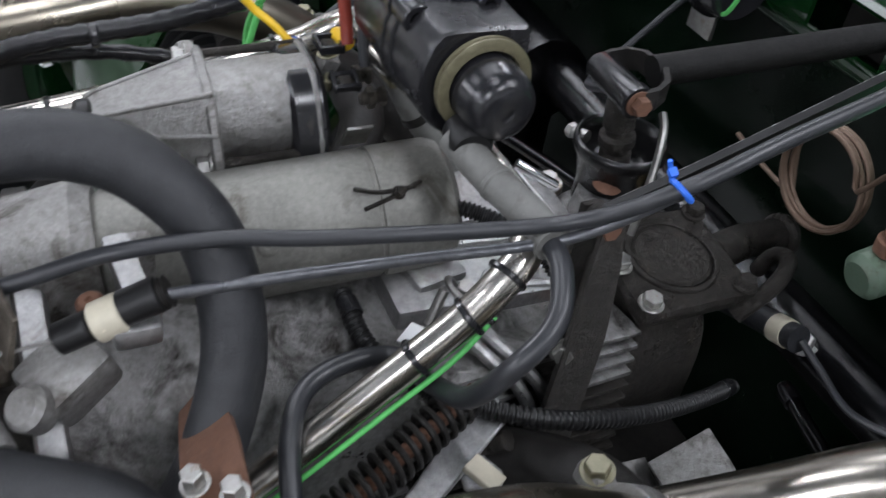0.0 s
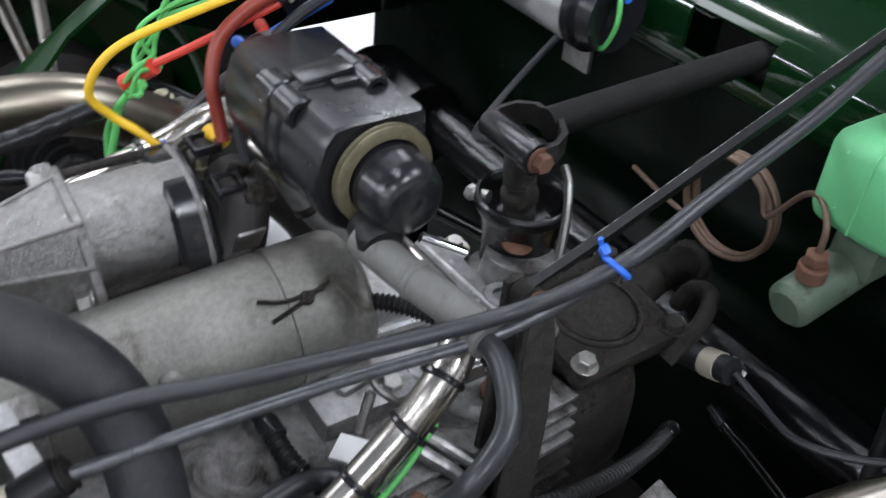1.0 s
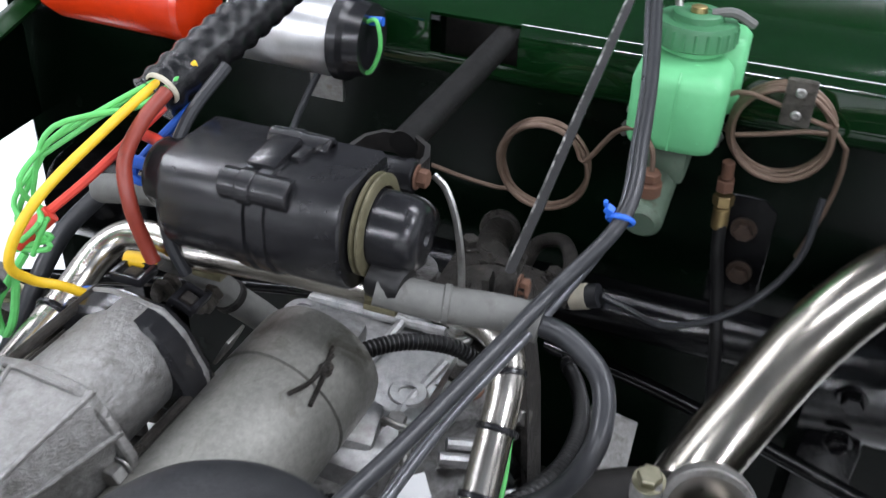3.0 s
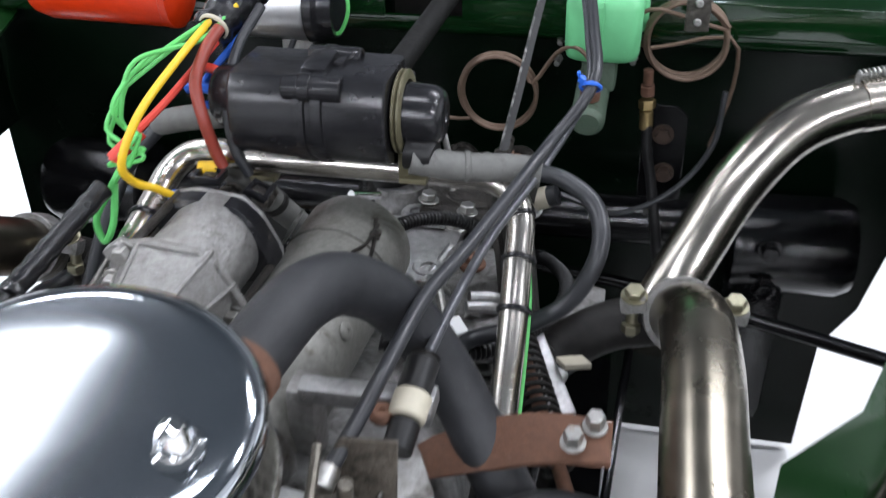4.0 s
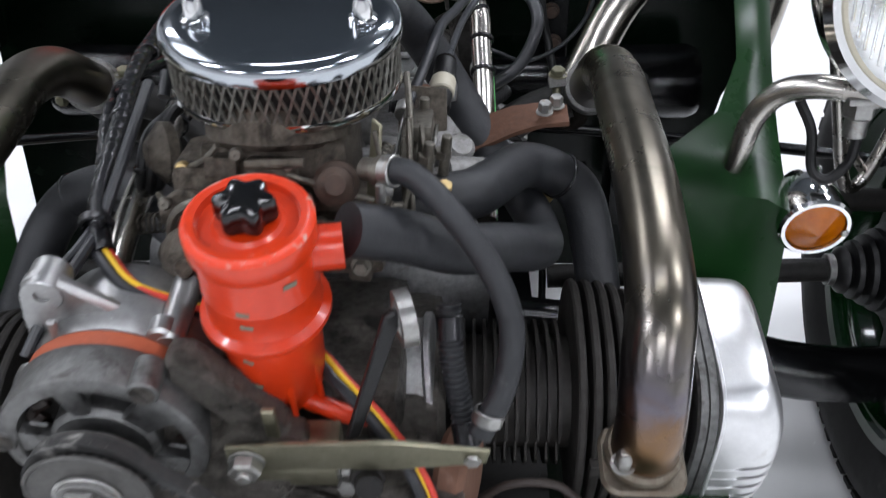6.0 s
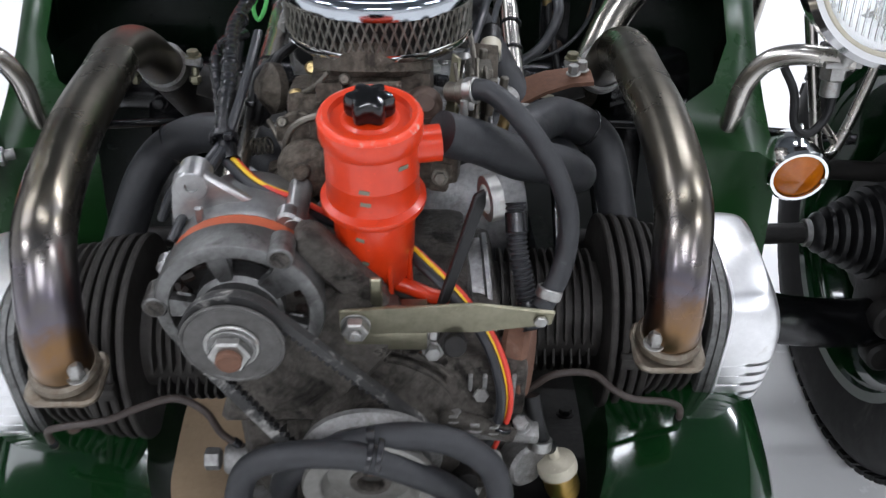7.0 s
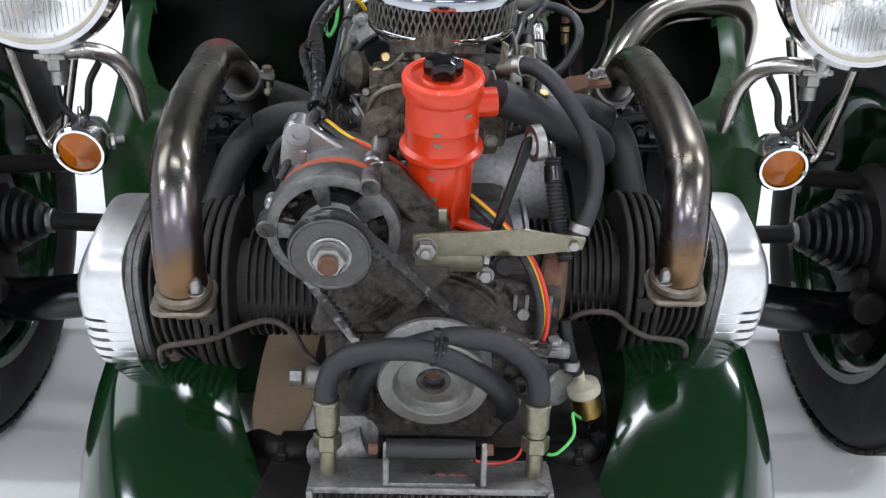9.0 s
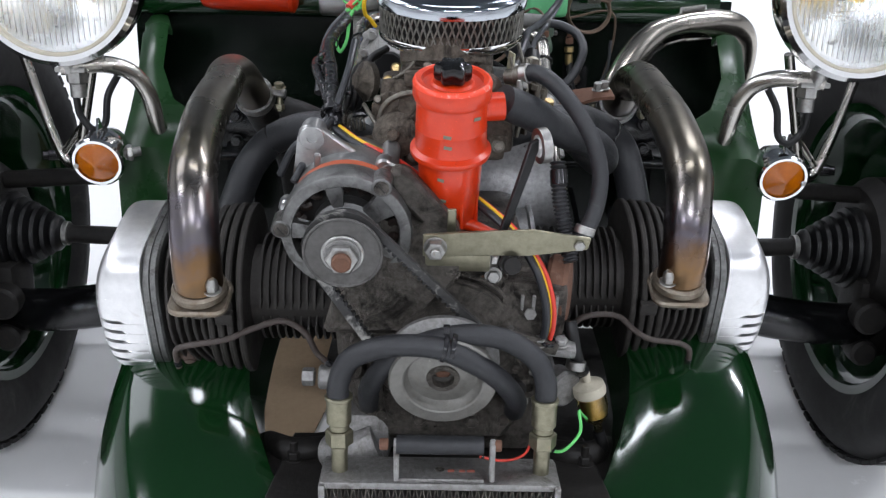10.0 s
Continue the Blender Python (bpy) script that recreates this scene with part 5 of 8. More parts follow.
def build_carburettor():
    k = thing("carburettor", (0.01, -0.08, 0.47), "dirty brown-stained twin-choke carburettor", "carburettor")
    part("body", join(box((0.0, -0.085, 0.545), (0.09, 0.08, 0.06), 0.010), box((0.015, -0.10, 0.51), (0.10, 0.07, 0.04), 0.008), disc((0.0, -0.095, 0.565), (0, 0.2, 1), 0.045, 0.028, 0.004)), CARB, k)
    part("float_bowl", join(box((-0.045, -0.10, 0.535), (0.035, 0.055, 0.05), 0.008), box((-0.02, -0.13, 0.53), (0.05, 0.02, 0.035), 0.005)), CARB, k)
    part("flange", box((0.0, -0.06, 0.484), (0.11, 0.10, 0.012), 0.003), CARB, k)
    part("choke_rod", tube([(-0.012, -0.142, 0.568), (0.022, -0.144, 0.570)], 0.0030, 10), CARB, k)
    part("plug", turned([(-0.01, 0.014), (0.002, 0.0135), (0.004, 0.0105), (0.012, 0.0105), (0.013, 0.008), (0.015, 0.006)], (0.038, -0.135, 0.553), (0.1, -1, 0.4), 24), BROWN_CAST, k, "brown-stained round plug")
    part("vacuum_union", join(disc((0.055, -0.138, 0.564), (0.7, -0.5, 0.1), 0.007, 0.018), ring((0.064, -0.146, 0.566), (0.7, -0.5, 0.1), 0.0055, 0.0095, 0.008)), CARB_STEEL, k, "steel hose union with clip")
    for x, y, z in ((-0.055, -0.12, 0.555), (-0.03, -0.13, 0.51), (0.02, -0.14, 0.51), (0.06, -0.12, 0.52), (0.06, -0.07, 0.53), (-0.05, -0.06, 0.56)):
        part("screw", screw((x, y, z), (0, -1, 0.3), 0.0055, 0.005), BRASS, k)
    part("linkage", join(box((0.075, -0.06, 0.545), (0.004, 0.05, 0.035), 0.001), box((0.082, -0.05, 0.556), (0.02, 0.035, 0.012), 0.003), disc((0.07, -0.055, 0.535), (1, 0, 0), 0.012, 0.012)), CARB_STEEL, k, "throttle linkage plates")
    part("link_rod", tube([(0.076, -0.09, 0.53), (0.078, -0.07, 0.56), (0.074, -0.03, 0.585)], 0.0022, 8), CARB_STEEL, k)
    part("vacuum_can", turned([(0, 0.012), (0.003, 0.019), (0.010, 0.020), (0.013, 0.016), (0.020, 0.008)], (-0.072, -0.075, 0.548), (-0.8, -0.5, 0.1), 24), CARB, k, "round vacuum capsule")
    for i, (x, z) in enumerate(((-0.088, 0.0), (-0.080, 0.006), (-0.096, -0.006))):
        part("vacuum_hose", tube([(x + 0.02, -0.045, 0.572 + z), (x + 0.004, -0.065, 0.562 + z), (x, -0.08, 0.54 + z), (x - 0.008, -0.075, 0.517 + z), (x - 0.03, -0.05, 0.505 + z)], 0.0038, 10), RUBBER, k, "thin black vacuum hose")
    for i in range(3):
        part("hose_tie", ring((-0.088 + 0.008 * (i - 1), -0.080, 0.541 + 0.006 * (i - 1)), (0.1, 0.1, 1), 0.0036, 0.0052, 0.004, 14), BLACK_PLASTIC, k)
    part("jet_block", join(box((0.0, -0.128, 0.556), (0.03, 0.012, 0.02), 0.003), box((-0.03, -0.125, 0.56), (0.02, 0.014, 0.016), 0.003), disc((0.018, -0.128, 0.54), (0, -1, 0.2), 0.008, 0.012)), CARB, k)
    part("pump_cover", join(disc((-0.052, -0.125, 0.53), (-0.2, -1, 0.1), 0.016, 0.010, 0.002), box((-0.052, -0.13, 0.53), (0.036, 0.006, 0.012), 0.002)), CARB, k, "round accelerator pump cover")
    for x, y, z in ((-0.064, -0.135, 0.54), (-0.04, -0.136, 0.52), (0.012, -0.138, 0.566), (-0.018, -0.136, 0.572), (0.028, -0.14, 0.53), (0.05, -0.13, 0.505), (0.0, -0.138, 0.505)):
        part("screw", screw((x, y, z), (0, -1, 0.2), 0.0042, 0.004), CARB_STEEL, k)
    for x, y, z, h in ((0.088, -0.085, 0.53, 0.03), (0.098, -0.06, 0.52, 0.035), (0.082, -0.03, 0.53, 0.04)):
        part("linkage_post", join(disc((x, y, z), (0.1, -0.1, 1), 0.0035, h), hexagon((x, y, z + h * 0.5), (0.1, -0.1, 1), 0.006, 0.006)), CARB_STEEL, k)
    part("brass_screw", join(disc((0.098, -0.095, 0.522), (0.2, -0.4, 1), 0.0045, 0.014), hexagon((0.1, -0.1, 0.533), (0.2, -0.4, 1), 0.0052, 0.005)), BRASS, k)
    part("crank_arm", slab([(0, 0), (0.012, 0.004), (0.014, 0.04), (0.004, 0.052), (-0.004, 0.03)], (0.086, -0.07, 0.515), (0.2, -1, 0), (0, 0, 1), 0.003, 0.0006), CARB_STEEL, k)
    # clutter of levers, springs, unions and lugs round the carburettor
    def spring(p, q, r, turns, wire=0.0009):
        p, q = vec(*p), vec(*q)
        d = (q - p).normalized()
        u = d.cross(vec(0.3, 0.2, 0.9)).normalized()
        v = u.cross(d)
        n = turns * 10
        part("spring", tube([p + (q - p) * (i / n) + r * (math.cos(i * 0.628) * u + math.sin(i * 0.628) * v) for i in range(n + 1)], wire, 6, 1), CARB_STEEL, k, "small coil spring")
    spring((-0.118, -0.10, 0.505), (-0.078, -0.105, 0.512), 0.0062, 11)
    spring((0.084, -0.045, 0.52), (0.088, -0.02, 0.546), 0.0042, 9)
    spring((0.058, -0.118, 0.545), (0.066, -0.09, 0.56), 0.0035, 8)
    part("capsule", join(turned([(0, 0.010), (0.002, 0.0195), (0.006, 0.0215), (0.008, 0.0215), (0.012, 0.018), (0.016, 0.008)], (-0.046, -0.142, 0.508), (-0.15, -1, 0.2), 32), disc((-0.048, -0.158, 0.511), (-0.15, -1, 0.2), 0.006, 0.008)), CARB, k, "round diaphragm capsule")
    part("capsule_bracket", tube([(-0.066, -0.135, 0.50), (-0.058, -0.142, 0.535), (-0.035, -0.145, 0.548), (-0.010, -0.142, 0.545)], 0.0028, 8), CARB_STEEL, k)
    part("cross_shaft", tube([(-0.062, -0.112, 0.522), (0.075, -0.108, 0.524)], 0.0042, 12), CARB_STEEL, k)
    for x in (-0.058, -0.022, 0.022, 0.062):
        part("collar", ring((x, -0.112, 0.522), (1, 0, 0), 0.0042, 0.0085, 0.007, 16), CARB, k)
    for x, y, z, hx, hz in ((-0.030, -0.138, 0.49, 0.020, 0.022), (0.016, -0.140, 0.488, 0.022, 0.018), (0.050, -0.128, 0.498, 0.016, 0.026), (-0.07, -0.115, 0.492, 0.018, 0.02)):
        part("lug", box((x, y, z), (hx, 0.014, hz), 0.004, (12, 8 * (1 if x > 0 else -1), 0)), CARB, k)
        part("lug_bolt", bolt((x, y - 0.008, z), (0, -1, 0.15), 0.0048, 0.005), CARB_STEEL, k)
    for a0, b0, r in (((-0.03, -0.13, 0.575), (-0.06, -0.115, 0.552), 0.0019), ((0.01, -0.138, 0.560), (0.058, -0.125, 0.538), 0.0019), ((0.070, -0.10, 0.50), (0.078, -0.085, 0.575), 0.0022), ((0.060, -0.12, 0.58), (0.064, -0.118, 0.50), 0.0016), ((-0.08, -0.10, 0.53), (-0.055, -0.132, 0.486), 0.0022)):
        part("rod", tube([a0, ((a0[0] + b0[0]) / 2 + 0.004, (a0[1] + b0[1]) / 2 - 0.004, (a0[2] + b0[2]) / 2), b0], r, 8), CARB_STEEL, k)
    part("lever", slab([(-0.006, -0.004), (0.006, -0.004), (0.008, 0.012), (0.004, 0.040), (-0.004, 0.042), (-0.007, 0.02)], (0.078, -0.088, 0.505), (0.5, -0.85, 0), (0, 0.1, 1), 0.003, 0.0006), CARB_STEEL, k)
    part("vertical_strut", slab([(-0.005, 0), (0.005, 0), (0.004, 0.075), (-0.003, 0.078)], (0.056, -0.122, 0.508), (0.8, -0.6, 0), (0.08, 0.1, 1), 0.003, 0.0006), ZINC_YELLOW, k, "dull plated strut")
    part("cable_plate", slab([(0, 0), (0.035, 0), (0.035, 0.03), (0.01, 0.034), (0, 0.02)], (0.066, -0.015, 0.535), (1, 0.3, 0), (0, 0.2, 1), 0.003, 0.0006), CARB, k)
    return k


build_carburettor()

# ---- gearbox bay ----
WORN_RUBBER = material("dusty_black_tube", (0.0045, 0.0045, 0.0045), (0.008, 0.0075, 0.007), 0.5, 0.0, 90, 0.5, (0.03, 0.027, 0.024), 0.64, 40, spec=0.2)
LEAD_BROWN = material("brown_plug_lead", (0.030, 0.022, 0.018), (0.05, 0.036, 0.03), 0.45, 0, 60, 0.2, (0.09, 0.07, 0.055), 0.6, 40)
CABLE_GREY = material("worn_grey_cable_sheath", (0.13, 0.135, 0.145), (0.07, 0.072, 0.078), 0.25, 0.6, 70, 0.08, (0.20, 0.20, 0.20), 0.64, 50)
STRAP = material("yellowed_strap", (0.155, 0.142, 0.085), (0.095, 0.085, 0.05), 0.36, 0.3, 60, 0.1, (0.06, 0.05, 0.035), 0.58, 40)
def build_gearbox():
    g = thing("gearbox", (0.02, 0.2, 0.3), "ribbed cast-aluminium gearbox casing with oil stains", "gearbox")

    def sec(y, cx, cz, hx, hz, p=3.4):
        return [(cx + a, y, cz + b) for a, b in squircle(hx, hz, 44, p)]
    part("casing", loft([sec(0.10, 0.02, 0.405, 0.088, 0.075), sec(0.14, 0.02, 0.405, 0.086, 0.074), sec(0.24, 0.025, 0.405, 0.078, 0.072), sec(0.30, 0.028, 0.405, 0.075, 0.070)]), GEARBOX, g, flat=30)
    part("rear_casing", loft([sec(0.298, 0.028, 0.404, 0.079, 0.074), sec(0.310, 0.028, 0.404, 0.079, 0.074), sec(0.312, 0.028, 0.404, 0.072, 0.068), sec(0.38, 0.03, 0.40, 0.070, 0.066), sec(0.405, 0.03, 0.40, 0.066, 0.062), sec(0.415, 0.03, 0.40, 0.056, 0.052)]), OILY, g, "oil-black rear casing", flat=30)
    part("bell_housing", loft([sec(0.0, 0.0, 0.395, 0.125, 0.115, 2.4), sec(0.03, 0.0, 0.395, 0.125, 0.115, 2.4), sec(0.07, 0.01, 0.40, 0.110, 0.098, 2.6), sec(0.115, 0.02, 0.405, 0.090, 0.078, 3)]), GEARBOX, g, flat=30)
    part("bell_flange", loft([sec(y, 0.0, 0.395, h, h - 0.01, 2.4) for y, h in ((-0.004, 0.130), (-0.002, 0.133), (0.010, 0.133), (0.012, 0.130))]), CAST_BRIGHT, g, "bright joint flange")
    # bright top cover with raised pads, ribs and bosses
    cov = part("top_cover", join(box((0.012, 0.265, 0.480), (0.112, 0.150, 0.018), 0.005, (-3, 4, 0)), box((-0.010, 0.262, 0.494), (0.052, 0.070, 0.024), 0.007, (-3, 4, 4)), box((0.036, 0.222, 0.489), (0.034, 0.036, 0.014), 0.005, (0, 8, 12))), CAST_BRIGHT, g, "brighter gearbox top cover")
    for x0, y0, x1, y1, z in ((-0.04, 0.32, 0.055, 0.325, 0.490), (0.022, 0.235, 0.026, 0.32, 0.492), (0.050, 0.205, 0.064, 0.30, 0.486), (-0.045, 0.215, 0.05, 0.205, 0.488)):
        part("rib", tube([(x0, y0, z), (x1, y1, z - 0.003)], 0.0035, 8, 1, smooth=False), CAST_BRIGHT, cov)
    for x, y, z in ((0.055, 0.262, 0.484), (0.030, 0.335, 0.488), (-0.035, 0.30, 0.492)):
        part("boss", turned([(-0.006, 0.013), (0.002, 0.0125), (0.004, 0.011), (0.004, 0.006), (0.001, 0.0055)], (x, y, z), (0.06, 0, 1), 24), CAST_BRIGHT, cov)
    part("oily_plate", join(box((0.070, 0.375, 0.486), (0.078, 0.085, 0.014), 0.005, (0, 8, 0)), disc((0.07, 0.375, 0.490), (0.1, 0, 1), 0.026, 0.006, 0.002), ring((0.07, 0.375, 0.490), (0.1, 0, 1), 0.028, 0.031, 0.005)), OILY, g, "black oily cover plate")
    for x, y in ((0.038, 0.342), (0.102, 0.340), (0.104, 0.41), (0.04, 0.412), (0.070, 0.336)):
        part("bolt", bolt((x, y, 0.494 - 0.14 * (x - 0.07)), (0.1, 0, 1), 0.0062, 0.006), OILY if y > 0.4 else STEEL, g)
    for k in range(10):
        z = 0.375 + 0.0105 * k
        part("rib", box((0.105 - 0.0012 * k, 0.265, z), (0.034, 0.14, 0.0034), 0.001, (0, -6, 3)), GEARBOX if k > 5 else OILY, g)
    for dy in (0.0, 0.0125):
        part("curved_rib", tube([(0.090, 0.222 + dy, 0.484), (0.105, 0.230 + dy, 0.480), (0.118, 0.249 + dy, 0.460), (0.126, 0.262 + dy, 0.430), (0.136, 0.280 + dy, 0.390), (0.142, 0.29 + dy, 0.35)], 0.0042, 10), CAST_BRIGHT, g, "bright curved rib")
    part("rib_web", sheet([[(0.092, 0.222, 0.478), (0.092, 0.236, 0.478)], [(0.112, 0.249, 0.456), (0.112, 0.262, 0.456)], [(0.120, 0.262, 0.428), (0.120, 0.275, 0.428)], [(0.130, 0.280, 0.39), (0.130, 0.293, 0.39)]], 0.005), CAST, g)
    part("ear_plate", slab([(0, 0), (0.052, -0.004), (0.056, 0.016), (0.036, 0.026), (0.026, 0.022), (0.020, 0.030), (0.0, 0.030)], (0.106, 0.205, 0.441), (1, -0.03, -0.1), (0.05, 1, 0), 0.006, 0.0015), CAST_BRIGHT, g, "bright alloy ear plate")
    part("ear_stud", join(tube([(0.140, 0.222, 0.447), (0.146, 0.228, 0.456)], 0.006, 12), ring((0.135, 0.218, 0.446), (0.1, 0.1, 1), 0.005, 0.010, 0.003)), OILY, g)
    for x, y, z in ((-0.03, 0.235, 0.486), (0.058, 0.238, 0.484), (0.060, 0.335, 0.482), (-0.028, 0.34, 0.488), (0.07, 0.316, 0.470), (0.015, 0.215, 0.48), (0.081, 0.296, 0.474), (0.088, 0.280, 0.462)):
        part("bolt", join(disc((x, y, z - 0.006), (0.05, 0, 1), 0.0105, 0.006), bolt((x, y, z), (0.05, 0, 1), 0.006, 0.005)), RUST if x > 0.075 else STEEL, g)
    part("wire_clip", tube([(0.052, 0.236, 0.482), (0.056, 0.226, 0.497), (0.066, 0.222, 0.500), (0.072, 0.228, 0.494), (0.074, 0.240, 0.482)], 0.0022, 8), STEEL, g)
    part("selector_tower", turned([(0, 0.038), (0.008, 0.036), (0.012, 0.025), (0.03, 0.022)], (0.011, 0.363, 0.472), (0, 0, 1), 32), GEARBOX, g)
    part("side_lug", join(tube([(0.06, 0.42, 0.475), (0.04, 0.47, 0.462), (0.035, 0.505, 0.455)], 0.013, 14), disc((0.034, 0.508, 0.454), (-0.1, 1, -0.2), 0.017, 0.008, 0.002)), OILY, g)
    part("cast_arch", tube([(0.110, 0.405, 0.470), (0.112, 0.425, 0.492), (0.100, 0.445, 0.498), (0.080, 0.455, 0.485), (0.072, 0.455, 0.465)], 0.0055, 12), OILY, g)
    sl = part("sleeve", tube([(0.044, 0.450, 0.422), (0.079, 0.448, 0.438), (0.132, 0.445, 0.459)], 0.0092, 18), HOSE, g, "black rubber sleeve")
    part("tape", tube([(0.112, 0.4462, 0.4510), (0.124, 0.4455, 0.4558)], 0.0099, 18), WHITE_PLASTIC, sl, "cream tape band")
    part("gland", disc((0.044, 0.450, 0.422), (-0.9, 0, -0.4), 0.013, 0.014), BRASS, sl)
    part("wire", tube([(0.134, 0.445, 0.460), (0.152, 0.448, 0.452), (0.185, 0.455, 0.440), (0.23, 0.475, 0.455), (0.262, 0.50, 0.49), (0.268, 0.51, 0.54)], 0.0026, 8), CABLE, g)
    return g


build_gearbox()


def build_starter():
    k = thing("starter_motor", (0.0, 0.14, 0.47), "grey painted starter motor with its round solenoid above", "starter motor")
    a, d = vec(-0.006, 0.045, 0.500), vec(0.02, 0.19, 0.022).normalized()
    part("motor_body", turned([(0, 0.036), (0.004, 0.038), (0.148, 0.038), (0.1485, 0.0368), (0.1505, 0.0368), (0.151, 0.0385), (0.186, 0.0382), (0.192, 0.036), (0.197, 0.028), (0.199, 0.014)], a, d, 56), STARTER, k, flat=30)
    part("drive_end", turned([(-0.05, 0.030), (-0.045, 0.042), (-0.01, 0.046), (0.0, 0.040)], a, d, 36), CAST, k)
    u = d.cross(vec(0, 0, 1)).normalized()
    v = u.cross(d)
    clip = part("band_clip", tube([a + d * 0.136 + u * 0.0200 + v * 0.0345, a + d * 0.150 + u * 0.0240 + v * 0.0322, a + d * 0.170 + u * 0.0240 + v * 0.0322], 0.0013, 8), OILY, k, "thin dark steel clip strip")
    part("cross_strip", tube([a + d * 0.140 + u * 0.0290 + v * 0.0262, a + d * 0.156 + u * 0.0262 + v * 0.0292, a + d * 0.174 + u * 0.0215 + v * 0.0335], 0.0013, 8), OILY, clip)
    part("nut", bolt(a + d * 0.160 + u * 0.0250 + v * 0.0305, (0.6, 0.1, 0.8), 0.0030, 0.004), OILY, clip)
    part("screw", screw(a + d * 0.085 + u * 0.034 + v * 0.017, u * 0.9 + v * 0.45, 0.0058, 0.002), STARTER, k)
    s, e = vec(-0.058, 0.112, 0.553), vec(0.012, 0.19, 0.012).normalized()
    sol = part("solenoid", turned([(0, 0.028), (0.003, 0.0295), (0.058, 0.0295), (0.062, 0.028)], s, e, 44), CAST, k, "cast solenoid body")
    ears = [(-0.041, -0.014), (-0.030, -0.026), (0.030, -0.030), (0.041, -0.018), (0.041, -0.006), (0.030, 0.018), (0.018, 0.029), (-0.014, 0.031), (-0.034, 0.026), (-0.042, 0.010)]
    part("flange", slab(ears, s + e * 0.004, (1, -0.06, 0), (0, -0.06, 1), 0.006, 0.0012), CAST, sol)
    part("flange", slab([(x * 0.93, z * 0.97) for x, z in ears], s + e * 0.062, (1, -0.06, 0), (0, -0.06, 1), 0.0035, 0.0008), CAST, sol)
    for dx, dz in ((-0.036, 0.004), (0.035, -0.012), (-0.026, 0.024)):
        part("tie_rod", tube([s + vec(dx, 0.0, dz), s + e * 0.064 + vec(dx, 0, dz)], 0.0028, 10), OILY, sol)
        part("bolt", bolt(s + vec(dx, -0.004, dz), -e, 0.0055, 0.007), STEEL, sol)
    # wedge-shaped housing of the fork, with raised edges
    rows = []
    for h, w, up, low in ((-0.064, 0.017, 0.012, 0.024), (-0.058, 0.019, 0.015, 0.026), (-0.030, 0.026, 0.021, 0.029), (0.0, 0.034, 0.027, 0.030)):
        rows.append([s + e * h + vec(x, 0, z) for x, z in ((-w, -low), (w, -low), (w * 1.04, up * 0.25), (w * 0.72, up), (-w * 0.58, up * 1.05), (-w * 1.04, up * 0.35))])
    fork = part("fork_housing", loft(rows), CAST, k, "wedge-shaped cast fork housing", flat=20)
    for i in (2, 3, 4, 5):
        part("rib", tube([rows[j][i] for j in range(4)], 0.0014, 8, 3), CAST, fork)
    part("lug", box(s + e * -0.004 + vec(0.033, 0, -0.020), (0.014, 0.012, 0.016), 0.003, (0, -20, 0)), CAST, fork)
    part("lug", box(s + e * -0.004 + vec(-0.030, 0, 0.024), (0.014, 0.010, 0.012), 0.003, (0, -35, 0)), CAST, fork)
    part("nose_cap", disc(s + e * -0.070, e, 0.0165, 0.010, 0.002), RUBBER, k)
    # black cap with two square openings over the terminals
    o = s + e * 0.0665
    cap = part("terminal_cap", slab([(x * 0.92, z * 0.94) for x, z in ears], o, (1, -0.06, 0), (0, -0.06, 1), 0.022, 0.003), BLACK_PLASTIC, k, "black plastic terminal cap")
    for dx, dz, w in ((-0.014, 0.0285, 0.016), (0.018, 0.021, 0.014)):
        q = o + e * 0.010 + vec(dx, 0, dz)
        part("opening", join(*[box(q + vec(px_, py_, 0), sz, 0.0006, (0, 24 if dx > 0 else 0, 0)) for px_, py_, sz in ((-w / 2, 0, (0.003, 0.015, 0.005)), (w / 2, 0, (0.003, 0.015, 0.005)), (0, -0.0068, (w, 0.002, 0.005)), (0, 0.0068, (w, 0.002, 0.005)))]), BLACK_PLASTIC, cap)
        part("contact", box(q + vec(0, 0, 0.0002), (w * 0.5, 0.007, 0.002), 0.0006, (0, 24 if dx > 0 else 0, 0)), OILY, cap)
    part("band_plate", box(o + e * 0.012 + vec(0.037, 0, -0.004), (0.002, 0.016, 0.020), 0.0006, (0, 30, 0)), STEEL, cap)
    for dx in (-0.014, 0.012):
        part("terminal", join(disc(o + e * 0.022 + vec(dx, 0, 0.004), e, 0.004, 0.016), hexagon(o + e * 0.026 + vec(dx, 0, 0.004), e, 0.0068, 0.005), hexagon(o + e * 0.034 + vec(dx, 0, 0.004), e, 0.006, 0.004)), CAST_DIRTY, k)
    return k


build_starter()


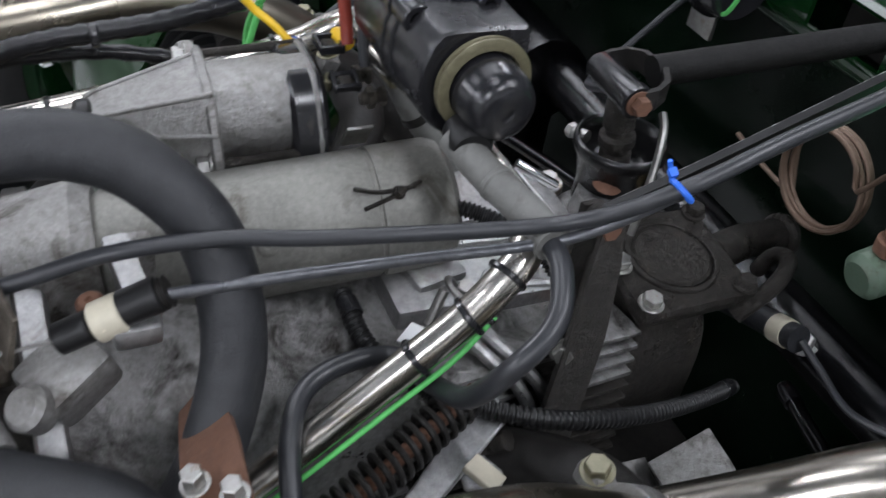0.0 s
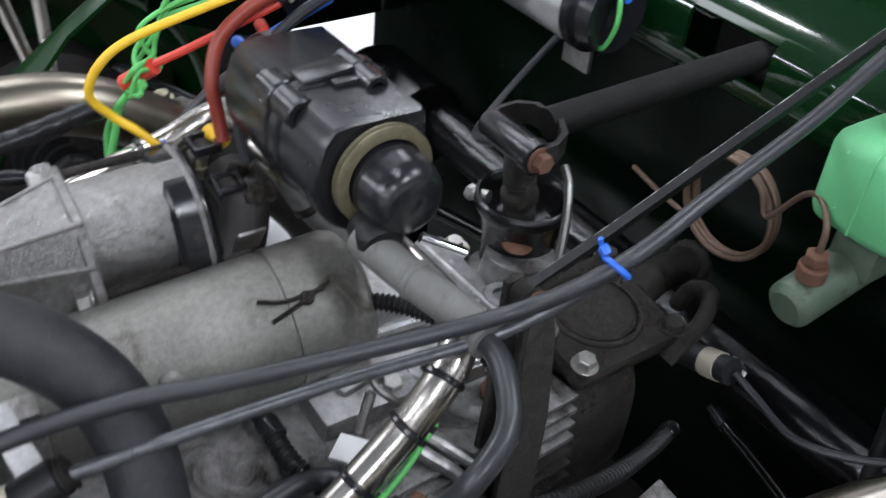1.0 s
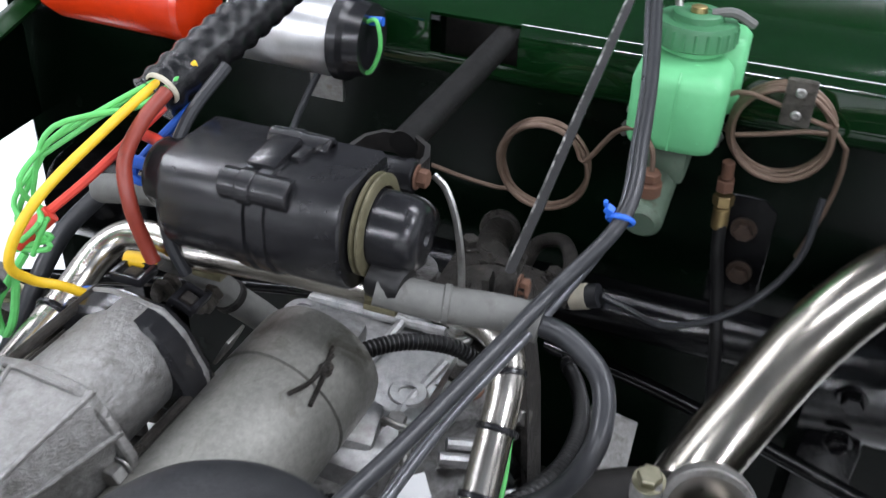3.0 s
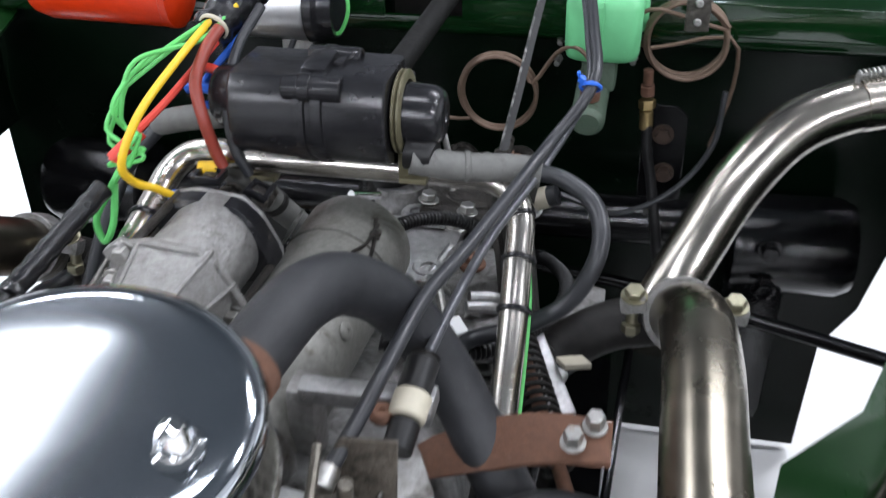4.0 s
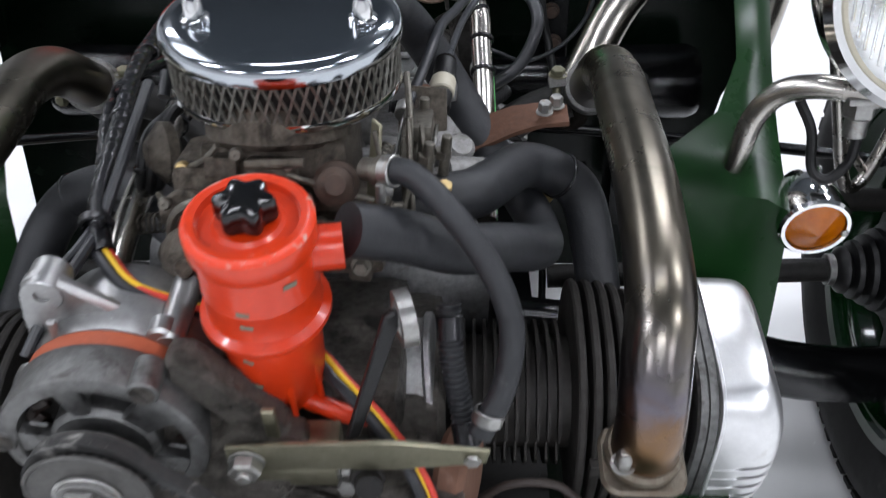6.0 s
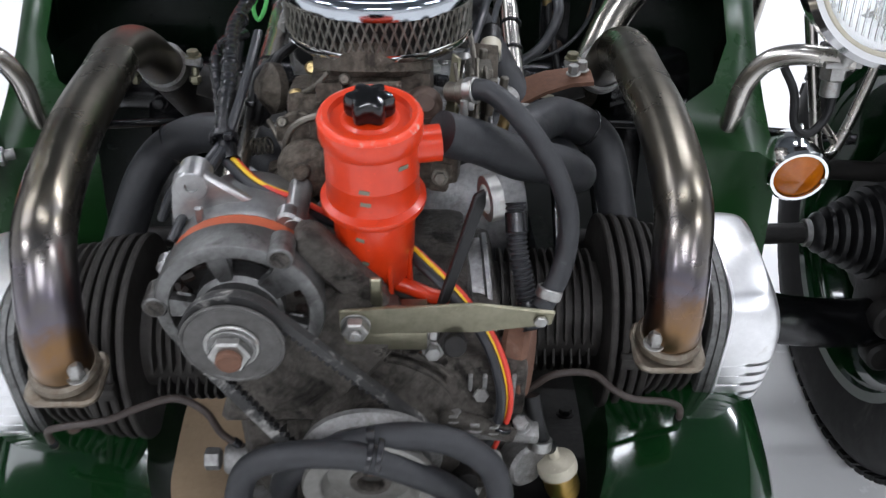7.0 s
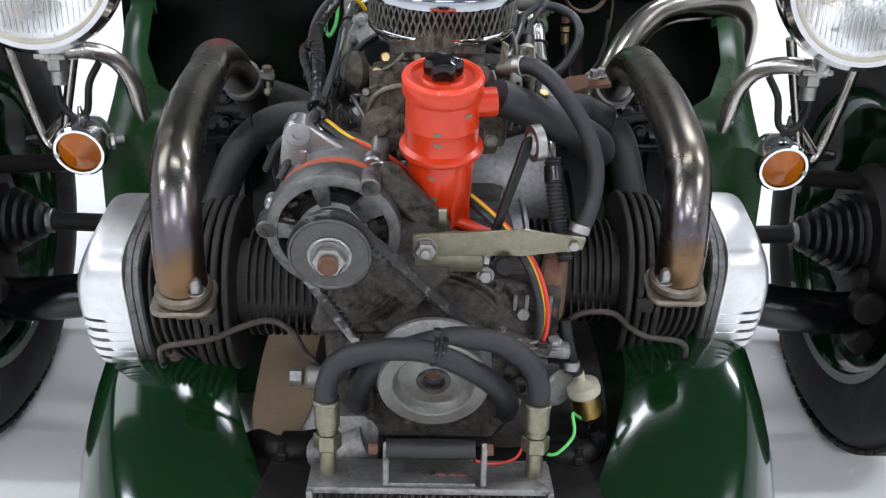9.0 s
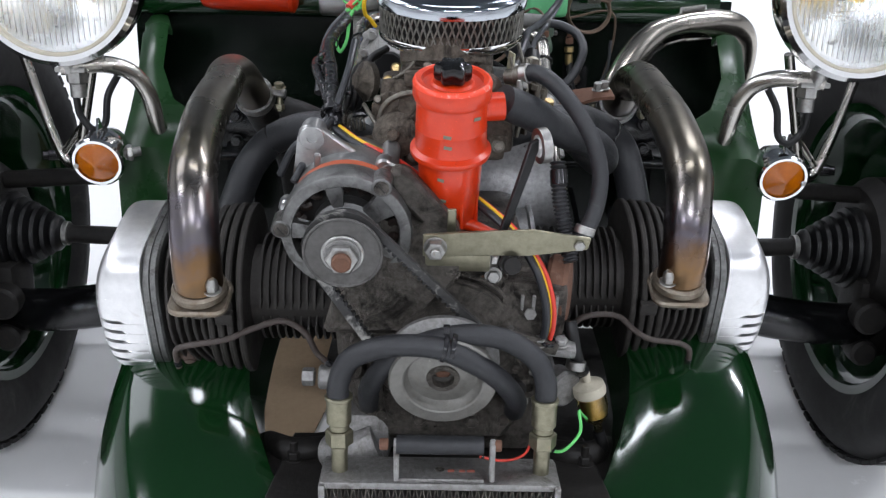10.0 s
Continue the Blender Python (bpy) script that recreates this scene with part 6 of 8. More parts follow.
def build_coil():
    """A flat-topped double ignition coil lying across the bay."""
    k = thing("ignition_coil", (0.005, 0.225, 0.585), "black plastic double ignition coil with rubber lead caps", "ignition coil")
    cy, cz = 0.2265, 0.6185
    flat = []
    for i in range(25):
        g = math.pi * (1 + i / 24)
        flat.append((0.0300 * math.cos(g), 0.0305 * math.sin(g)))
    flat += [(0.0298, 0.014), (0.0288, 0.0275), (0.0265, 0.0305), (0.010, 0.0310), (-0.013, 0.0310), (-0.0205, 0.0300), (-0.0255, 0.0240), (-0.0292, 0.013)]
    part("case", loft([[(x, cy + y * f, cz + z * f) for y, z in flat] for x, f in ((-0.0545, 0.955), (-0.0530, 0.99), (-0.051, 1.0), (0.0, 1.0), (0.041, 1.0), (0.0432, 0.99), (0.0445, 0.955))]), BLACK_PLASTIC, k, flat=24)
    for x in (-0.0125, -0.0015):
        part("band", loft([[(x + dx, cy + y * f, cz + z * f) for y, z in flat] for dx, f in ((0, 1.0), (0.0008, 1.05), (0.0072, 1.05), (0.008, 1.0))]), BLACK_PLASTIC, k, flat=24)
    for x0, x1, y, z, r in ((-0.0185, 0.018, 0.2045, 0.6425, 0.0082), (-0.014, 0.020, 0.243, 0.6490, 0.0066)):
        tw = part("socket", ring((x0, y, z), (1, 0, 0), r * 0.55, r, x1 - x0, 24), BLACK_PLASTIC, k, "round black plug socket")
        part("plug", disc((x0 + 0.003, y, z), (1, 0, 0), r * 0.56, x1 - x0 - 0.007), RUBBER, tw)
        part("collar", ring((x0 + 0.010, y, z), (1, 0, 0), r * 0.9, r * 1.13, 0.008, 24), BLACK_PLASTIC, tw)
    part("bridge", join(box((-0.002, 0.225, 0.6515), (0.016, 0.028, 0.005), 0.002, (6, 0, 0)), box((0.010, 0.233, 0.6505), (0.006, 0.018, 0.004), 0.001)), BLACK_PLASTIC, k)
    ey, ez = 0.231, 0.6190
    part("cap", turned([(-0.002, 0.0215), (0.004, 0.0200), (0.019, 0.0194), (0.0245, 0.0180), (0.0280, 0.0152), (0.0295, 0.0115), (0.0295, 0.004), (0.0275, 0.003)], (0.046, ey, ez), (1, 0, 0), 36), BLACK_PLASTIC, k, "black end cap")
    part("spout", turned([(0, 0.012), (0.014, 0.0115), (0.017, 0.0095)], (0.054, ey - 0.010, ez - 0.020), (0.8, -0.15, -0.1), 24), RUBBER, k)
    part("cap", turned([(0.002, 0.0225), (-0.002, 0.0205), (-0.014, 0.0200), (-0.0185, 0.0175), (-0.0195, 0.004)], (-0.053, ey - 0.004, ez + 0.006), (1, 0, 0), 36), BLACK_PLASTIC, k, "black end cap")
    part("terminal", tube([(-0.070, 0.220, 0.630), (-0.080, 0.219, 0.632), (-0.090, 0.221, 0.630)], 0.0034, 12), WIRE_BLUE, k, "blue spade sleeve")
    part("terminal", tube([(-0.066, 0.228, 0.636), (-0.074, 0.230, 0.640), (-0.084, 0.232, 0.641)], 0.0032, 12), WIRE_RED, k, "red spade sleeve")
    for x, y, z, r in ((-0.055, ey - 0.003, ez - 0.004, 0.0262), (0.0455, ey - 0.001, ez + 0.002, 0.0262)):
        part("strap", join(*[turned([(dx, r - 0.006), (dx, r - 0.0014), (dx + 0.0009, r), (dx + 0.0021, r), (dx + 0.003, r - 0.0014), (dx + 0.003, r - 0.006)], (x, y, z), (1, 0, 0), 44, closed=True) for dx in (0, 0.0032)]), STRAP, k, "pale plastic-coated mounting strap")
        part("foot", join(box((x + 0.004, y - 0.002, z - r - 0.008), (0.008, 0.012, 0.022), 0.002), box((x + 0.010, y - 0.006, z - r - 0.017), (0.018, 0.010, 0.004), 0.001)), STRAP, k)
    return k


build_coil()

sleeve = thing("coil_lead", (0.050, 0.212, 0.594), "thick grey rubber sleeve of an ignition lead", "ignition lead", "ignition leads")
part("sleeve", tube([(0.056, 0.214, 0.596), (0.085, 0.222, 0.590), (0.115, 0.229, 0.588), (0.133, 0.232, 0.586)], 0.0092, 18), GREY_RUBBER, sleeve)
part("collar", ring((0.088, 0.2228, 0.5898), (0.95, 0.25, -0.06), 0.0088, 0.0100, 0.004, 20), GREY_RUBBER, sleeve)
lead = thing("ignition_lead", (0.13, 0.232, 0.586), "dark grey ignition lead curling over the tube", "ignition lead", "ignition leads")
part("lead", tube([(0.13, 0.232, 0.586), (0.152, 0.228, 0.583), (0.172, 0.216, 0.572), (0.176, 0.195, 0.552), (0.160, 0.186, 0.520), (0.130, 0.183, 0.500), (0.100, 0.177, 0.490), (0.096, 0.153, 0.490), (0.105, 0.126, 0.488), (0.13, 0.11, 0.484), (0.165, 0.101, 0.47)], 0.0056, 12), CABLE, lead)
part("collar", tube([(0.128, 0.2315, 0.5865), (0.136, 0.2318, 0.5857)], 0.0100, 16), GREY_RUBBER, lead)
sleeve = thing("coil_lead", (-0.07, 0.236, 0.606), "thick grey rubber sleeve of an ignition lead", "ignition lead", "ignition leads")
part("sleeve", tube([(-0.07, 0.234, 0.608), (-0.10, 0.235, 0.603), (-0.125, 0.24, 0.595)], 0.0085, 16), GREY_RUBBER, sleeve)
part("lead", tube([(-0.122, 0.24, 0.596), (-0.15, 0.22, 0.56), (-0.155, 0.16, 0.50)], 0.0055, 12), CABLE, sleeve)


def build_hoop():
    k = thing("engine_stay_hoop", (0, 0.2, 0.5), "bright stainless tubular hoop bent over the gearbox", "tube hoop")
    line = [(-0.104, -0.185, 0.46), (-0.102, -0.12, 0.503), (-0.100, -0.05, 0.525), (-0.100, 0.0, 0.533), (-0.103, 0.10, 0.547), (-0.104, 0.175, 0.566), (-0.102, 0.202, 0.578), (-0.092, 0.214, 0.586), (-0.075, 0.216, 0.589), (-0.046, 0.215, 0.588), (0.0, 0.230, 0.581), (0.075, 0.237, 0.577), (0.105, 0.236, 0.575), (0.120, 0.228, 0.568), (0.126, 0.214, 0.556), (0.127, 0.195, 0.536), (0.129, 0.158, 0.507), (0.130, 0.10, 0.46), (0.130, 0.06, 0.43)]
    part("tube", tube(line, 0.0092, 20, 8), STAINLESS, k)
    for p, d in (((0.1275, 0.198, 0.539), (0, 0.035, 0.028)), ((0.1285, 0.172, 0.518), (0, 0.035, 0.028)), ((0.1245, 0.217, 0.5585), (-0.01, 0.025, 0.02)), ((-0.104, 0.165, 0.563), (0, 0.04, 0.01)), ((-0.1, 0.01, 0.532), (0, 0.1, 0.018)), ((-0.1, 0.03, 0.536), (0, 0.1, 0.018))):
        part("tie", ring(p, d, 0.0093, 0.0112, 0.0035, 20), BLACK_PLASTIC, k, "black cable tie")
    return k


build_hoop()


def hose(name, line, r, mat_, label, category="hose", group="", **kw):
    """A hose, lead or rod with a short cuff at each end."""
    k = thing(name, line[0], label, category, group)
    part("core", tube(line, r, kw.get("sides", 16), 7, **{q: v for q, v in kw.items() if q != "sides"}), mat_, k)
    for a, b in ((line[0], line[1]), (line[-1], line[-2])):
        d = (vec(*b) - vec(*a)).normalized()
        part("cuff", ring(vec(*a) + d * r, d, r * 0.98, r * 1.22, r * 2.2, 18, r * 0.1), BLACK_PLASTIC, k)
    return k


# breather hose from the orange can, curling back over the gearbox to the filter
breather = thing("breather_hose", (0.05, -0.187, 0.545), "thick dull black rubber breather hose", "hose")
part("hose", tube([(0.0496, -0.183, 0.548), (0.0782, -0.1646, 0.5344), (0.1079, -0.1453, 0.5159), (0.1364, -0.1183, 0.5024), (0.1566, -0.0891, 0.486), (0.1664, -0.0536, 0.4694), (0.1685, -0.018, 0.4584), (0.1647, 0.0194, 0.4576), (0.150, 0.0514, 0.4691), (0.1292, 0.0737, 0.4928), (0.1047, 0.0891, 0.5308), (0.0795, 0.0852, 0.5746), (0.0614, 0.0608, 0.6030), (0.0503, 0.0306, 0.6140), (0.042, -0.004, 0.6110), (0.036, -0.044, 0.6060)], 0.0155, 22, 7), HOSE, breather)
part("clip", ring((0.0402, -0.016, 0.6098), (-0.15, -0.95, -0.10), 0.0155, 0.0172, 0.009, 28), RUST, breather, "rusty hose clip")
# inlet pipes
inlet = thing("inlet_hose", (0.06, -0.070, 0.500), "thick black inlet hose into the cylinder head", "hose", "inlet hoses")
part("hose", tube([(0.06, -0.070, 0.500), (0.09, -0.065, 0.508), (0.119, -0.050, 0.507), (0.140, -0.010, 0.502), (0.158, 0.025, 0.495), (0.185, 0.042, 0.480), (0.206, 0.045, 0.458), (0.217, 0.022, 0.412), (0.220, -0.012, 0.372), (0.221, -0.045, 0.345)], 0.0175, 22, 7), HOSE, inlet)
part("tie", ring((0.186, 0.0421, 0.4792), (0.75, 0.35, -0.55), 0.0176, 0.019, 0.003, 24), BLACK_PLASTIC, inlet)
inlet = thing("inlet_hose", (-0.045, -0.085, 0.470), "thick black inlet hose into the cylinder head", "hose", "inlet hoses")
part("hose", tube([(-0.045, -0.085, 0.470), (-0.075, -0.066, 0.482), (-0.108, -0.036, 0.490), (-0.150, 0.002, 0.486), (-0.19, 0.025, 0.467), (-0.215, 0.02, 0.44), (-0.228, -0.005, 0.405), (-0.23, -0.04, 0.385)], 0.0175, 22, 7), HOSE, inlet)
part("tie", ring((-0.188, 0.0255, 0.4685), (-0.9, 0.1, -0.5), 0.0172, 0.0185, 0.003, 24), BLACK_PLASTIC, inlet)
fuel = thing("fuel_hose", (0.064, -0.147, 0.566), "slim black fuel hose arching to the pump", "hose")
part("hose", tube([(0.064, -0.147, 0.566), (0.082, -0.158, 0.570), (0.103, -0.172, 0.556), (0.128, -0.180, 0.522), (0.140, -0.185, 0.487), (0.136, -0.195, 0.452), (0.122, -0.205, 0.425)], 0.0076, 16, 7), HOSE, fuel)
part("clip", join(ring((0.068, -0.150, 0.568), (0.75, -0.45, 0.15), 0.0076, 0.0095, 0.008, 24), box((0.069, -0.156, 0.560), (0.008, 0.006, 0.008), 0.001), disc((0.066, -0.158, 0.552), (0, 0, 1), 0.003, 0.012)), STEEL, fuel, "bright screw clip")
part("clip", ring((0.126, -0.202, 0.432), (0.3, 0.2, 1), 0.0076, 0.0095, 0.008, 24), STEEL, fuel, "bright screw clip")
hose("ribbed_hose", [(0.104, -0.165, 0.49), (0.106, -0.178, 0.46), (0.112, -0.188, 0.43), (0.117, -0.20, 0.405)], 0.0068, HOSE, "ribbed black vacuum hose", waves=26, amp=0.0008)


ribbed = hose("ribbed_hose", [(0.020, 0.205, 0.520), (0.032, 0.222, 0.534), (0.052, 0.250, 0.533), (0.078, 0.272, 0.522), (0.100, 0.285, 0.500)], 0.0046, RUBBER, "thin black ribbed hose curving over the gearbox", waves=44, amp=0.0005)
hose("ribbed_hose", [(0.045, 0.165, 0.49), (0.085, 0.168, 0.484), (0.120, 0.195, 0.476), (0.150, 0.246, 0.472), (0.152, 0.31, 0.455), (0.138, 0.37, 0.432), (0.120, 0.419, 0.410)], 0.0052, RUBBER, "long black ribbed hose hanging beside the gearbox", waves=90, amp=0.0005)
hose("earth_wire", [(0.131, 0.212, 0.540), (0.136, 0.19, 0.520), (0.138, 0.158, 0.496), (0.139, 0.11, 0.457), (0.139, 0.07, 0.425)], 0.0016, WIRE_GREEN, "thin bright green wire along the tube", "wire")


def build_return_spring():
    k = thing("clutch_spring", (0.15, 0.16, 0.46), "dark coil spring on a brown threaded rod", "spring")
    a, b = vec(0.128, 0.205, 0.476), vec(0.165, 0.115, 0.452)
    d = (b - a).normalized()
    u = d.cross(vec(0, 0, 1)).normalized()
    v = u.cross(d)
    part("coil", tube([a + (b - a) * (i / 159) + 0.0105 * (math.cos(i * 0.628) * u + math.sin(i * 0.628) * v) for i in range(160)], 0.0019, 7, 2), BLACK_MATT, k)
    part("rod", tube([a - d * 0.01, b + d * 0.035], 0.0045, 12), RUST, k, "rust-brown rod")
    part("tip", disc(b + d * 0.03, d, 0.008, 0.012), BRASS, k)
    part("plate", slab([(0, -0.010), (0.075, -0.008), (0.075, 0.008), (0.0, 0.012)], (0.128, 0.228, 0.468), (0.45, -0.75, -0.3), (0.75, 0.45, 0.05), 0.004, 0.001), CAST_BRIGHT, k, "bright alloy side plate")
    part("tag", box((0.166, 0.203, 0.462), (0.020, 0.014, 0.004), 0.001, (-10, 10, 30)), WHITE_PLASTIC, k, "white plastic tag")
    return k


build_return_spring()
tag = thing("white_tag", (0.085, 0.196, 0.48), "small white plastic tag beside the starter", "tag")
part("plate", box((0.085, 0.196, 0.484), (0.018, 0.016, 0.003), 0.0008, (10, -5, 35)), WALL, tag)
part("pin", tube([(0.078, 0.205, 0.486), (0.072, 0.215, 0.505)], 0.003, 10), STEEL, tag)


def build_fuel_pump():
    k = thing("fuel_pump", (0.105, -0.17, 0.33), "grimy mechanical fuel pump with rusty top", "fuel pump")
    part("body", join(box((0.076, -0.197, 0.365), (0.045, 0.04, 0.05), 0.006), box((0.078, -0.200, 0.335), (0.06, 0.045, 0.012), 0.003, (0, 18, 0))), CAST_DIRTY, k)
    part("drum", turned([(0, 0.030), (0.004, 0.033), (0.016, 0.033), (0.02, 0.028)], (0.100, -0.18, 0.372), (1, -0.25, 0), 32), RUST, k, "rust-brown round diaphragm housing")
    part("outlet", tube([(0.12, -0.195, 0.345), (0.124, -0.20, 0.325), (0.132, -0.190, 0.297), (0.138, -0.183, 0.288)], 0.0066, 12), RUBBER, k)
    for x, z in ((0.06, 0.342), (0.09, 0.332)):
        part("bolt", bolt((x, -0.216, z), (0, -0.5, 1), 0.006, 0.005), STEEL, k)
    part("clamp", ring((0.128, -0.196, 0.296), (0.1, 0.1, 1), 0.006, 0.0095, 0.009), STEEL, k)
    return k


def build_fuel_filter():
    c, d = vec(0.139, -0.182, 0.292), vec(0.28, 0.05, -1).normalized()
    k = thing("fuel_filter", c, "amber see-through inline fuel filter", "fuel filter")
    part("cap", turned([(0.004, 0.0040), (0.016, 0.0042), (0.020, 0.0155), (0.026, 0.0165), (0.030, 0.0160)], c, d, 28), WHITE_PLASTIC, k, "cream plastic cap")
    part("bowl", turned([(0.030, 0.0155), (0.045, 0.0150), (0.056, 0.0125), (0.062, 0.007)], c, d, 28), FILTER_GLASS, k, "yellowed clear bowl")
    part("element", turned([(0.031, 0.008), (0.055, 0.008)], c, d, 16), BRASS, k)
    part("tail", disc(c + d * 0.062, d, 0.0042, 0.014), FILTER_GLASS, k)
    part("hose", tube([c + d * 0.074, c + d * 0.095, c + d * 0.11 + vec(-0.01, 0.02, 0)], 0.0058, 12), RUBBER, k)
    return k


build_fuel_pump()
build_fuel_filter()


def build_dipstick():
    k = thing("oil_dipstick", (0.09, -0.19, 0.46), "metal ring-topped dipstick with black grip strap", "dipstick")
    part("ring", moved(turned([(-0.004, 0.010), (-0.004, 0.0155), (0.004, 0.0155), (0.004, 0.010)], (0, 0, 0), (1, 0.3, 0.1), 32, closed=True), pose(0.082, -0.222, 0.517)), STEEL, k)
    part("strap", slab([(-0.004, -0.075), (0.004, -0.075), (0.006, 0.0), (0.002, 0.012), (-0.005, 0.010)], (0.072, -0.222, 0.512), (0.9, 0.3, 0.2), (0.3, 0, 1), 0.005, 0.001), RUBBER, k)
    return k


build_dipstick()
hose("plug_lead", [(0.118, -0.135, 0.305), (0.130, -0.138, 0.316), (0.141, -0.140, 0.326), (0.158, -0.141, 0.3306), (0.178, -0.142, 0.3286), (0.193, -0.142, 0.3154), (0.211, -0.141, 0.3047), (0.240, -0.139, 0.3002), (0.252, -0.136, 0.293), (0.2545, -0.134, 0.283), (0.2555, -0.126, 0.273)], 0.0030, LEAD_BROWN, "brown-black plug lead along the fins", "plug lead", "plug leads")
hose("plug_lead", [(-0.104, -0.184, 0.2886), (-0.119, -0.186, 0.3031), (-0.130, -0.187, 0.3247), (-0.151, -0.187, 0.3364), (-0.1785, -0.187, 0.3284), (-0.206, -0.187, 0.3162), (-0.2386, -0.186, 0.3098), (-0.254, -0.183, 0.3036), (-0.2565, -0.178, 0.2917), (-0.2560, -0.172, 0.280)], 0.0030, LEAD_BROWN, "brown-black plug lead along the fins", "plug lead", "plug leads")


hose("earth_wire", [(0.148, -0.178, 0.232), (0.134, -0.215, 0.258), (0.1245, -0.2545, 0.2806), (0.126, -0.258, 0.262), (0.112, -0.262, 0.246), (0.100, -0.258, 0.243)], 0.0015, WIRE_GREEN, "thin pale green wire hanging beside the fuel filter", "wire")
hose("sender_wire", [(0.036, -0.262, 0.238), (0.058, -0.258, 0.232), (0.078, -0.252, 0.236), (0.086, -0.238, 0.250)], 0.0013, WIRE_RED, "thin red wire behind the oil cooler rod", "wire")
foil = thing("foil_breather", (-0.068, -0.04, 0.47), "bright crumpled alloy breather cap behind the alternator", "cap")
part("cap", turned([(0.0, 0.014), (0.020, 0.0145), (0.034, 0.0138), (0.040, 0.0118), (0.043, 0.006)], (-0.068, -0.040, 0.462), (0.1, -0.15, 1), 24), CAST_BRIGHT, foil)
part("band", ring((-0.0665, -0.0425, 0.478), (0.1, -0.15, 1), 0.0140, 0.0156, 0.005, 24), STEEL, foil)

# ---- control cables ----
def build_cables():
    k = thing("clutch_cable", (0.095, 0.04, 0.55), "black control cable with a white nylon adjuster", "control cable")
    part("sheath", tube([(0.098, 0.055, 0.562), (0.104, 0.11, 0.566), (0.114, 0.17, 0.572), (0.138, 0.238, 0.590), (0.159, 0.275, 0.625), (0.155, 0.33, 0.640), (0.146, 0.398, 0.652), (0.132, 0.47, 0.667), (0.115, 0.56, 0.687)], 0.0030, 12), CABLE_GREY, k)
    part("adjuster", join(disc((0.0955, 0.030, 0.5500), (0.06, 0.55, 0.25), 0.0095, 0.014, 0.001), ), WHITE_PLASTIC, k, "white nylon adjuster nut")
    part("boot", join(disc((0.0965, 0.042, 0.5565), (0.06, 0.55, 0.25), 0.0085, 0.018), disc((0.0945, 0.014, 0.5435), (0.06, 0.55, 0.25), 0.0075, 0.016)), RUBBER, k)
    part("inner_wire", tube([(0.0940, 0.012, 0.543), (0.092, -0.04, 0.535), (0.090, -0.10, 0.522)], 0.0011, 6), STEEL, k)
    q = thing("throttle_cable", (0.07, -0.02, 0.55), "black throttle cable running to the bulkhead", "control cable")
    part("sheath", tube([(0.071, -0.022, 0.555), (0.0800, 0.006, 0.568), (0.0888, 0.040, 0.5825), (0.0955, 0.085, 0.5870), (0.1085, 0.135, 0.5880), (0.136, 0.236, 0.598), (0.162, 0.273, 0.630), (0.158, 0.33, 0.646), (0.149, 0.398, 0.658), (0.136, 0.47, 0.672), (0.119, 0.56, 0.692)], 0.0039, 12), CABLE, q)
    part("inner_wire", tube([(0.071, -0.022, 0.555), (0.068, -0.07, 0.54), (0.065, -0.11, 0.52)], 0.0011, 6), STEEL, q)
    part("end_stop", disc((0.0705, -0.026, 0.554), (0.05, 0.5, 0.12), 0.0062, 0.012), STEEL, q)
    t = thing("cable_tie", (0.161, 0.274, 0.629), "bright blue cable tie round the control cables", "cable tie")
    part("band", ring((0.1605, 0.272, 0.627), (0.0, 0.6, 0.6), 0.0066, 0.0076, 0.0028, 20), WIRE_BLUE, t)
    part("tail", join(box((0.155, 0.270, 0.634), (0.0045, 0.004, 0.0045), 0.001, (20, 30, 0)), tube([(0.155, 0.27, 0.634), (0.153, 0.269, 0.637), (0.153, 0.268, 0.6395)], 0.0012, 6)), WIRE_BLUE, t)
    r = thing("control_rod", (0.105, 0.282, 0.55), "thin worn black control rod with clevis", "control rod")
    bar = [(0.104, 0.283, 0.570), (0.1065, 0.33, 0.589), (0.110, 0.40, 0.620), (0.118, 0.53, 0.680)]
    rod = part("rod", sheet([[(x - 0.0021, y, z + 0.0005), (x + 0.0024, y, z - 0.0005)] for x, y, z in bar], 0.0060), RUBBER, r)
    part("worn_edge", tube([(x - 0.0016, y - 0.0016, z + 0.0034) for x, y, z in bar], 0.0015, 8), WORN_BLACK, rod, "edge worn to bare steel")
    part("clevis", join(disc((0.0985, 0.282, 0.567), (1, 0, 0), 0.0085, 0.012, 0.0015), tube([(0.1045, 0.283, 0.568), (0.1055, 0.300, 0.576)], 0.0045, 12)), OILY, r, "oil-black rod eye")
    part("pin", bolt((0.1105, 0.282, 0.567), (1, 0, 0), 0.0058, 0.005), RUST, r, "rusty pin head")
    for dx in (-0.010, 0.010):
        part("lever", sheet([[(x + dx, y - w, z), (x + dx * 1.1, y + w, z)] for x, y, z, w in ((0.105, 0.283, 0.570, 0.006), (0.108, 0.283, 0.545, 0.009), (0.117, 0.277, 0.50, 0.012), (0.128, 0.264, 0.42, 0.013), (0.134, 0.258, 0.37, 0.013))], 0.004), OILY, r, "oil-black lever plate")
    part("web", sheet([[(x - 0.010, y, z), (x + 0.010, y, z)] for x, y, z in ((0.109, 0.285, 0.54), (0.117, 0.279, 0.50), (0.128, 0.268, 0.42))], 0.004), OILY, r)
    for p in ((0.121, 0.268, 0.49), (0.128, 0.258, 0.44)):
        part("bolt", bolt(p, (0.9, -0.5, 0.2), 0.006, 0.006), STEEL, r)


build_cables()


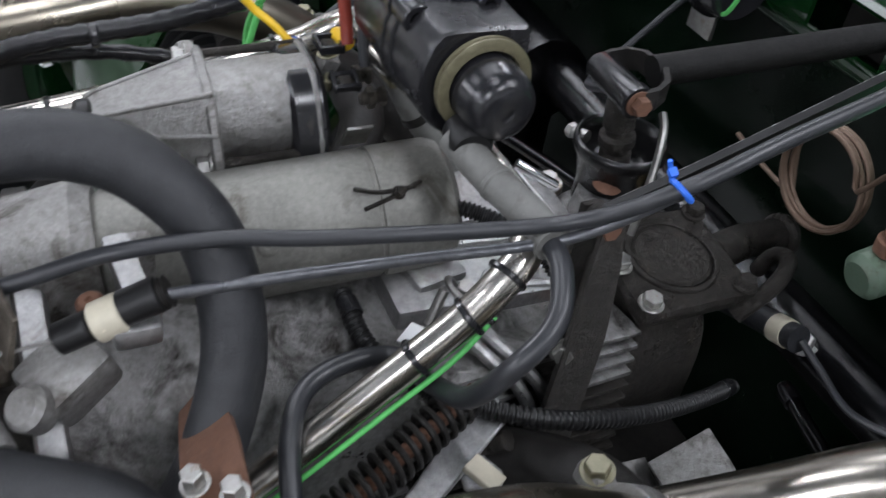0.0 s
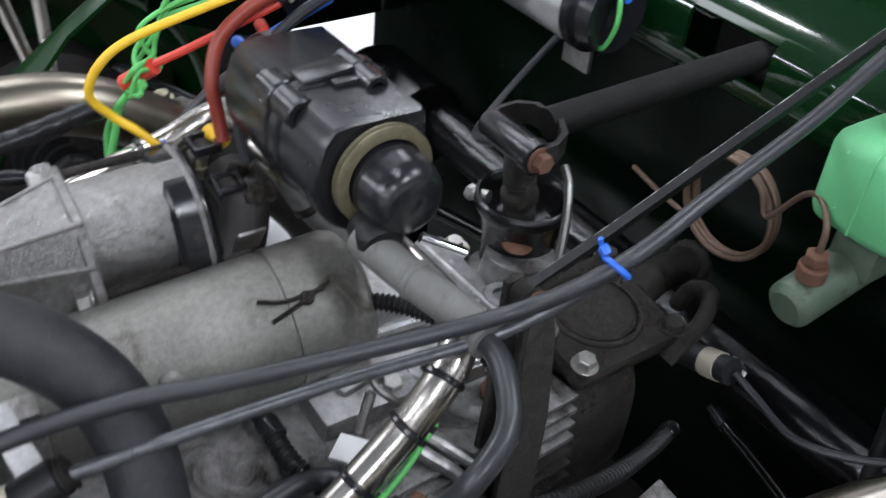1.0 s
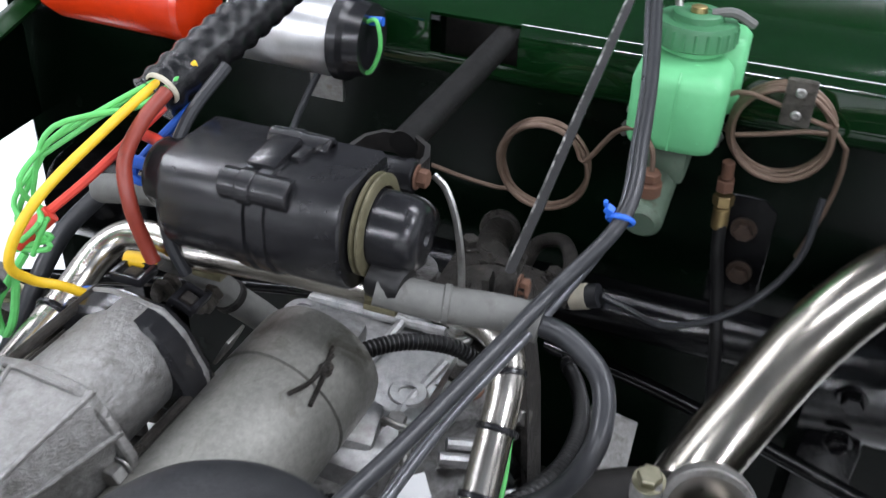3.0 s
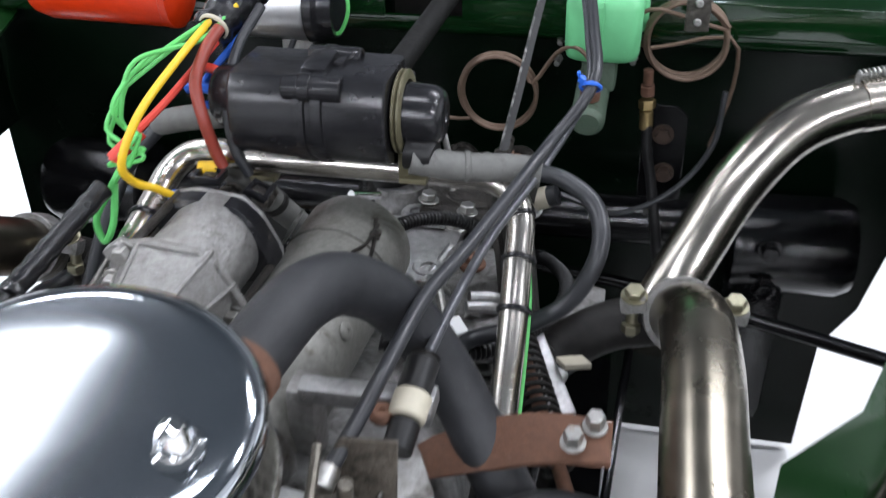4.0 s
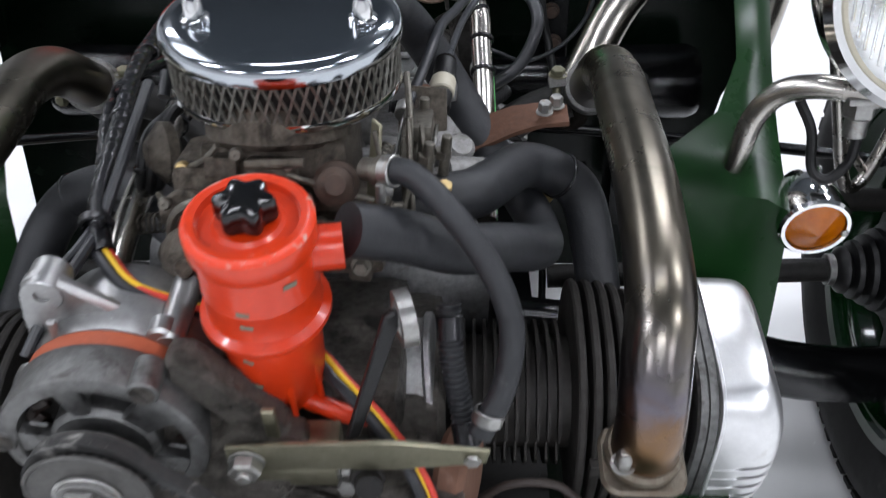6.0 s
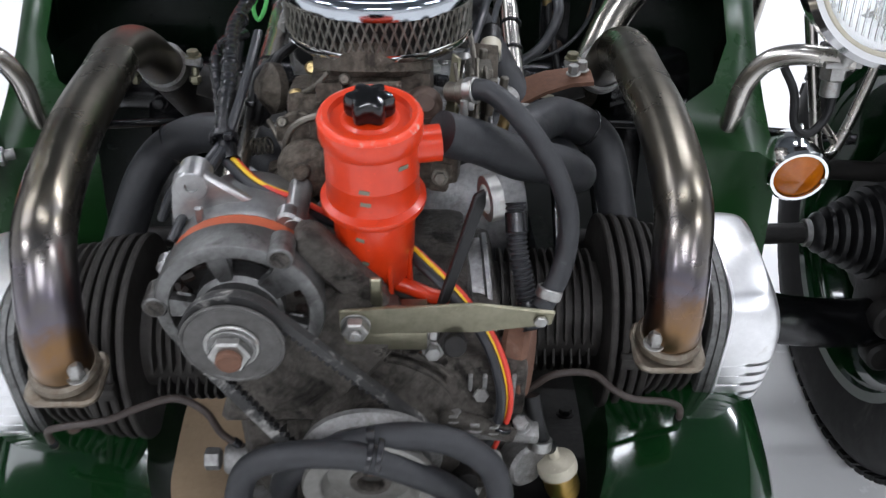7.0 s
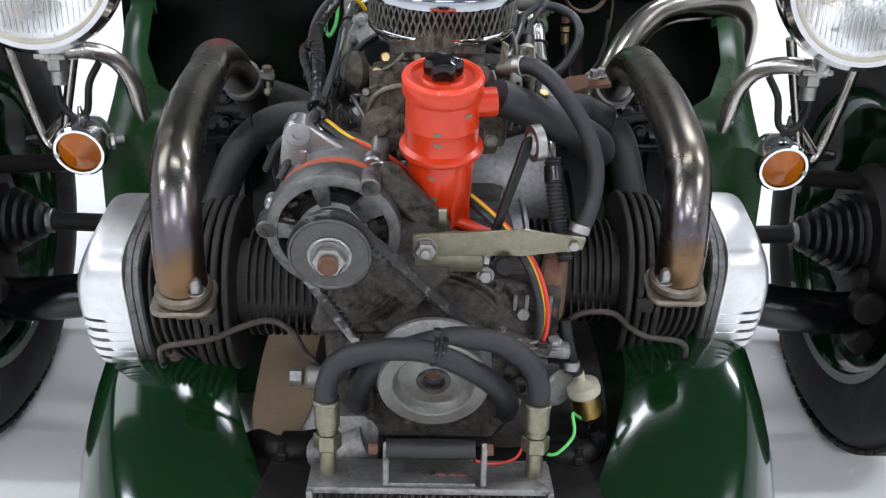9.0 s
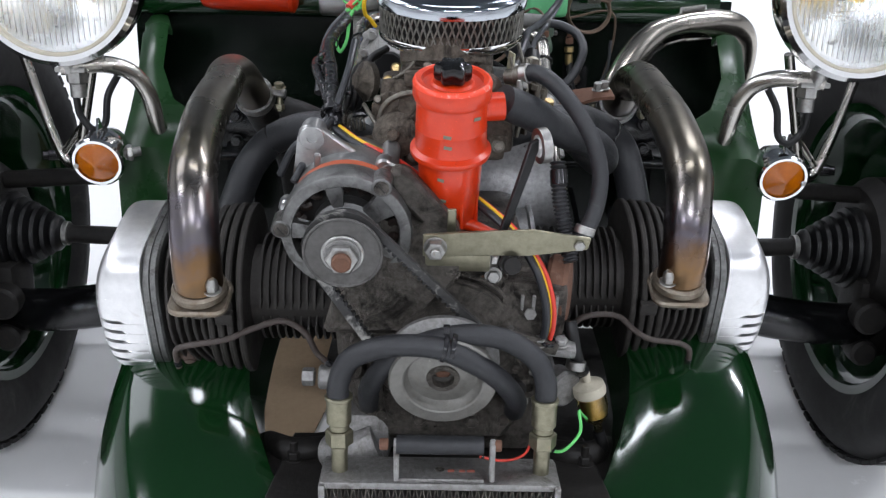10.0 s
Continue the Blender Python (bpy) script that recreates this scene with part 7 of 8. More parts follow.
def build_cable_bracket():
    k = thing("cable_bracket", (0.07, 0.05, 0.54), "bright cast-alloy arm that holds the cable adjuster", "bracket")
    part("arm", join(box((0.066, 0.050, 0.5445), (0.060, 0.013, 0.010), 0.003, (0, 4, 6)), box((0.096, 0.047, 0.546), (0.022, 0.022, 0.012), 0.004)), CAST_BRIGHT, k)
    part("thread", tube([(0.0955, 0.036, 0.5525), (0.0985, 0.062, 0.5645)], 0.0072, 14, waves=9, amp=0.0006), BLACK_MATT, k, "black threaded adjuster")
    part("pillar", box((0.036, 0.055, 0.52), (0.016, 0.02, 0.05), 0.004), CAST, k)
    part("lever", join(disc((0.106, 0.004, 0.512), (0.3, -0.6, 0.8), 0.011, 0.016, 0.003), box((0.092, 0.016, 0.518), (0.034, 0.036, 0.022), 0.006, (20, 0, 30))), CAST, k)
    part("rivet", screw((0.084, 0.030, 0.551), (0.1, -0.2, 1), 0.0065, 0.004), RUST, k)
    part("barrel", tube([(0.10, -0.028, 0.512), (0.125, -0.02, 0.508)], 0.012, 16), CAST, k)
    return k


build_cable_bracket()


def build_rusty_bracket():
    k = thing("rusty_bracket", (0.14, 0.06, 0.51), "rust-brown twisted flat steel bracket", "bracket")
    rows = []
    for x, y, z, tw, w in ((0.084, 0.072, 0.477, 48, 0.010), (0.098, 0.0705, 0.489, 46, 0.0115), (0.115, 0.069, 0.499, 42, 0.013), (0.131, 0.068, 0.507, 36, 0.014), (0.150, 0.066, 0.516, 28, 0.014), (0.172, 0.064, 0.522, 18, 0.0135), (0.193, 0.064, 0.522, 10, 0.013)):
        a = radians(tw)
        rows.append([(x, y + w * f * math.cos(a), z + w * f * math.sin(a)) for f in (-1, -0.5, 0, 0.5, 1)])
    part("strap", sheet(rows, 0.004), RUST, k)
    for dx in (0.180, 0.190):
        part("bolt", join(bolt((dx - 0.006, 0.063 + (dx - 0.185) * 1.4, 0.5255), (0, -0.2, 1), 0.005, 0.008)), STEEL, k)
    return k


build_rusty_bracket()


# ---- wiring loom ----
def build_loom():
    k = thing("wiring_loom", (-0.1, 0.1, 0.5), "black taped wiring loom", "wiring loom")
    part("trunk", tube([(-0.055, 0.36, 0.70), (-0.062, 0.31, 0.685), (-0.075, 0.27, 0.668), (-0.085, 0.245, 0.655)], 0.0135, 18, waves=12, amp=0.0007), TAPE, k)
    part("trunk", tube([(-0.118, 0.15, 0.592), (-0.130, 0.10, 0.575), (-0.128, 0.03, 0.568), (-0.118, -0.04, 0.556), (-0.112, -0.09, 0.545), (-0.108, -0.130, 0.530), (-0.100, -0.150, 0.515)], 0.0064, 16, waves=26, amp=0.0003), TAPE, k)
    part("trunk", tube([(-0.135, 0.12, 0.545), (-0.142, 0.06, 0.552), (-0.136, -0.01, 0.552), (-0.122, -0.07, 0.542), (-0.108, -0.128, 0.527)], 0.0050, 12, waves=14, amp=0.0004), TAPE, k)
    for line in ([(-0.104, -0.14, 0.525), (-0.115, -0.17, 0.510), (-0.125, -0.185, 0.495), (-0.135, -0.20, 0.475)], [(-0.106, -0.135, 0.527), (-0.12, -0.155, 0.512), (-0.14, -0.16, 0.498), (-0.155, -0.15, 0.47)], [(-0.104, -0.13, 0.53), (-0.095, -0.10, 0.56), (-0.092, -0.05, 0.585)]):
        part("branch", tube(line, 0.0036, 10), CABLE, k)
    for q, d in (((-0.127, 0.06, 0.571), (0.0, 1, 0.05)), ((-0.1285, 0.0, 0.563), (0.05, -1, -0.1)), ((-0.119, -0.035, 0.557), (0.1, -1, -0.15)), ((-0.1125, -0.085, 0.546), (0.05, -0.9, -0.25))):
        part("tie", ring(q, d, 0.0060, 0.0076, 0.005, 18), BLACK_PLASTIC, k)
    part("tie", join(ring((-0.1075, -0.133, 0.5285), (0.05, -0.8, -0.5), 0.008, 0.0105, 0.006, 18), box((-0.102, -0.144, 0.532), (0.006, 0.007, 0.005), 0.001)), BLACK_PLASTIC, k)
    run = [(-0.100, -0.150, 0.515), (-0.078, -0.172, 0.505), (-0.050, -0.172, 0.492), (-0.02, -0.16, 0.470), (0.02, -0.165, 0.458), (0.042, -0.185, 0.448), (0.065, -0.20, 0.430), (0.085, -0.212, 0.405), (0.096, -0.218, 0.375), (0.098, -0.217, 0.345), (0.091, -0.21, 0.315), (0.084, -0.20, 0.285)]
    for m, off, r in ((YELLOW, (0, 0, 0.003), 0.0018), (WIRE_RED, (0.0035, -0.001, 0.001), 0.0021), (CABLE, (-0.0035, -0.0015, 0.0), 0.0038)):
        part("wire", tube([vec(*p) + vec(*off) for p in run], r, 10), m, k, {YELLOW: "yellow wire", WIRE_RED: "red wire", CABLE: "black sleeve"}[m])
    part("tie", ring((0.0975, -0.2165, 0.335), (-0.25, 0.2, -1), 0.0070, 0.0088, 0.004, 18), BLACK_PLASTIC, k)
    # coloured wires that fan out behind the starter
    part("wire", tube([(-0.068, 0.262, 0.672), (-0.079, 0.247, 0.667), (-0.084, 0.20, 0.655), (-0.088, 0.155, 0.640), (-0.096, 0.140, 0.615), (-0.096, 0.150, 0.598), (-0.090, 0.160, 0.590), (-0.084, 0.170, 0.580)], 0.0025, 12), YELLOW, k, "thick yellow wire")
    part("terminal", join(disc((-0.084, 0.170, 0.582), (0.1, 0.2, -1), 0.0042, 0.010)), WIRE_BLUE, k, "blue crimp terminal")
    part("wire", tube([(-0.072, 0.240, 0.664), (-0.075, 0.222, 0.655), (-0.076, 0.205, 0.640), (-0.070, 0.197, 0.620), (-0.066, 0.198, 0.600), (-0.062, 0.198, 0.588)], 0.0039, 14), BROWN_RED, k, "thick red-brown battery cable")
    part("wire", tube([(-0.055, 0.27, 0.67), (-0.062, 0.24, 0.65), (-0.060, 0.212, 0.625), (-0.056, 0.205, 0.600), (-0.048, 0.205, 0.580)], 0.0034, 10), CABLE, k, "dark grey wire")
    part("terminal", join(disc((-0.078, 0.196, 0.587), (1, 0.2, 0), 0.0045, 0.016)), YELLOW, k, "yellow crimp terminal")
    rng = random.Random(4)
    for i in range(4):
        j = [rng.uniform(-0.010, 0.010) for _ in range(9)]
        part("wire", tube([(-0.070, 0.265, 0.672), (-0.085 + j[0], 0.235 + j[1], 0.664 + j[2]), (-0.108 + j[3], 0.205 + j[4], 0.647 + j[5]), (-0.125 + j[6], 0.185 + j[7], 0.632 + j[8]), (-0.118 + j[0], 0.182 + j[3], 0.618 + j[1]), (-0.106 + j[6], 0.172 + j[2], 0.612 + j[5]), (-0.112 + j[4], 0.165, 0.600)], 0.0015, 8), WIRE_GREEN, k, "thin green wire")
    part("wire", tube([(-0.112, 0.165, 0.600), (-0.120, 0.158, 0.585), (-0.131, 0.156, 0.566), (-0.127, 0.154, 0.552), (-0.119, 0.155, 0.566), (-0.116, 0.160, 0.590)], 0.0022, 8), WIRE_GREEN, k, "green wire loop")
    part("wire", tube([(-0.075, 0.24, 0.655), (-0.092, 0.20, 0.632), (-0.108, 0.175, 0.615), (-0.118, 0.165, 0.603)], 0.0024, 8), WIRE_RED, k, "thin red wire")
    part("splice", tube([(-0.103, 0.178, 0.618), (-0.117, 0.165, 0.604)], 0.0048, 12), WIRE_RED, k, "red crimp sleeve")
    part("wire", tube([(-0.060, 0.262, 0.66), (-0.080, 0.235, 0.635), (-0.085, 0.22, 0.622), (-0.07, 0.225, 0.618)], 0.0026, 10), WIRE_BLUE, k, "blue wire")
    part("tie", ring((-0.077, 0.245, 0.664), (-0.1, -0.6, -0.25), 0.0085, 0.010, 0.003, 20), WHITE_PLASTIC, k, "white cable tie")
    return k


build_loom()


# ---- on the bulkhead ----
def build_motor():
    k = thing("wiper_motor", (-0.2, 0.50, 0.57), "silver cylinder motor with an orange-red end can", "motor")
    part("silver_can", turned([(0, 0.031), (0.004, 0.033), (0.085, 0.033), (0.088, 0.031)], (-0.178, 0.482, 0.612), (1, 0, -0.02), 40), POLISHED, k)
    part("end_cap", turned([(0, 0.034), (0.008, 0.034), (0.012, 0.03), (0.024, 0.028)], (-0.090, 0.482, 0.610), (1, 0, 0), 32), BLACK_PLASTIC, k, "black end cap")
    part("red_can", turned([(0, 0.027), (0.004, 0.034), (0.010, 0.0345), (0.011, 0.0335), (0.130, 0.0335), (0.145, 0.029), (0.150, 0.017)], (-0.215, 0.482, 0.616), (-1, 0, 0.02), 44), ORANGE, k, "glossy orange-red can")
    part("wire", tube([(-0.07, 0.475, 0.625), (-0.058, 0.472, 0.630), (-0.054, 0.470, 0.610), (-0.062, 0.470, 0.590), (-0.072, 0.472, 0.588)], 0.0018, 8), WIRE_GREEN, k)
    part("wire", tube([(-0.066, 0.478, 0.627), (-0.055, 0.478, 0.628)], 0.0036, 8), WIRE_BLUE, k)
    part("bracket", join(box((-0.115, 0.53, 0.575), (0.03, 0.07, 0.004), 0.001), box((-0.115, 0.50, 0.560), (0.03, 0.004, 0.03), 0.001)), STEEL, k)
    part("drop_wire", tube([(-0.105, 0.47, 0.585), (-0.115, 0.44, 0.545), (-0.105, 0.40, 0.52), (-0.07, 0.375, 0.535), (-0.03, 0.36, 0.558), (-0.006, 0.352, 0.570)], 0.0028, 8), CABLE, k)
    k.location += vec(-0.012, 0.022, -0.010)
    return k


build_motor()


BOOT = material("oily_rubber_boot", (0.004, 0.004, 0.0045), (0.007, 0.007, 0.007), 0.14, 0, 60, 0.15, (0.02, 0.015, 0.010), 0.66, 30, rough2=0.3)


def build_gear_rod():
    k = thing("gear_change_rod", (0.0, 0.4, 0.5), "black gear-change rod with a bolted fork joint", "gear linkage")
    part("rod", tube([(0.003, 0.374, 0.588), (0.0155, 0.534, 0.6027), (0.019, 0.66, 0.610)], 0.0100, 20), WORN_RUBBER, k)
    # a bent strip goes round the barrel
    part("strip", sheet([[(x, y, z - 0.007), (x, y, z + 0.007)] for x, y, z in ((0.021, 0.356, 0.577), (0.0245, 0.366, 0.581), (0.022, 0.374, 0.585), (0.011, 0.379, 0.588), (-0.012, 0.379, 0.587), (-0.024, 0.373, 0.584), (-0.030, 0.364, 0.580), (-0.031, 0.358, 0.577))], 0.004), BLACK_MATT, k, "bent black fork strip")
    part("barrel", turned([(-0.004, 0.005), (-0.003, 0.0085), (0.0, 0.0100), (0.040, 0.0102), (0.0405, 0.0112), (0.046, 0.0112), (0.047, 0.0100), (0.047, 0.004)], (-0.027, 0.3575, 0.5765), (1.0, -0.03, 0.02), 28), BLACK_PLASTIC, k, "smooth black pivot barrel")
    part("bolt", bolt((0.0205, 0.3555, 0.578), (1.0, -0.05, 0.0), 0.0062, 0.0065), RUST, k, "copper-coloured bolt head")
    part("stem", turned([(0, 0.0105), (0.006, 0.0105), (0.008, 0.0085), (0.012, 0.0085), (0.014, 0.0120), (0.020, 0.0120), (0.022, 0.0085), (0.026, 0.0085), (0.028, 0.0105), (0.040, 0.0100), (0.050, 0.009)], (-0.002, 0.369, 0.520), (0.0, -0.16, 1), 24), OILY, k)
    part("boot", turned([(-0.042, 0.022), (-0.036, 0.0250), (-0.020, 0.0240), (-0.010, 0.0255), (0.000, 0.0275), (0.005, 0.0305), (0.009, 0.0318), (0.0125, 0.0312), (0.0140, 0.0290), (0.0125, 0.0268), (0.006, 0.0250), (-0.004, 0.0225), (-0.010, 0.020), (-0.012, 0.010)], (-0.002, 0.371, 0.523), (0.02, -0.05, 1), 44), BOOT, k, "round rubber boot with rolled rim", flat=60)
    part("screw", join(tube([(-0.014, 0.352, 0.532), (-0.024, 0.348, 0.530)], 0.0042, 12), hexagon((-0.024, 0.348, 0.530), (-1, -0.3, 0), 0.0052, 0.005)), STEEL, k)
    part("grime", turned([(0, 0.010), (0.003, 0.007), (0.004, 0.003)], (0.014, 0.356, 0.512), (0.1, 0, 1), 14), RUST, k)
    w = thing("breather_pipe", (0.05, 0.36, 0.5), "thin bright steel pipe bent beside the gear joint", "pipe")
    part("pipe", tube([(0.026, 0.372, 0.572), (0.036, 0.368, 0.566), (0.046, 0.361, 0.550), (0.053, 0.354, 0.528), (0.056, 0.350, 0.505)], 0.0026, 8), STEEL, w)
    part("pin", tube([(-0.012, 0.300, 0.520), (0.002, 0.325, 0.508)], 0.0036, 12), CHROME, w, "chromed pin")
    g = thing("grey_pipe", (-0.05, 0.242, 0.54), "dull grey pipe dropping behind the starter", "pipe")
    part("pipe", tube([(-0.0724, 0.2177, 0.5793), (-0.0608, 0.2306, 0.5646), (-0.0508, 0.2423, 0.5418), (-0.0418, 0.2616, 0.5151), (-0.036, 0.2803, 0.488)], 0.0092, 18), GREY_RUBBER, g)
    part("band", ring((-0.0508, 0.2423, 0.5418), (0.2, 0.4, -0.7), 0.0091, 0.0104, 0.006, 22), BLACK_MATT, g)
    return k


build_gear_rod()


def build_reservoir():
    k = thing("brake_fluid_reservoir", (0.16, 0.52, 0.55), "pale green plastic brake fluid bottle with round lid", "fluid reservoir")
    def sec(z, hx, hy, dy=0.0, cx=0.1595, cy=0.4855):
        return [(cx + a, cy + dy + b, z + 0.020) for a, b in squircle(hx, hy, 40, 4.6)]
    part("bottle", loft([sec(0.557, 0.026, 0.024), sec(0.559, 0.0295, 0.0275), sec(0.564, 0.0312, 0.0295), sec(0.602, 0.0318, 0.0300), sec(0.607, 0.0305, 0.0290), sec(0.611, 0.0265, 0.0260, 0.002), sec(0.612, 0.021, 0.021, 0.004)]), BOTTLE, k, flat=50)
    part("rear_chamber", loft([sec(z, hx, hy, 0, 0.168, 0.532) for z, hx, hy in ((0.566, 0.024, 0.018), (0.569, 0.028, 0.021), (0.618, 0.028, 0.021), (0.622, 0.024, 0.018))]), BOTTLE, k, flat=50)
    part("seam", tube([(0.1595, 0.4560, 0.580), (0.1595, 0.4552, 0.622), (0.1595, 0.4580, 0.629), (0.1595, 0.4635, 0.6325)], 0.0008, 6), BOTTLE, k)
    part("neck", turned([(0.609, 0.0215), (0.622, 0.0205)], (0.159, 0.514, 0.020), (0, 0, 1), 32), BOTTLE, k)
    lid = part("lid", turned([(0.617, 0.0270), (0.618, 0.0285), (0.630, 0.0278), (0.633, 0.0265), (0.6335, 0.0175), (0.6375, 0.0170), (0.6385, 0.0155), (0.6385, 0.009), (0.6375, 0.0085)], (0.159, 0.514, 0.020), (0, 0, 1), 44), BOTTLE_LID, k, "darker green screw lid")
    for i in range(22):
        a = 2 * math.pi * i / 22
        part("grip", tube([(0.159 + 0.0283 * math.cos(a), 0.514 + 0.0283 * math.sin(a), 0.639), (0.159 + 0.0277 * math.cos(a), 0.514 + 0.0277 * math.sin(a), 0.650)], 0.0012, 6, 1, smooth=False), BOTTLE_LID, lid)
    part("cap_stud", turned([(0.637, 0.006), (0.641, 0.0055), (0.642, 0.003)], (0.159, 0.514, 0.020), (0, 0, 1), 20), BRASS, lid)
    part("wire", tube([(0.144, 0.519, 0.658), (0.139, 0.522, 0.672), (0.146, 0.529, 0.684), (0.166, 0.544, 0.686), (0.20, 0.565, 0.678)], 0.0016, 8), WIRE_GREEN, k)
    part("terminal", tube([(0.146, 0.518, 0.656), (0.142, 0.520, 0.667)], 0.0028, 8), STEEL, k)
    part("connector", tube([(0.168, 0.512, 0.658), (0.182, 0.514, 0.660), (0.196, 0.520, 0.652)], 0.0034, 8), GREY_RUBBER, k)
    m = thing("brake_master_cylinder", (0.155, 0.48, 0.53), "green-grey cast brake cylinder below the bottle", "brake cylinder")
    part("body", join(turned([(0, 0.005), (0, 0.010), (0.004, 0.0142), (0.008, 0.0145), (0.075, 0.0145)], (0.153, 0.4350, 0.5320), (0.02, 1, 0.22), 32), box((0.158, 0.500, 0.562), (0.03, 0.05, 0.035), 0.006)), GREEN_GREY, m)
    part("union", join(disc((0.1535, 0.449, 0.549), (0, -0.1, 1), 0.0085, 0.010), hexagon((0.1535, 0.448, 0.560), (0, -0.1, 1), 0.0068, 0.007)), RUST, m, "rusty brake pipe union")
    for x, z in ((0.118, 0.560), (0.116, 0.540), (0.186, 0.545)):
        part("stud", join(bolt((x, 0.575, z), (0, -1, 0), 0.005, 0.006), disc((x, 0.575, z), (0, -1, 0), 0.0028, 0.022)), STEEL, m)
    return k


build_reservoir()


def coil_pipe(c, r, turns, start, end, label):
    c = vec(*c)
    line = [vec(*p) for p in start]
    for k in range(turns * 14 + 8):
        a = 2 * math.pi * k / 14 + 0.4
        wob = 0.0014 * math.sin(k * 0.7)
        line.append(c + vec((r + wob) * math.cos(a), 0.0042 * k / 14 - 0.006, (r + wob * 0.5) * math.sin(a)))
    line += [vec(*p) for p in end]
    return solid("brake_pipe", tube(line, 0.0019, 8, 3), COPPER, label, "brake pipe", "coiled brake pipes")


coil_pipe((0.072, 0.478, 0.538), 0.0335, 3, [(0.1535, 0.448, 0.566), (0.151, 0.450, 0.582), (0.138, 0.458, 0.590), (0.122, 0.468, 0.580)], [(0.045, 0.486, 0.508), (0.01, 0.488, 0.508), (-0.02, 0.490, 0.512)], "thin tarnished brake pipe wound in loops")
coil_pipe((0.229, 0.505, 0.585), 0.0335, 4, [(0.185, 0.500, 0.606), (0.205, 0.498, 0.613)], [(0.266, 0.520, 0.585), (0.275, 0.525, 0.54), (0.262, 0.525, 0.48)], "thin tarnished brake pipe wound in loops under a clamp")
clampthing = thing("pipe_clamp", (0.235, 0.50, 0.60), "small steel clamp plate with two rivets", "clamp")
part("plate", box((0.235, 0.496, 0.613), (0.020, 0.006, 0.033), 0.002), CAST_DIRTY, clampthing)
for dz in (-0.008, 0.008):
    part("rivet", screw((0.235, 0.493, 0.613 + dz), (0, -1, 0), 0.0035, 0.002), STEEL, clampthing)


def build_brake_hose():
    k = thing("brake_hose", (0.203, 0.508, 0.504), "black brake hose with a rusty union hanging from the brake pipe", "hose")
    part("hose", tube([(0.2035, 0.508, 0.506), (0.206, 0.503, 0.482), (0.2127, 0.4963, 0.4526), (0.222, 0.4813, 0.4061), (0.228, 0.470, 0.365)], 0.0050, 14), RUBBER, k)
    part("ferrule", join(disc((0.2030, 0.5085, 0.500), (-0.05, 0.02, 1), 0.0062, 0.018, 0.001), hexagon((0.2022, 0.508, 0.520), (-0.05, 0.02, 1), 0.0078, 0.009)), BRASS, k, "tarnished hose ferrule")
    part("union", join(hexagon((0.2012, 0.505, 0.534), (-0.05, -0.1, 1), 0.0068, 0.010), disc((0.2008, 0.503, 0.545), (-0.05, -0.1, 1), 0.0045, 0.014)), RUST, k, "rusty pipe union")
    b = thing("pipe_bracket", (0.222, 0.572, 0.45), "dark bracket plate on the bulkhead with rusty bolts", "bracket")
    part("plate", slab([(-0.020, -0.055), (0.022, -0.055), (0.022, 0.040), (0.010, 0.050), (-0.020, 0.050)], (0.222, 0.573, 0.450), (1, 0, 0), (0, 0, 1), 0.006, 0.001), BLACK_GLOSS, b)
    for x, z in ((0.2215, 0.4706), (0.2260, 0.430)):
        part("bolt", join(disc((x, 0.568, z), (0, -1, 0), 0.0105, 0.003), bolt((x, 0.566, z), (0, -1, 0), 0.0078, 0.007)), BROWN_CAST, b, "rusty brown bolt head")
    return k


build_brake_hose()


def build_catch():
    k = thing("bonnet_catch", (0.303, 0.577, 0.62), "small bright metal bonnet catch", "catch")
    part("plate", box((0.303, 0.5775, 0.6245), (0.028, 0.040, 0.003), 0.001, (10, 0, 0)), STEEL, k)
    part("hook", join(box((0.303, 0.566, 0.6275), (0.020, 0.012, 0.005), 0.002, (10, 0, 0)), screw((0.303, 0.586, 0.628), (0, 0, 1), 0.004, 0.003), tube([(0.292, 0.560, 0.628), (0.303, 0.556, 0.632), (0.314, 0.560, 0.628)], 0.0025, 8)), STEEL, k)
    return k


build_catch()


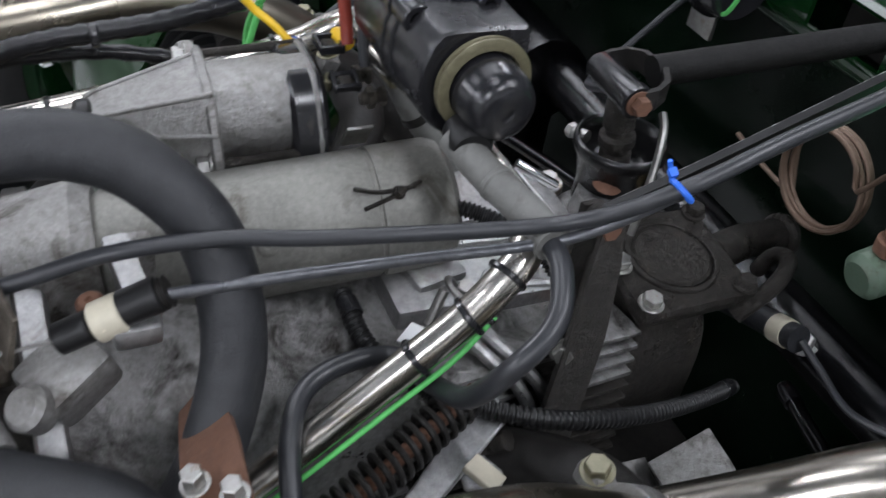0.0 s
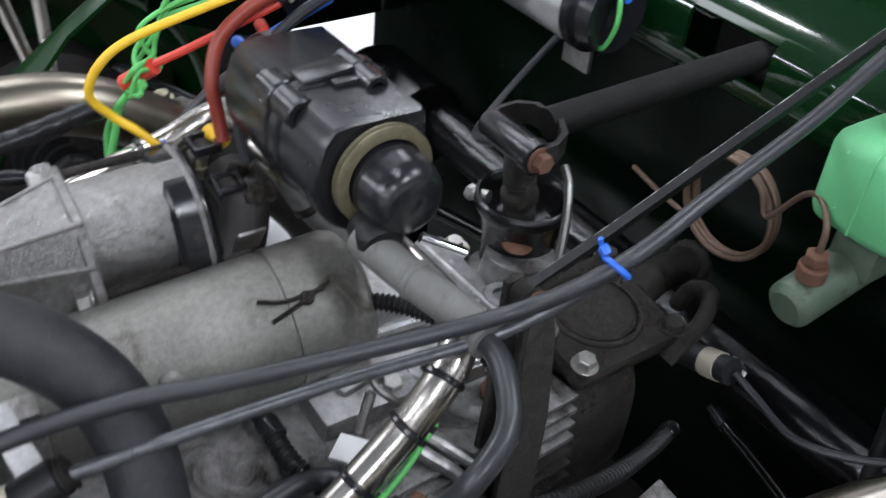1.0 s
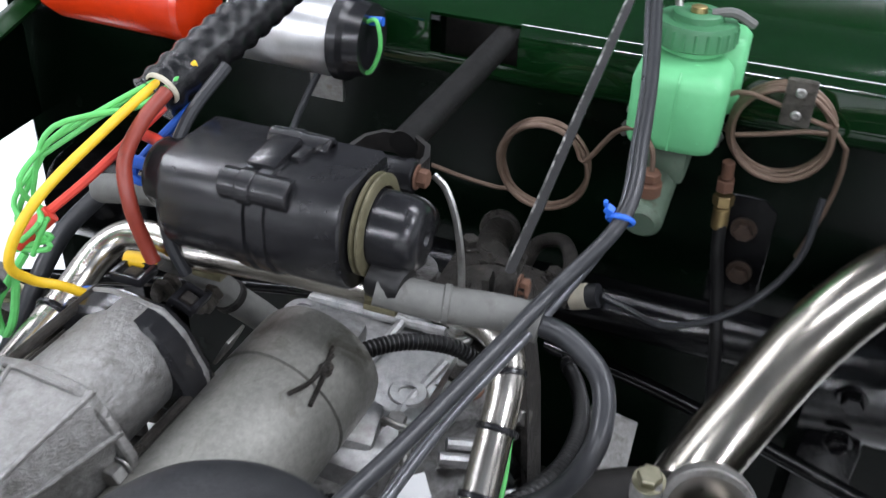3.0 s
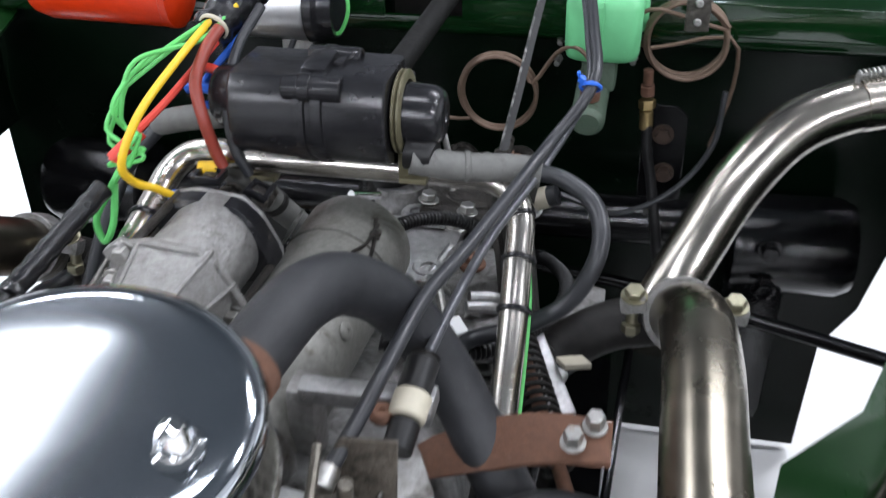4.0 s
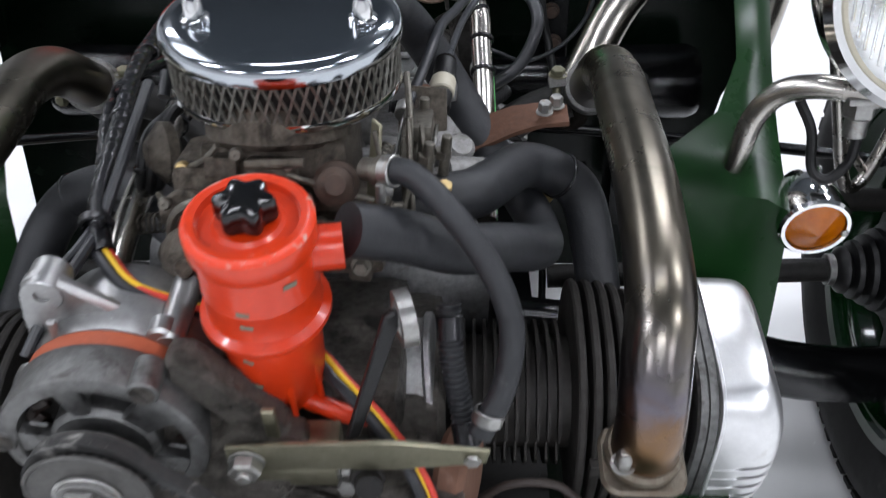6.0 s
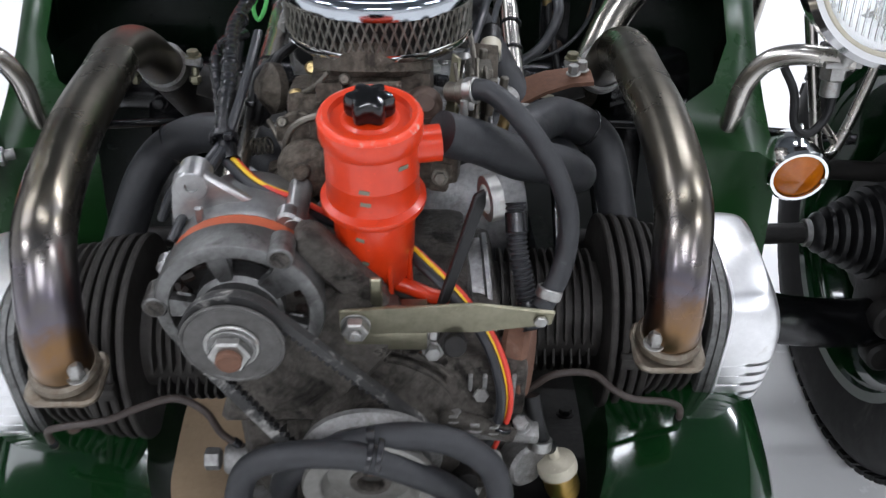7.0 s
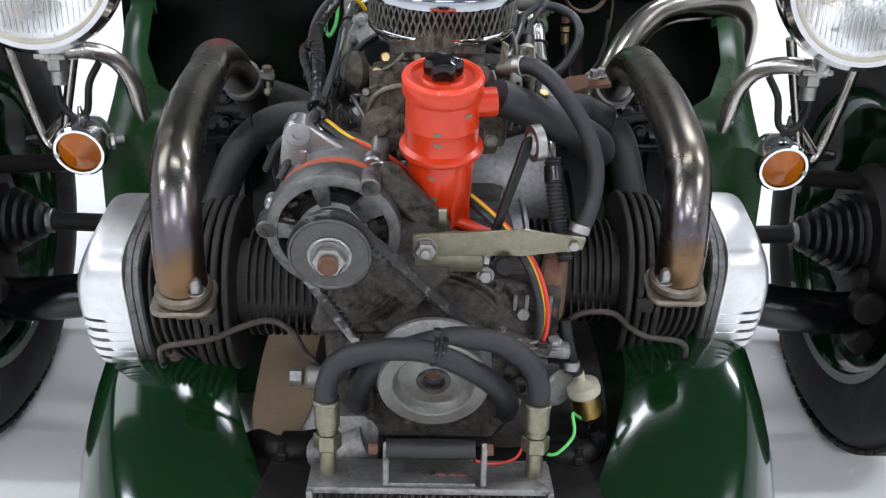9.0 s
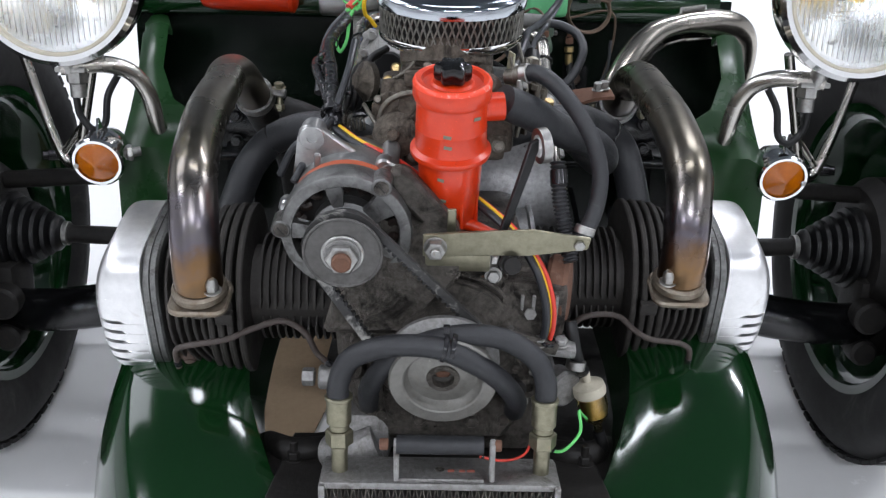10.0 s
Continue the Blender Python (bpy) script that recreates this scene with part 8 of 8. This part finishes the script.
# ---- black chassis under the bay ----
def build_chassis():
    k = thing("chassis", (0, 0.45, 0.2), "glossy black steel chassis beams and axle tube", "chassis")
    part("axle_tube", tube([(-0.38, 0.515, 0.402), (0.38, 0.515, 0.402)], 0.023, 24), BLACK_GLOSS, k)
    for s in (-1, 1):
        part("rail", box((s * 0.17, 0.47, 0.16), (0.05, 0.40, 0.06), 0.006), BLACK_GLOSS, k)
        part("damper_housing", join(turned([(0, 0.030), (0.006, 0.046), (0.10, 0.046), (0.112, 0.040), (0.115, 0.02)], (s * 0.285, 0.50, 0.398), (s, 0, 0.02), 32), box((s * 0.318, 0.49, 0.30), (0.05, 0.07, 0.17), 0.02)), BLACK_GLOSS, k)
        for dz in (0.02, -0.02):
            part("bolt", bolt((s * 0.32, 0.452, 0.398 + dz), (0, -1, 0), 0.008, 0.008), BLACK_GLOSS, k)
    part("bolt", bolt((0.105, 0.495, 0.414), (0, -0.6, 1), 0.0075, 0.006), STEEL, k)
    part("floor_pan", box((0, 0.36, 0.14), (0.30, 0.50, 0.008), 0.002), BLACK_MATT, k)
    part("undertray", box((0.150, 0.02, 0.150), (0.20, 0.46, 0.008), 0.002), BLACK_MATT, k, "black undertray beside the engine")
    for x, y in ((0.10, -0.14), (0.17, -0.10), (0.19, 0.05)):
        part("bolt", bolt((x, y, 0.154), (0, 0, 1), 0.007, 0.006), BLACK_MATT, k)
    for x in (0.13, 0.19, 0.24):
        part("brake_line", tube([(x, 0.15, 0.25), (x + 0.01, 0.30, 0.30), (x + 0.02, 0.45, 0.31)], 0.004, 10), BLACK_GLOSS, k)
    part("alloy_bracket", join(box((0.165, 0.36, 0.40), (0.035, 0.045, 0.005), 0.001, (25, 20, 10)), box((0.15, 0.33, 0.385), (0.022, 0.03, 0.005), 0.001, (-20, 25, 0))), CAST, k, "bare aluminium bracket plate")
    return k


build_chassis()
for side in (-1, 1):
    hose("steering_rod", [(side * 0.08, 0.535, 0.33), (side * 0.183, 0.500, 0.340), (side * 0.30, 0.437, 0.356), (side * 0.46, 0.345, 0.376), (side * 0.56, 0.29, 0.385)], 0.0065, BLACK_GLOSS, "long thin black steering rod across the bay", "steering rod", "steering rods")

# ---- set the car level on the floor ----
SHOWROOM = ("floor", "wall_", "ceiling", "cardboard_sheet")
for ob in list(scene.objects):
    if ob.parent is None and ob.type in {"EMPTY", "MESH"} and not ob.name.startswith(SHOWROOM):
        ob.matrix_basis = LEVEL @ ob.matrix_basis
